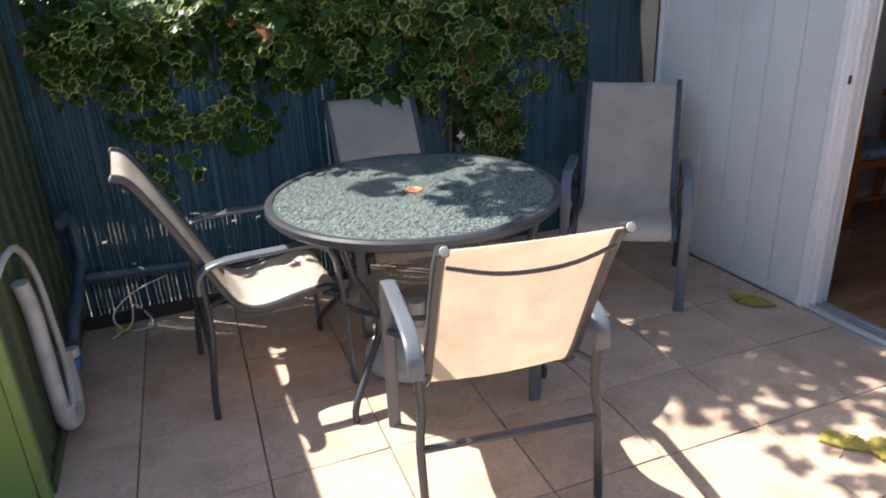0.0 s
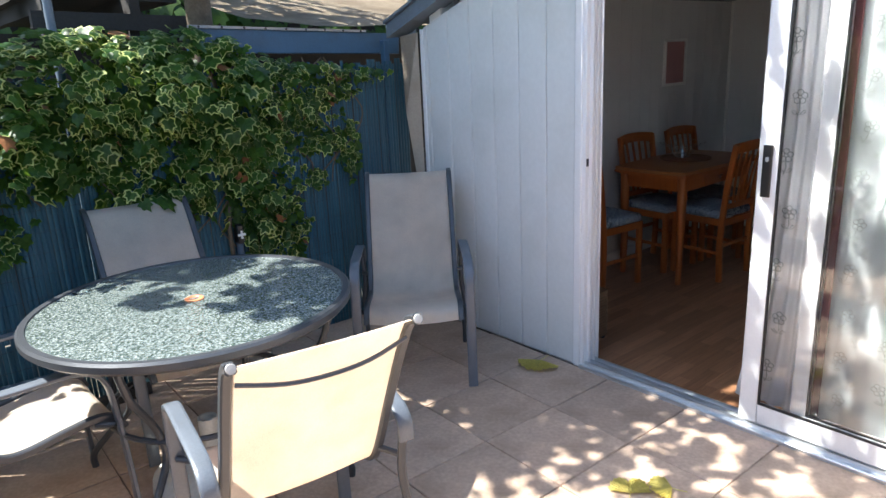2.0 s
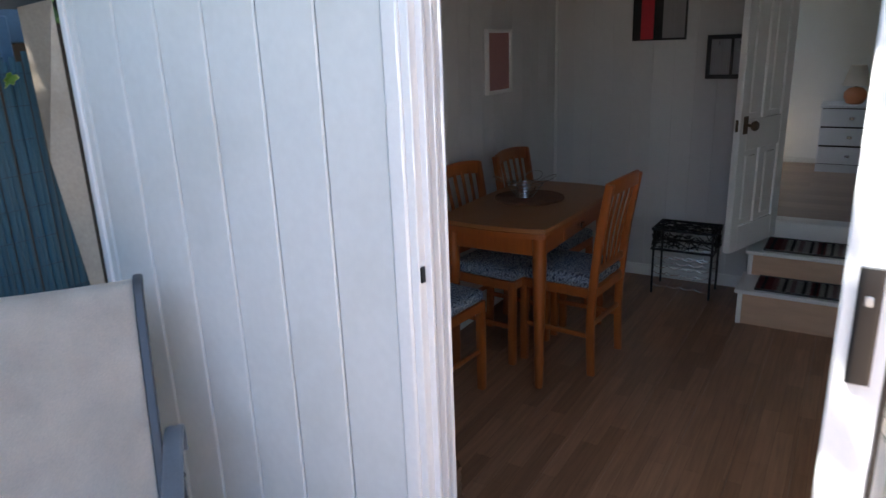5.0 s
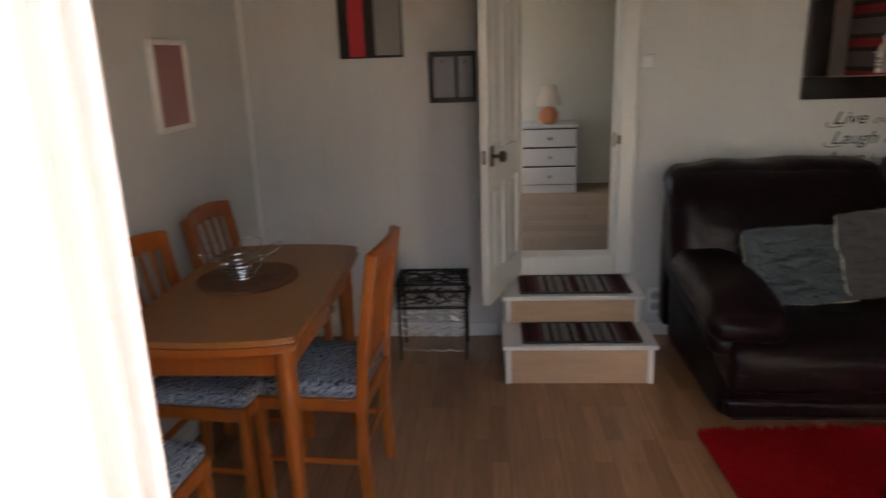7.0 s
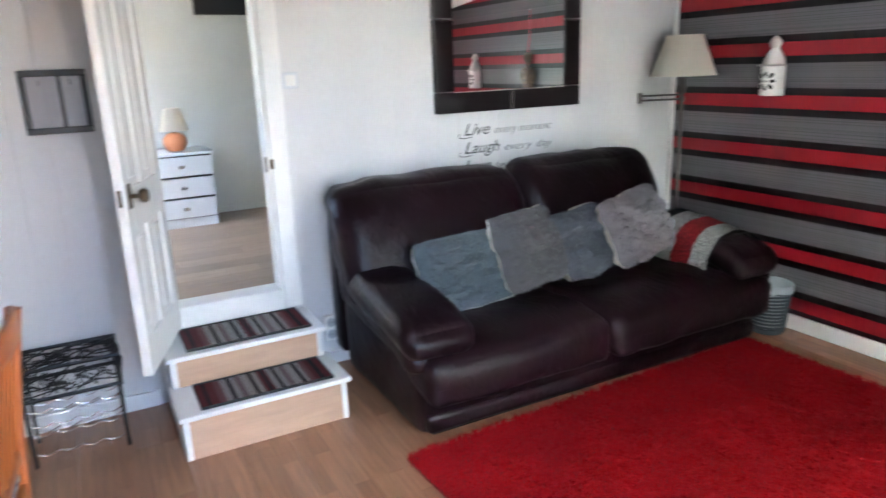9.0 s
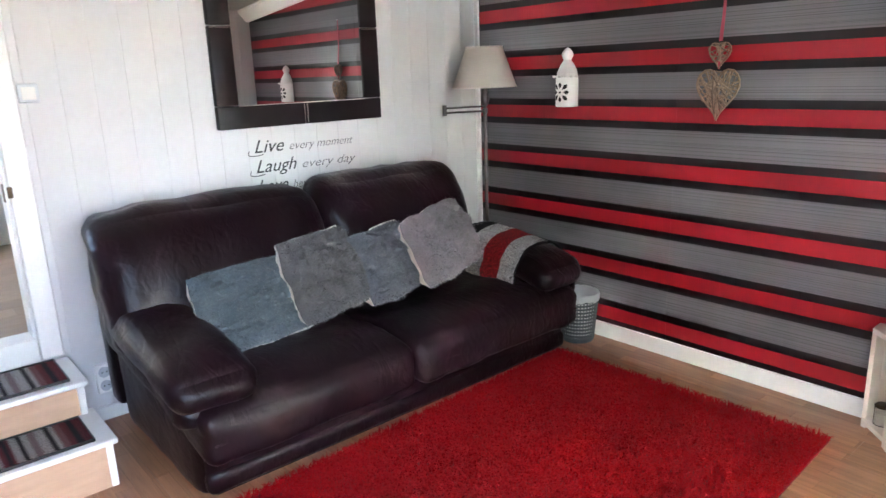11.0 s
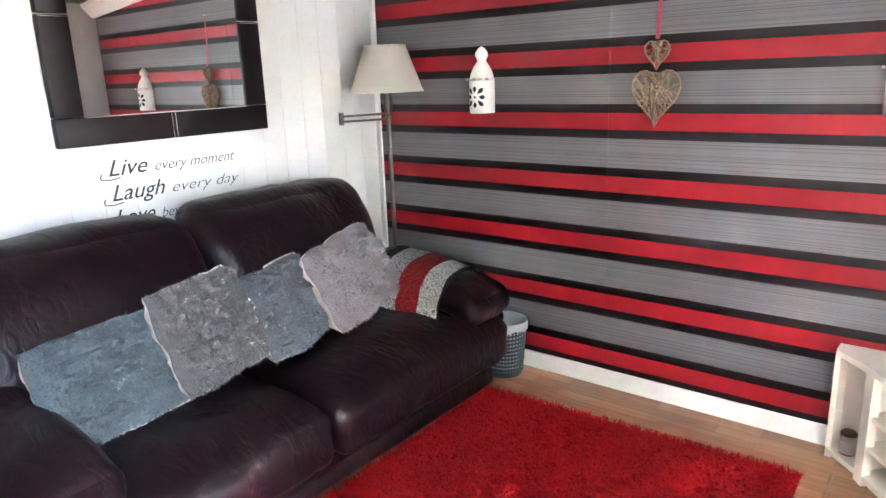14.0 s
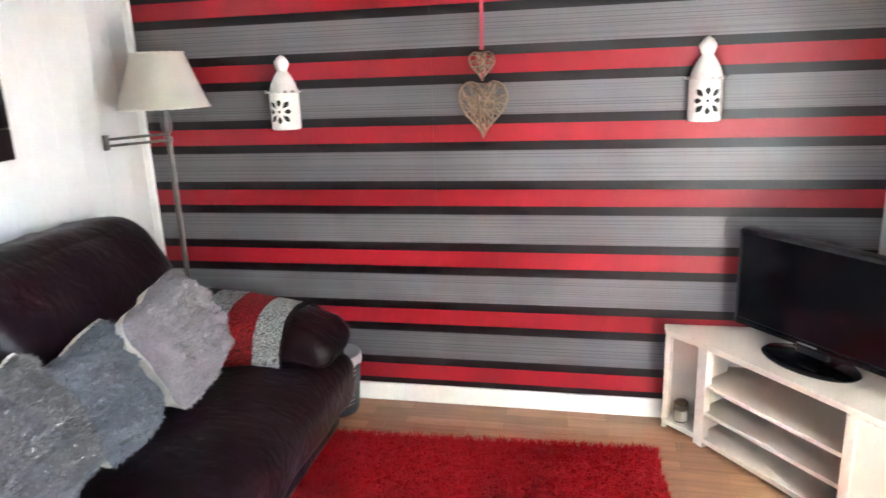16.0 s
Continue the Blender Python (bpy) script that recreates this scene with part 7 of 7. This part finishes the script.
part("stem", lathe([(0.010, 0.12), (0.010, 0.28)], 10), M_BRASS, tl)
tvb = thing("wall_television", pose(7.70, 0.62, 1.80), "black television on the back room's wall, only its edge in view", "television")
part("housing", box(-0.03, 0.03, -0.26, 0.26, 0.0, 0.32, bevel=0.006), M_BLACK, tvb)
part("bracket", box(0.03, 0.06, -0.06, 0.06, 0.10, 0.2), M_BLACK, tvb, smooth=False)

# ---- pieces of the floors ----
TW = 0.40
TILT = radians(-1.7)              # the tile field is laid slightly off square to the wall


def tile_mesh(x0, x1):
    """One tile, from x0 to x1 across."""
    return mesh_of("tile", box(x0 + 0.002, x1 - 0.002, -TW / 2 + 0.002, TW / 2 - 0.002, -0.03, 0.0, bevel=0.003), M_TILE)


TILE = tile_mesh(-TW / 2, TW / 2)
rgt = np.random.default_rng(2)
for i in range(-10, 1):
    for j in range(-15, 4):
        u, v = TW * (i + 0.5), TW * (j + 0.5)
        cx, cy = 2.154 + u * math.cos(TILT) - v * math.sin(TILT), 2.104 + u * math.sin(TILT) + v * math.cos(TILT)
        if cy > FENCE + 0.15 or cy < -3.85 or cx < -2.0 or cx > OUT - 0.14:
            continue
        part("tile", tile_mesh(-TW / 2, OUT - 0.007 - cx) if i == 0 else TILE, None, patio, m=pose(cx, cy, PZ + rgt.normal(0, 0.0010), rgt.normal(0, 0.12), rgt.normal(0, 0.12), -1.7))

PW = 0.192
row, y = 0, SY
while y < WY:
    y1 = min(WY, y + PW)
    x = FX - 0.07 - (0.43 * row % 1.2)
    while x < WX:
        xa, xb = max(FX - 0.02, x), min(WX, x + 1.2)
        if xb - xa > 0.03:
            part("plank", box(xa + 0.0004, xb - 0.0004, y + 0.0004, y1 - 0.0004, FZ - 0.012, FZ, bevel=0.0006), M_LAM, floor)
        x += 1.2
    row += 1
    y = y1
x = WX + 0.105
row = 0
while x < 7.76:
    x1 = min(7.76, x + 0.14)
    y = -0.5 - 0.37 * (row % 3)
    while y < 2.3:
        ya, yb = max(-0.5, y), min(2.3, y + 1.1)
        part("plank", box(x + 0.0005, x1 - 0.0005, ya + 0.0005, yb - 0.0005, 0.388, 0.400, bevel=0.0008), M_INNERFLOOR, inner_floor)
        y += 1.1
    x, row = x1, row + 1
